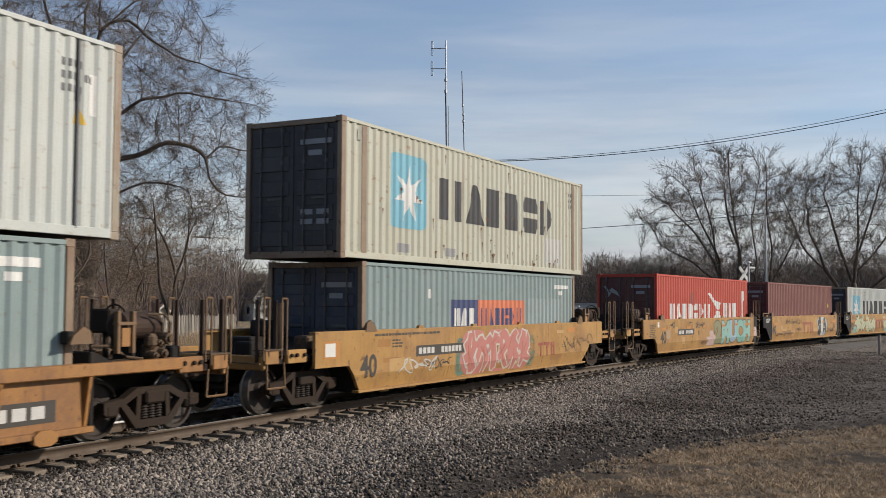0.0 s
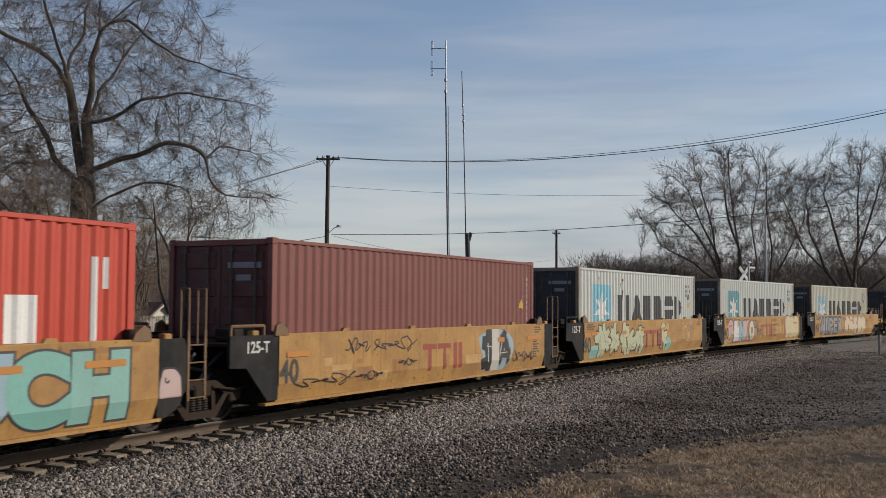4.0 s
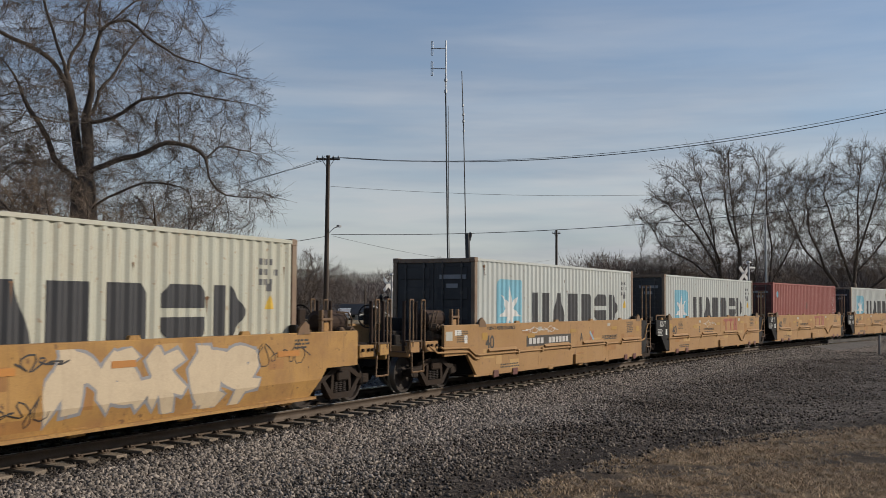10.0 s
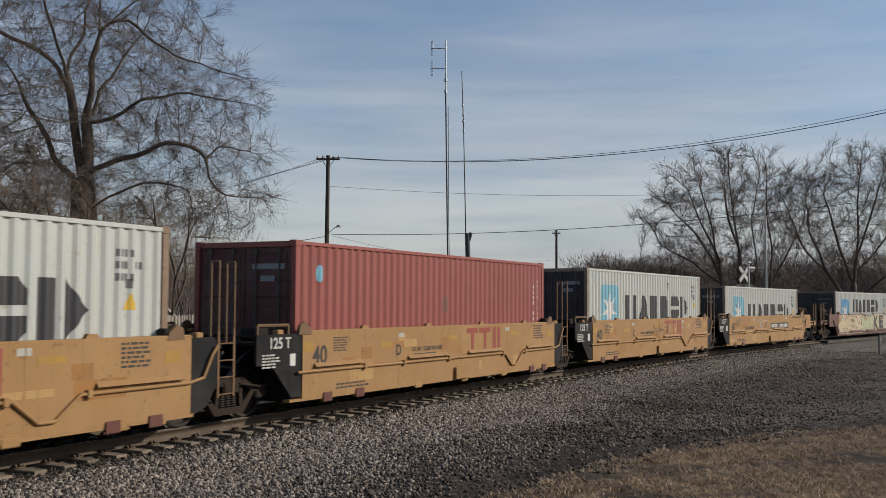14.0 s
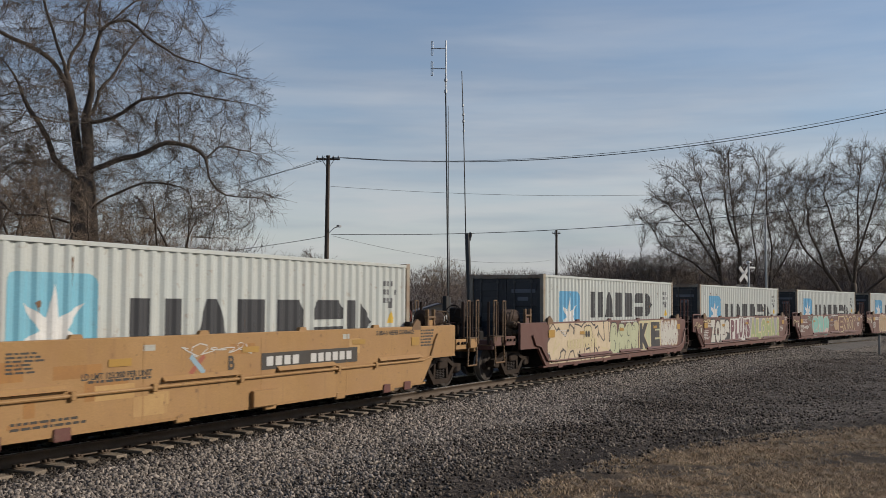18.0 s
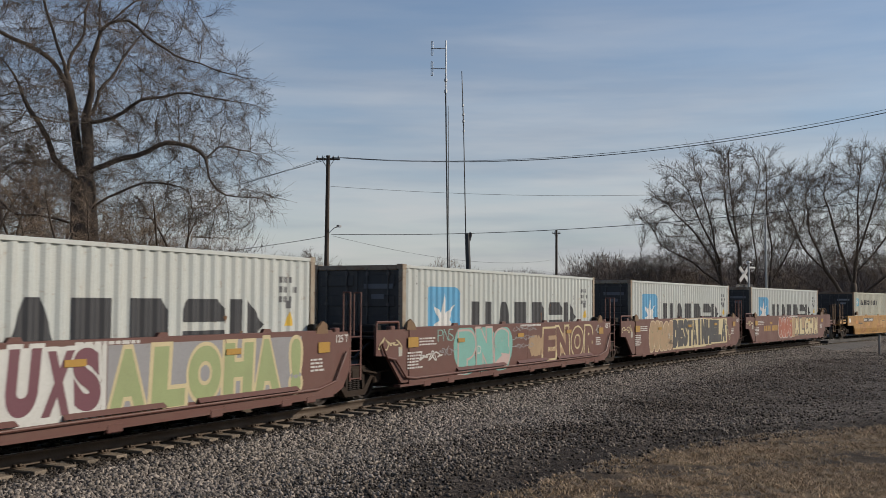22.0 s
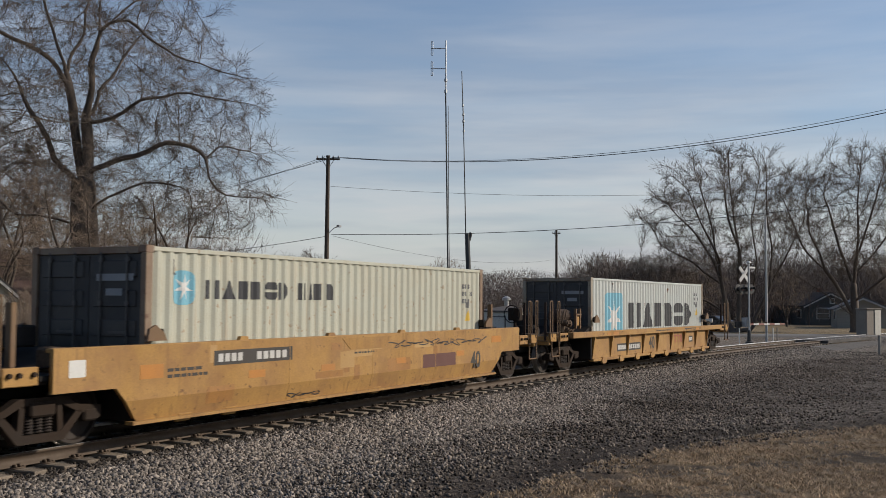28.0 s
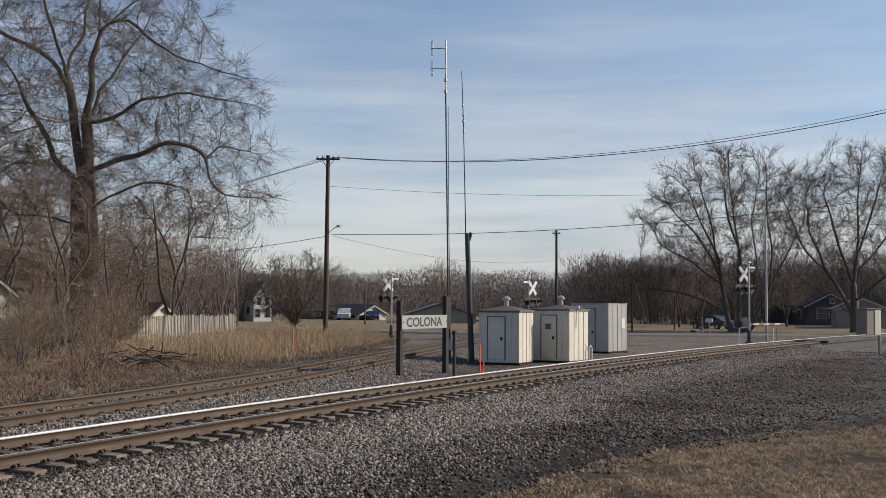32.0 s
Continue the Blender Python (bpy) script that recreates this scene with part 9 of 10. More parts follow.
def antennas():
    x, y = polar(24.62, 43.4)
    a = thing("antenna_mast", "tall thin radio mast with two white dipole loops", "antenna", pose(x, y, -0.42))
    part("lower_pole", rod(bmesh.new(), (0, 0, -0.2), (0, 0, 2.75), 0.10, seg=10), M_DARKPIPE, a)
    part("pole", rod(bmesh.new(), (0, 0, 2.7), (-0.12, 0.12, 11.35), 0.038, 0.030, 8), M_DARKPIPE, a)
    part("upper_tube", rod(bmesh.new(), (-0.12, 0.12, 11.35), (-0.12, 0.12, 13.58), 0.034, 0.028, 8), M_SILVER, a, "pale upper tube")
    for z in (11.35, 11.83):
        part("clamp", rod(bmesh.new(), (-0.12, 0.12, z), (-0.12, 0.12, z + 0.12), 0.07, seg=8), M_SILVER, a)
    # the loops stand out sideways from the tube
    ux, uy = -0.423, 0.906
    for z in (12.38, 13.24):
        bm = pipe(bmesh.new(), [(-0.12, 0.12, z), (-0.12 + ux * 0.62, 0.12 + uy * 0.62, z)], 0.018)
        pipe(bm, [(-0.12 + ux * 0.62, 0.12 + uy * 0.62, z - 0.29), (-0.12 + ux * 0.62, 0.12 + uy * 0.62, z + 0.29), (-0.12 + ux * 0.55, 0.12 + uy * 0.55, z + 0.29), (-0.12 + ux * 0.55, 0.12 + uy * 0.55, z - 0.29), (-0.12 + ux * 0.62, 0.12 + uy * 0.62, z - 0.29)], 0.014)
        part("dipole_loop", bm, M_SILVER, a)
    part("feed_cable", pipe(bmesh.new(), [(0.08, -0.08, 0.1), (0.06, -0.05, 2.6), (0.0, 0.0, 6.0), (-0.08, 0.02, 10.8)], 0.014), M_WIRE, a)
    part("junction_box", box(bmesh.new(), -0.14, 0.14, -0.26, -0.10, 0.55, 1.0, 0.01), M_SILVER, a)
    x, y = polar(23.3, 43.0)
    b = thing("antenna_mast", "dark steel pole with a slim whip antenna on top", "antenna", pose(x, y, -0.42))
    part("pole", rod(bmesh.new(), (0, 0, -0.2), (-0.10, 0.2, 5.4), 0.125, 0.10, 12), M_DARKPIPE, b)
    part("bracket", pipe(bmesh.new(), [(-0.10, 0.2, 5.35), (-0.03, 0.05, 5.40), (-0.06, 0.10, 5.1)], 0.05), M_DARKPIPE, b)
    part("whip", rod(bmesh.new(), (-0.12, 0.25, 5.3), (-0.16, 0.36, 9.9), 0.026, 0.020, 8), M_DARKPIPE, b)
    part("whip_tip", rod(bmesh.new(), (-0.16, 0.36, 9.9), (-0.19, 0.44, 12.2), 0.026, 0.018, 8), M_DARKPIPE, b)
    for z, x_, y_ in ((9.64, -0.155, 0.355), (10.04, -0.163, 0.366), (10.33, -0.167, 0.376), (10.71, -0.172, 0.39)):
        part("collar", rod(bmesh.new(), (x_, y_, z), (x_, y_, z + 0.08), 0.05, seg=8), M_SILVER, b)
    part("base_flange", lathe(bmesh.new(), [(0.0, 0.26), (0.05, 0.26), (0.08, 0.14)], 12, "z"), M_DARKPIPE, b)
    c = thing("marker_post", "short black steel post beside the sign", "post", pose(32.15, 14.5, -0.42))
    part("pole", box(bmesh.new(), -0.045, 0.045, -0.04, 0.04, -0.2, 1.42, 0.008), M_POST, c)
    part("cap", box(bmesh.new(), -0.07, 0.07, -0.06, 0.06, 1.42, 1.56, 0.01), M_POST, c)
    for k, (dx, h) in enumerate(((0.0, 1.05), (0.22, 0.42))):
        d = thing("cable_marker", "orange plastic cable marker stake", "marker", pose(34.45 + dx, 14.52 - dx * 0.2, -0.42, 2, -3, 0))
        part("stake", box(bmesh.new(), -0.04, 0.04, -0.012, 0.012, -0.15, h, 0.006), M_ORANGEM, d)
    q = thing("cable_marker", "orange plastic stake in the dry grass", "marker", pose(*polar(33.1, 52.0), -0.3, 6, -8, 0))
    part("stake", box(bmesh.new(), -0.05, 0.05, -0.012, 0.012, -0.15, 1.0, 0.006), M_ORANGEM, q)


antennas()


def crossing_signal(label, place_xy, facing, arm, h=4.7, lamp_arm=True, stand=0.34):
    """A level crossing mast: crossbuck, two pairs of lamps and, where it has one, a lowered barrier."""
    root = thing("crossing_signal", label, "crossing signal", pose(place_xy[0], place_xy[1], -0.25, 0, 0, facing), group="crossing signals")
    part("mast", rod(bmesh.new(), (0, 0, 0), (0, 0, h), 0.065, seg=10), M_SILVER, root)
    part("base", lathe(bmesh.new(), [(-0.3, 0.24), (0.08, 0.24), (0.12, 0.13), (0.72, 0.11), (0.8, 0.08)], 12, "z"), M_DARKPIPE, root)
    for a in (45, -45):
        ob = part("crossbuck_blade", box(bmesh.new(), -0.61, 0.61, -0.012, 0.012, -0.115, 0.115), M_WHITE, root, "white crossbuck blade")
        ob.matrix_local = pose(0, -stand - (0.013 if a < 0 else -0.013), h - 0.62) @ Matrix.Rotation(radians(a), 4, "Y")
    part("lamp_bar", rod(bmesh.new(), (-0.45, -stand, h - 1.55), (0.45, -stand, h - 1.55), 0.035, seg=8), M_LAMPBLK, root)
    for side, yy in ((-1, -0.2), (1, 0.22)):
        for dx in (-0.40, 0.40):
            lamp = part("lamp", lathe(bmesh.new(), [(-0.02, 0.30), (0.02, 0.30), (0.03, 0.14), (0.14, 0.10)] if side < 0 else [(-0.14, 0.10), (-0.03, 0.14), (-0.02, 0.30), (0.02, 0.30)], 18), M_LAMPBLK, root, "black round backed signal lamp")
            lamp.matrix_local = pose(dx, yy * 0.8 - stand, h - 1.55)
            lens = part("lens", lathe(bmesh.new(), [(-0.035, 0.10), (0.035, 0.10)], 14), M_LENS, lamp)
            lens.matrix_local = pose(0, side * 0.03, 0)
            hood_bm = bmesh.new()
            n = 9
            ring0 = [hood_bm.verts.new((0.14 * math.cos(math.pi * i / (n - 1)), 0, 0.14 * math.sin(math.pi * i / (n - 1)))) for i in range(n)]
            ring1 = [hood_bm.verts.new((0.14 * math.cos(math.pi * i / (n - 1)), side * 0.24, 0.14 * math.sin(math.pi * i / (n - 1)) - 0.01)) for i in range(n)]
            for i in range(n - 1):
                hood_bm.faces.new((ring0[i], ring0[i + 1], ring1[i + 1], ring1[i]))
            part("visor", hood_bm, M_LAMPBLK, lamp)
    if lamp_arm:
        part("cross_arm", box(bmesh.new(), -0.62, 0.0, -0.04, 0.04, h - 0.28, h - 0.16, 0.02), M_WHITE, root)
        part("bell", lathe(bmesh.new(), [(h, 0.05), (h + 0.05, 0.15), (h + 0.14, 0.12), (h + 0.18, 0.03)], 14, "z"), M_SILVER, root)
    if arm:
        part("gate_motor", box(bmesh.new(), -0.22, 0.22, -0.42, -0.08, 0.95, 1.55, 0.03), M_SILVER, root, "grey barrier motor housing")
        n = 7
        g = part("gate_arm", box(bmesh.new(), -0.5, -0.1, -0.52, -0.44, 1.06, 1.20, 0.01), M_WHITE, root, "lowered red and white barrier arm")
        for k in range(n):
            x0 = 0.5 + k * arm / n
            part("stripe", box(bmesh.new(), -x0 - arm / n, -x0, -0.51, -0.46, 1.08, 1.18), M_WHITE if k % 2 else M_GATERED, g)
        for k in range(3):
            part("gate_lamp", lathe(bmesh.new(), [(1.18, 0.05), (1.28, 0.05)], 10, "z"), M_LENS, g).matrix_local = pose(-0.9 - arm * 0.38 * k, -0.485, 0)
        part("counterweight", box(bmesh.new(), 0.1, 0.75, -0.52, -0.40, 0.98, 1.30, 0.02), M_LAMPBLK, root)
    return root


M_GATERED = paint("barrier_red", (0.36, 0.14, 0.11), 0.4, 0.5)
crossing_signal("silver crossing mast with crossbuck, lamps and lowered barrier", polar(8.5, 66.5), 150, 3.6, 4.85)
crossing_signal("silver crossing mast with crossbuck and lamps by the side track", polar(27.75, 72.0), 160, 0, 4.2)
crossing_signal("silver crossing mast with crossbuck beyond the huts", polar(20.2, 71.0), -14, 0, 4.0)


def utility_pole(label, xy, h, arms, r=0.16, lean=0.0, lamp=False):
    root = thing("utility_pole", label, "utility pole", pose(xy[0], xy[1], -0.5, 0, lean, 0))
    part("pole", rod(bmesh.new(), (0, 0, -0.3), (0, 0, h), r, r * 0.68, 12), M_POLE, root)
    ux, uy = math.cos(radians(-65)), math.sin(radians(-65))
    for z, w in arms:
        bm = box(bmesh.new(), -w, w, -0.05, 0.05, z - 0.06, z + 0.06, 0.01, m=Matrix.Rotation(radians(-65), 4, "Z"))
        part("crossarm", bm, M_POLE, root)
        for k in (-0.9, -0.45, 0.45, 0.9):
            part("insulator", lathe(bmesh.new(), [(z + 0.06, 0.03), (z + 0.12, 0.06), (z + 0.2, 0.05), (z + 0.24, 0.02)], 10, "z"), M_SILVER, root).matrix_local = pose(ux * w * k, uy * w * k, 0)
        for s in (-1, 1):
            part("brace", pipe(bmesh.new(), [(ux * w * 0.5 * s, uy * w * 0.5 * s, z - 0.05), (0, 0, z - 0.7)], 0.02), M_STEEL, root)
    if lamp:
        part("lamp_arm", pipe(bmesh.new(), [(0, 0, 7.2), (ux * 0.5, uy * 0.5, 7.7), (ux * 0.85, uy * 0.85, 7.8)], 0.025), M_SILVER, root)
        part("lamp_head", box(bmesh.new(), ux * 0.8 - 0.12, ux * 0.8 + 0.2, uy * 0.8 - 0.12, uy * 0.8 + 0.12, 7.74, 7.9, 0.03), M_SILVER, root)
    return root


pole_a = polar(31.35, 71.5)
pole_b = polar(18.68, 132.0)
utility_pole("brown wooden utility pole with a crossarm and wires", pole_a, 12.7, ((12.45, 0.82),), 0.19, 0.4, True)
utility_pole("grey wooden utility pole in the distance", pole_b, 11.9, ((11.5, 0.5),), 0.2)
for label, bearing, dist, h, r in (("slim grey pole beside the crossing mast", 7.62, 70.0, 8.3, 0.09), ("thin whip pole far behind the huts", 20.45, 120.0, 6.6, 0.05), ("short wooden pole by the lane", 14.6, 100.0, 5.0, 0.10), ("thin wooden pole on the lawn", 12.35, 105.0, 3.4, 0.09), ("thin pole by the lane", 11.0, 105.0, 3.2, 0.08), ("thin pole among the far houses", 29.2, 118.0, 4.4, 0.09), ("thin pole among the far houses", 27.2, 118.0, 3.4, 0.09)):
    x, y = polar(bearing, dist)
    o = thing("pole", label, "pole", pose(x, y, -0.5))
    part("shaft", rod(bmesh.new(), (0, 0, -0.2), (0, 0, h), r, r * 0.7, 8), M_SILVER if dist < 80 else M_POLE, o)


def wire(p, q, sag, r=0.014, label="black overhead cable between poles"):
    P, Q = Vector(p), Vector(q)
    pts = [P.lerp(Q, k / 24) - Vector((0, 0, sag * 4 * (k / 24) * (1 - k / 24))) for k in range(25)]
    v, f = tubes(np.array([[tuple(p) for p in pts]]), np.full((1, 25), r), 4)
    return tagged(part("overhead_wire", mesh_np("overhead_wire", v, f, M_WIRE), None, None), label, "wire", group="overhead wires")


def aloft(bearing, dist, z):
    return (*polar(bearing, dist), z)

# overhead wires
for k, (dz, db) in enumerate(((0.0, 0.0), (-0.10, 0.35), (0.02, 0.62))):
    wire(aloft(31.0 + 0.45 - db, 71.5, 12.1 + dz * 0.3), aloft(-2.0, 62.0 + k * 0.5, 13.62 + dz), 1.55, 0.013)
    wire(aloft(31.5 - db, 71.5, 12.1), aloft(52.0, 70.0, 5.2 + 0.7 * k), 0.9, 0.013)
wire(aloft(31.16, 71.5, 10.06), aloft(1.72, 90.0, 12.18), 0.95, 0.011)
wire(aloft(31.1, 71.5, 6.75), aloft(1.74, 66.0, 8.35), 0.65, 0.019)
wire(aloft(31.4, 71.5, 6.6), aloft(50.0, 66.0, 4.0), 0.5, 0.018)
wire(aloft(30.97, 71.5, 6.63), aloft(18.83, 132.0, 7.65), 1.0, 0.011)

# ---------------------------------------------------------------- houses
M_GLASS = mat("dark_window_glass", (0.03, 0.035, 0.04), rough=0.12, bump=0, spec=0.6)
M_TRIM = mat("white_trim", (0.60, 0.60, 0.57), rough=0.6, bump=0.05)
M_BARGE = mat("grey_bargeboard", (0.55, 0.55, 0.53), rough=0.7, bump=0.05)


def siding(name, base):
    return mat(name, base, tuple(c * 0.8 for c in base), rough=0.8, scale=1.2, fine=30, amount=0.6, bump=0.2, stretch=(0.3, 0.3, 6))


M_SHINGLE = mat("dark_shingles", (0.075, 0.070, 0.070), (0.05, 0.047, 0.046), rough=0.95, scale=1.5, fine=20, amount=0.8, bump=0.4)
M_SHINGLE_R = mat("red_brown_shingles", (0.115, 0.062, 0.050), (0.08, 0.045, 0.036), rough=0.95, scale=1.5, fine=20, amount=0.8, bump=0.4)
M_SHINGLE_G = mat("grey_shingles", (0.17, 0.175, 0.185), (0.13, 0.13, 0.14), rough=0.95, scale=1.5, fine=20, amount=0.8, bump=0.4)


def house(label, bearing, dist, turn, w, l, eave, ridge, wall, roof, windows=(), door=None, chimney=None, base=-0.5):
    """A gabled house: gable front of width w facing -y, length l behind it. windows: (x, z, width, height) on the front; side windows are spaced along +x and -x."""
    x, y = polar(bearing, dist)
    root = thing("house", label, "house", pose(x, y, base, 0, 0, turn))
    hw = w / 2
    part("wall", prism(bmesh.new(), [(-hw, 0), (hw, 0), (hw, eave), (0, ridge), (-hw, eave)], 0, l), wall, root)
    sl = (ridge - eave) / hw
    for s in (-1, 1):
        o = 0.35
        bm = bmesh.new()
        prism(bm, [(0, ridge + 0.02), (s * (hw + o), eave - o * sl + 0.02), (s * (hw + o), eave - o * sl + 0.16), (0, ridge + 0.18)], -o, l + o)
        rf = part("roof", bm, roof, root)
        part("bargeboard", prism(bmesh.new(), [(0, ridge + 0.02), (s * (hw + o), eave - o * sl + 0.02), (s * (hw + o), eave - o * sl - 0.14), (0, ridge - 0.16)], -o - 0.03, -o + 0.03), M_BARGE, rf)
    for wx, wz, ww, wh in windows:
        fr = part("window", box(bmesh.new(), wx - ww / 2 - 0.09, wx + ww / 2 + 0.09, -0.05, 0.02, wz - 0.09, wz + wh + 0.09, 0.01), M_TRIM, root, "white framed window")
        for a, b in ((wz, wz + wh * 0.48), (wz + wh * 0.52, wz + wh)):
            part("pane", box(bmesh.new(), wx - ww / 2, wx + ww / 2, -0.065, -0.045, a, b), M_GLASS, fr)
    for s in (-1, 1):
        for k in range(max(int(l / 3.2), 1)):
            yy = 1.6 + 3.2 * k
            if yy + 0.6 > l:
                break
            x0 = s * hw
            fr = part("window", box(bmesh.new(), min(x0, x0 + s * 0.05), max(x0, x0 + s * 0.05), yy - 0.55, yy + 0.55, 0.95, 2.05 if eave > 2.1 else eave - 0.15), M_TRIM, root)
            part("pane", box(bmesh.new(), min(x0 + s * 0.045, x0 + s * 0.065), max(x0 + s * 0.045, x0 + s * 0.065), yy - 0.45, yy + 0.45, 1.04, (2.05 if eave > 2.1 else eave - 0.15) - 0.09), M_GLASS, fr)
    if door is not None:
        part("door", box(bmesh.new(), door - 0.45, door + 0.45, -0.06, 0.01, 0.1, 2.1, 0.01), M_TRIM, root, "pale front door")
    if chimney:
        part("chimney", box(bmesh.new(), chimney - 0.3, chimney + 0.3, l * 0.5, l * 0.5 + 0.6, ridge - 0.8, ridge + 0.7, 0.02), M_BRICKW, root)
    return root


M_BRICKW = mat("dull_red_brick", (0.20, 0.085, 0.06), (0.14, 0.06, 0.045), rough=0.9, scale=2, fine=20, amount=0.7, bump=0.3)
S_WHITE, S_CREAM, S_BLUE, S_DARK, S_TAN = siding("white_siding", (0.66, 0.65, 0.60)), siding("cream_siding", (0.74, 0.69, 0.56)), siding("slate_blue_siding", (0.070, 0.076, 0.077)), siding("dark_grey_siding", (0.085, 0.082, 0.08)), siding("tan_siding", (0.36, 0.33, 0.28))
house("cream sided cottage with a steep gable behind bare shrubs", 49.75, 60.0, -4, 11.0, 9, 1.25, 5.05, S_CREAM, M_SHINGLE, ((-1.2, 0.9, 0.9, 1.1),))
house("brick house with a red-brown roof behind bare trees", 43.2, 84.0, 52, 7.5, 9, 2.5, 3.9, M_BRICKW, M_SHINGLE_R, ((2.6, 0.8, 0.8, 1.5), (-2.0, 0.9, 0.9, 1.2)), chimney=-2.4)
house("large house with a red-brown roof behind the great tree", 46.0, 92.0, 40, 9.0, 12, 3.4, 6.2, M_BRICKW, M_SHINGLE_R, ((1.6, 0.9, 0.9, 1.4),))
house("small shed with a pale gable behind the fence", 40.1, 86.0, -6, 3.0, 4, 1.3, 2.35, S_CREAM, M_SHINGLE_R)
house("two-storey dark grey house", 36.2, 140.0, 52, 5.0, 7.5, 3.3, 5.0, S_DARK, M_SHINGLE, ((-1.2, 0.8, 0.8, 1.2), (1.2, 0.8, 0.8, 1.2)))
house("narrow white gabled house with ornate windows", 34.75, 136.0, -30, 2.5, 6.0, 3.3, 5.1, S_WHITE, M_SHINGLE, ((-0.7, 0.6, 0.7, 1.1), (0.7, 0.6, 0.7, 1.1), (-0.55, 2.2, 0.6, 1.0), (0.55, 2.2, 0.6, 1.0), (0, 3.7, 0.5, 0.7)))
house("low white ranch house with grey roof", 28.75, 150.0, -25, 4.6, 9, 1.5, 2.7, S_WHITE, M_SHINGLE, ((-2.0, 0.5, 1.2, 0.8),), 1.2, base=-1.0)
house("low dark ranch house with grey roof", 29.9, 158.0, 24, 8.0, 8, 1.6, 2.6, S_DARK, M_SHINGLE, ((-2.0, 0.5, 1.0, 0.9), (1.5, 0.5, 1.0, 0.9)), base=-0.9)
house("long pale ranch house with wide grey roof", 25.3, 142.0, 118, 9.0, 11.5, 1.5, 2.9, S_TAN, M_SHINGLE_G, ((-2.0, 0.5, 1.0, 0.9),), base=-1.0)
house("slate blue cottage with white framed windows", 4.5, 138.0, -58, 6.4, 9, 2.55, 4.1, S_BLUE, M_SHINGLE, ((-0.9, 0.95, 1.5, 1.25), (0.35, 2.9, 0.5, 0.5)), chimney=1.0)
house("low pale garage beside the cottage", 2.9, 124.0, -80, 5.5, 6, 2.2, 3.4, S_TAN, M_SHINGLE_G)


def fence():
    root = thing("fence", "tall weathered wooden board fence", "fence")
    (x0, y0), (x1, y1) = polar(41.2, 62.0), polar(36.15, 70.0)
    L = math.hypot(x1 - x0, y1 - y0)
    h = math.degrees(math.atan2(y1 - y0, x1 - x0))
    root.matrix_world = pose(x0, y0, -0.45, 0, 0, h)
    rng = random.Random(2)
    me = box(bmesh.new(), -0.058, 0.058, -0.012, 0.012, 0.04, 1.72, 0.006)
    first = part("board", me, M_FENCE, root)
    k, n = 0, int(L / 0.142)
    for k in range(n):
        ob = first if k == 0 else part("board", first.data, None, root)
        ob.matrix_local = pose(0.07 + k * 0.142, 0, rng.uniform(-0.10, 0.03), 0, rng.uniform(-1.6, 1.6), 0)
    for k in range(int(L / 2.4) + 1):
        part("post", box(bmesh.new(), k * 2.4 - 0.05, k * 2.4 + 0.05, 0.02, 0.12, -0.2, 1.7, 0.01), M_FENCE, root)
    for z in (0.4, 1.4):
        part("rail", box(bmesh.new(), 0, L, 0.014, 0.05, z, z + 0.09), M_FENCE, root)


M_FENCE = mat("silvered_fence_board", (0.40, 0.365, 0.315), (0.21, 0.19, 0.16), rough=0.95, scale=2, fine=20, amount=0.9, bump=0.4, stretch=(4, 4, 0.4), rnd=0.45)
fence()


def brush_pile():
    rng = random.Random(6)
    x, y = polar(41.2, 41.5)
    root = thing("brush_pile", "pile of cut grey branches on the bank", "branches", pose(*rooted(x, y)))
    for k in range(46):
        a, b = rng.uniform(0, 6.28), rng.uniform(-0.1, 0.55)
        L = rng.uniform(0.6, 2.2)
        c = Vector((rng.gauss(0, 0.9), rng.gauss(0, 0.7), rng.uniform(0.05, 0.55)))
        d = Vector((math.cos(a), math.sin(a), b)) * L / 2
        p, q = c - d, c + d
        p.z, q.z = max(p.z, 0.02), max(q.z, 0.02)
        part("branch", rod(bmesh.new(), p, q, rng.uniform(0.02, 0.05), 0.012, 6), M_TWIG if k % 3 else M_BARK, root)


brush_pile()


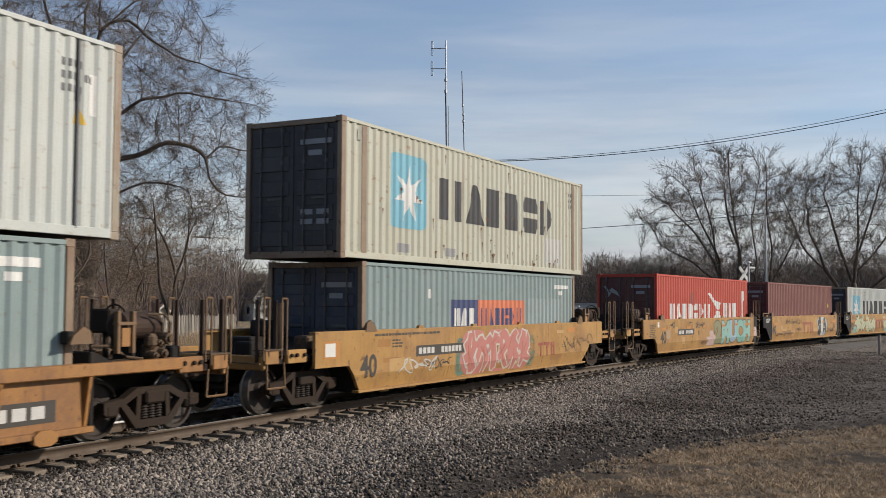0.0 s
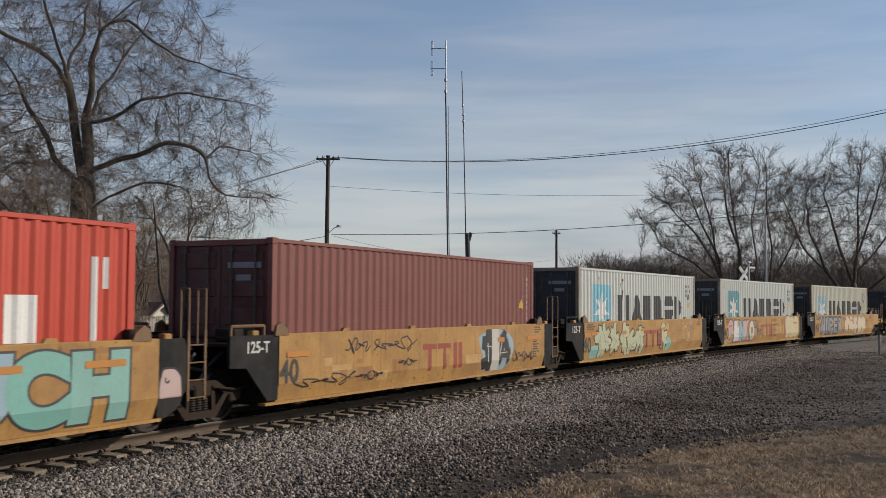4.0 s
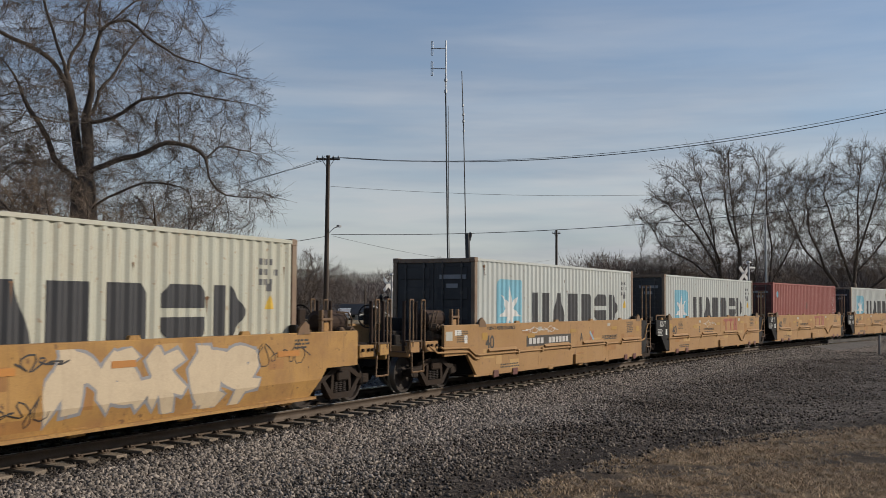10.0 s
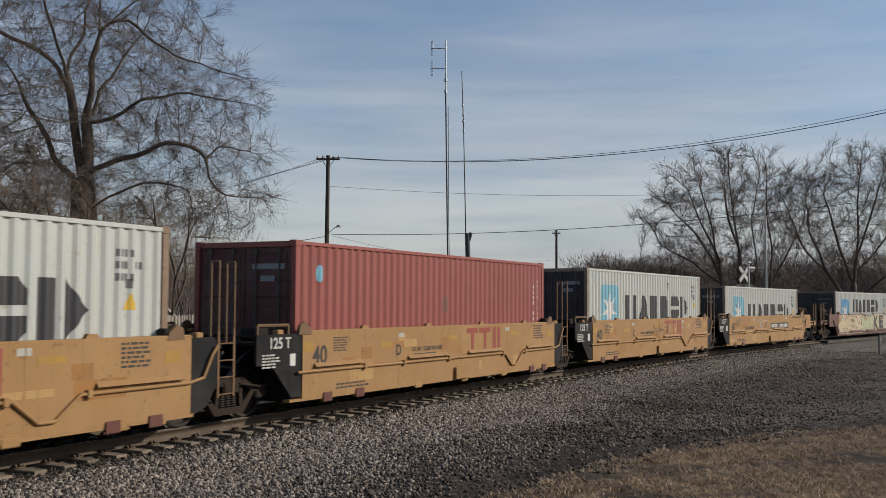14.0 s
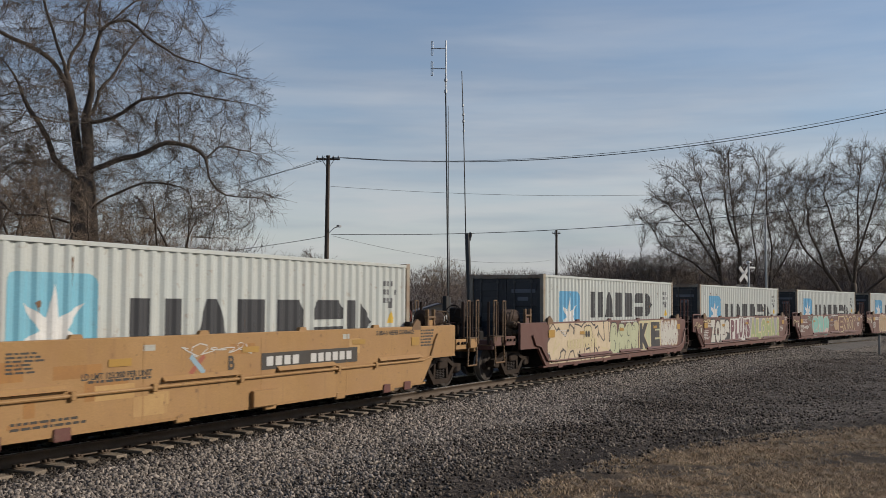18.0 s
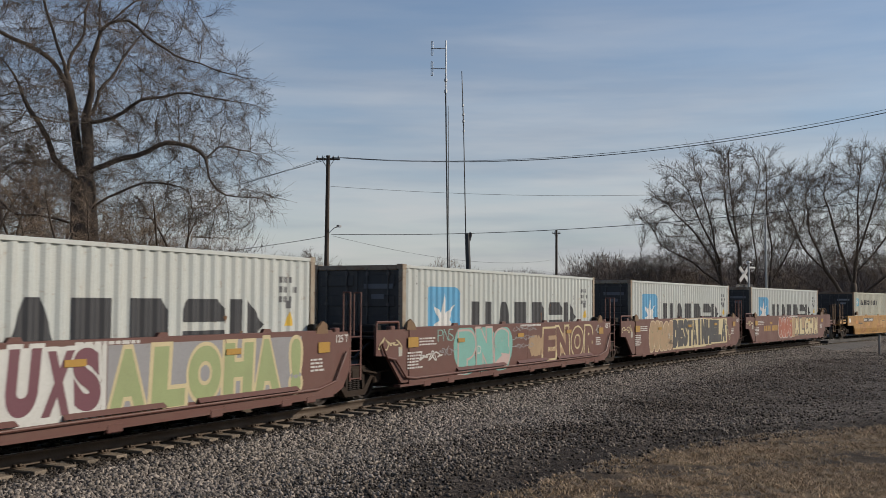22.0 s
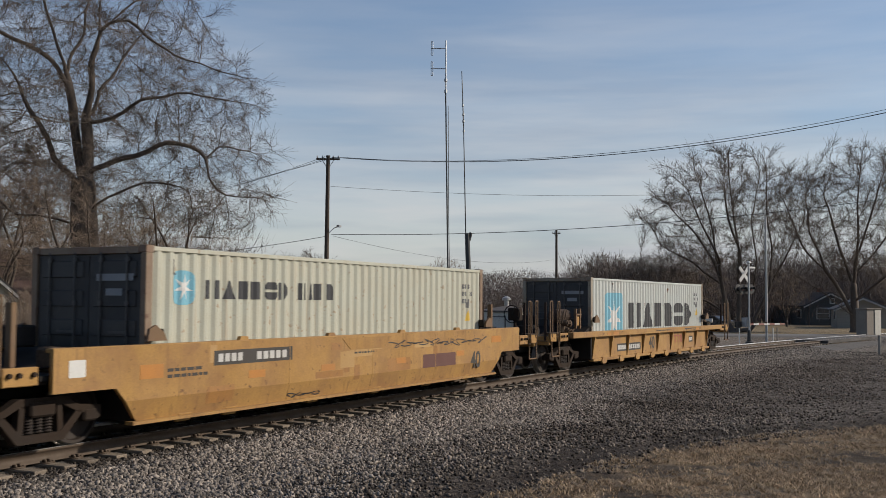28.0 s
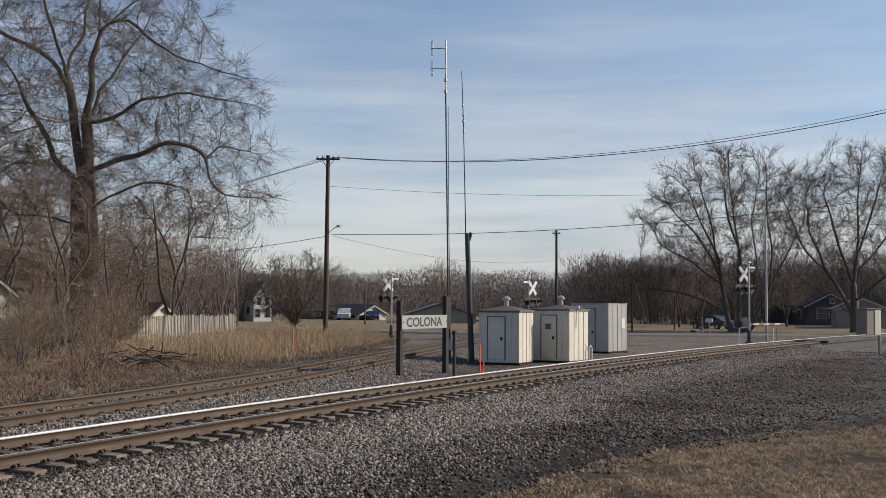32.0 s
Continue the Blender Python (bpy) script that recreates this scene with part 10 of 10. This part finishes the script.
def car_thing(name, label, bearing, dist, turn, paint_mat, pickup=False, base=-0.42):
    x, y = polar(bearing, dist)
    root = thing(name, label, "car", pose(x, y, base, 0, 0, turn))
    if pickup:
        prof = [(-2.6, 0.45), (2.6, 0.45), (2.65, 0.95), (1.5, 1.08), (0.95, 1.75), (-0.5, 1.78), (-0.7, 1.05), (-2.6, 1.05)]
        glass = [(1.35, 1.1), (0.88, 1.68), (-0.42, 1.70), (-0.55, 1.1)]
    else:
        prof = [(-2.2, 0.4), (2.2, 0.4), (2.25, 0.8), (1.2, 0.95), (0.6, 1.42), (-1.0, 1.45), (-1.9, 1.0), (-2.25, 0.9)]
        glass = [(1.05, 0.97), (0.55, 1.36), (-0.95, 1.38), (-1.6, 1.0)]
    part("body", prism(bmesh.new(), prof, -0.88, 0.88), paint_mat, root)
    for s in (-1, 1):
        part("side_glass", prism(bmesh.new(), glass, min(s * 0.882, s * 0.892), max(s * 0.882, s * 0.892)), M_GLASS, root)
    for wx in (-1.4, 1.45):
        for s in (-1, 1):
            t = part("wheel", lathe(bmesh.new(), [(-0.11, 0.24), (-0.1, 0.34), (0.1, 0.34), (0.11, 0.24)], 16), M_HOSE, root)
            t.matrix_local = pose(wx, s * 0.82, 0.34)
            part("rim", lathe(bmesh.new(), [(-0.118, 0.2), (0.118, 0.2)], 12), M_SILVER, t)
    for s in (-0.6, 0.6):
        part("headlight", box(bmesh.new(), prof[2][0] - 0.08, prof[2][0] + 0.0, s - 0.16, s + 0.16, 0.68, 0.84, 0.02), M_SILVER, root)
    return root


M_CARW, M_CARB, M_CARG = mat("white_car_paint", (0.7, 0.7, 0.7), rough=0.3, bump=0), mat("blue_car_paint", (0.03, 0.06, 0.13), rough=0.3, bump=0), mat("dark_car_paint", (0.05, 0.052, 0.055), rough=0.3, bump=0)
car_thing("pickup_truck", "white pickup truck parked by the far houses", 30.3, 150.0, 205, M_CARW, True, -0.5)
car_thing("parked_car", "dark blue car parked by the far houses", 28.75, 150.0, 205, M_CARB, False, -0.5)
car_thing("parked_car", "dark grey car parked under the bare tree", 10.4, 112.0, 60, M_CARG, False, -0.5)


M_CABINET = paint("dull_tan_cabinet_paint", (0.30, 0.255, 0.205), 0.4, 0.5, grime=(0.17, 0.14, 0.11))


def by_the_road():
    x, y = polar(2.65, 82.0)
    c = thing("control_cabinet", "tall dull tan cabinet with a pale door", "cabinet", pose(x, y, -0.25, 0, 0, -40))
    part("body", box(bmesh.new(), -0.7, 0.7, -0.5, 0.5, 0, 2.05, 0.02), M_CABINET, c)
    part("door", box(bmesh.new(), 0.06, 0.66, -0.54, -0.5, 0.05, 2.0, 0.01), M_HUT, c, "pale cabinet door")
    part("top", box(bmesh.new(), -0.75, 0.75, -0.58, 0.55, 2.05, 2.12, 0.02), M_CABINET, c)
    x, y = polar(2.15, 58.0)
    p = thing("wooden_post", "short weathered wooden post beside the gravel", "post", pose(x, y, -0.4))
    part("shaft", rod(bmesh.new(), (0, 0, -0.2), (0.02, 0, 0.95), 0.07, 0.065, 10), M_FENCE, p)
    x, y = polar(10.55, 92.0)
    m = thing("mailbox", "white mailbox on a thin post", "mailbox", pose(x, y, -0.45))
    part("post", box(bmesh.new(), -0.05, 0.05, -0.05, 0.05, -0.2, 1.0, 0.01), M_FENCE, m)
    part("box", box(bmesh.new(), -0.14, 0.14, -0.3, 0.3, 1.0, 1.35, 0.05), M_WHITE, m)
    x, y = polar(10.9, 92.0)
    m = thing("wooden_post", "thin wooden post on the lawn", "post", pose(x, y, -0.45))
    part("shaft", box(bmesh.new(), -0.06, 0.06, -0.06, 0.06, -0.2, 1.5, 0.01), M_FENCE, m)
    for b, d, s in ((9.7, 78.0, 0.55), (11.4, 95.0, 0.3)):
        x, y = polar(b, d)
        r = thing("boulder", "dark boulder on the lawn edge", "rock", pose(x, y, -0.40))
        bm = bmesh.new()
        bmesh.ops.create_icosphere(bm, subdivisions=2, radius=s)
        rg = random.Random(int(b * 10))
        for v in bm.verts:
            v.co *= rg.uniform(0.82, 1.12)
            v.co.z *= 0.75
        part("stone", bm, M_BOULDER, r)
    for b, d, mt in ((7.3, 69.0, M_WHITE), (9.0, 66.0, M_WHITE), (7.1, 69.5, M_FENCE)):
        x, y = polar(b, d)
        q = thing("marker_post", "thin pale marker post by the crossing", "post", pose(x, y, -0.4))
        part("shaft", box(bmesh.new(), -0.045, 0.045, -0.03, 0.03, -0.2, 1.05, 0.008), mt, q)


M_BOULDER = mat("dark_boulder", (0.06, 0.055, 0.05), (0.035, 0.032, 0.03), rough=0.95, scale=2, fine=12, amount=0.8, bump=0.5)
by_the_road()
motions()
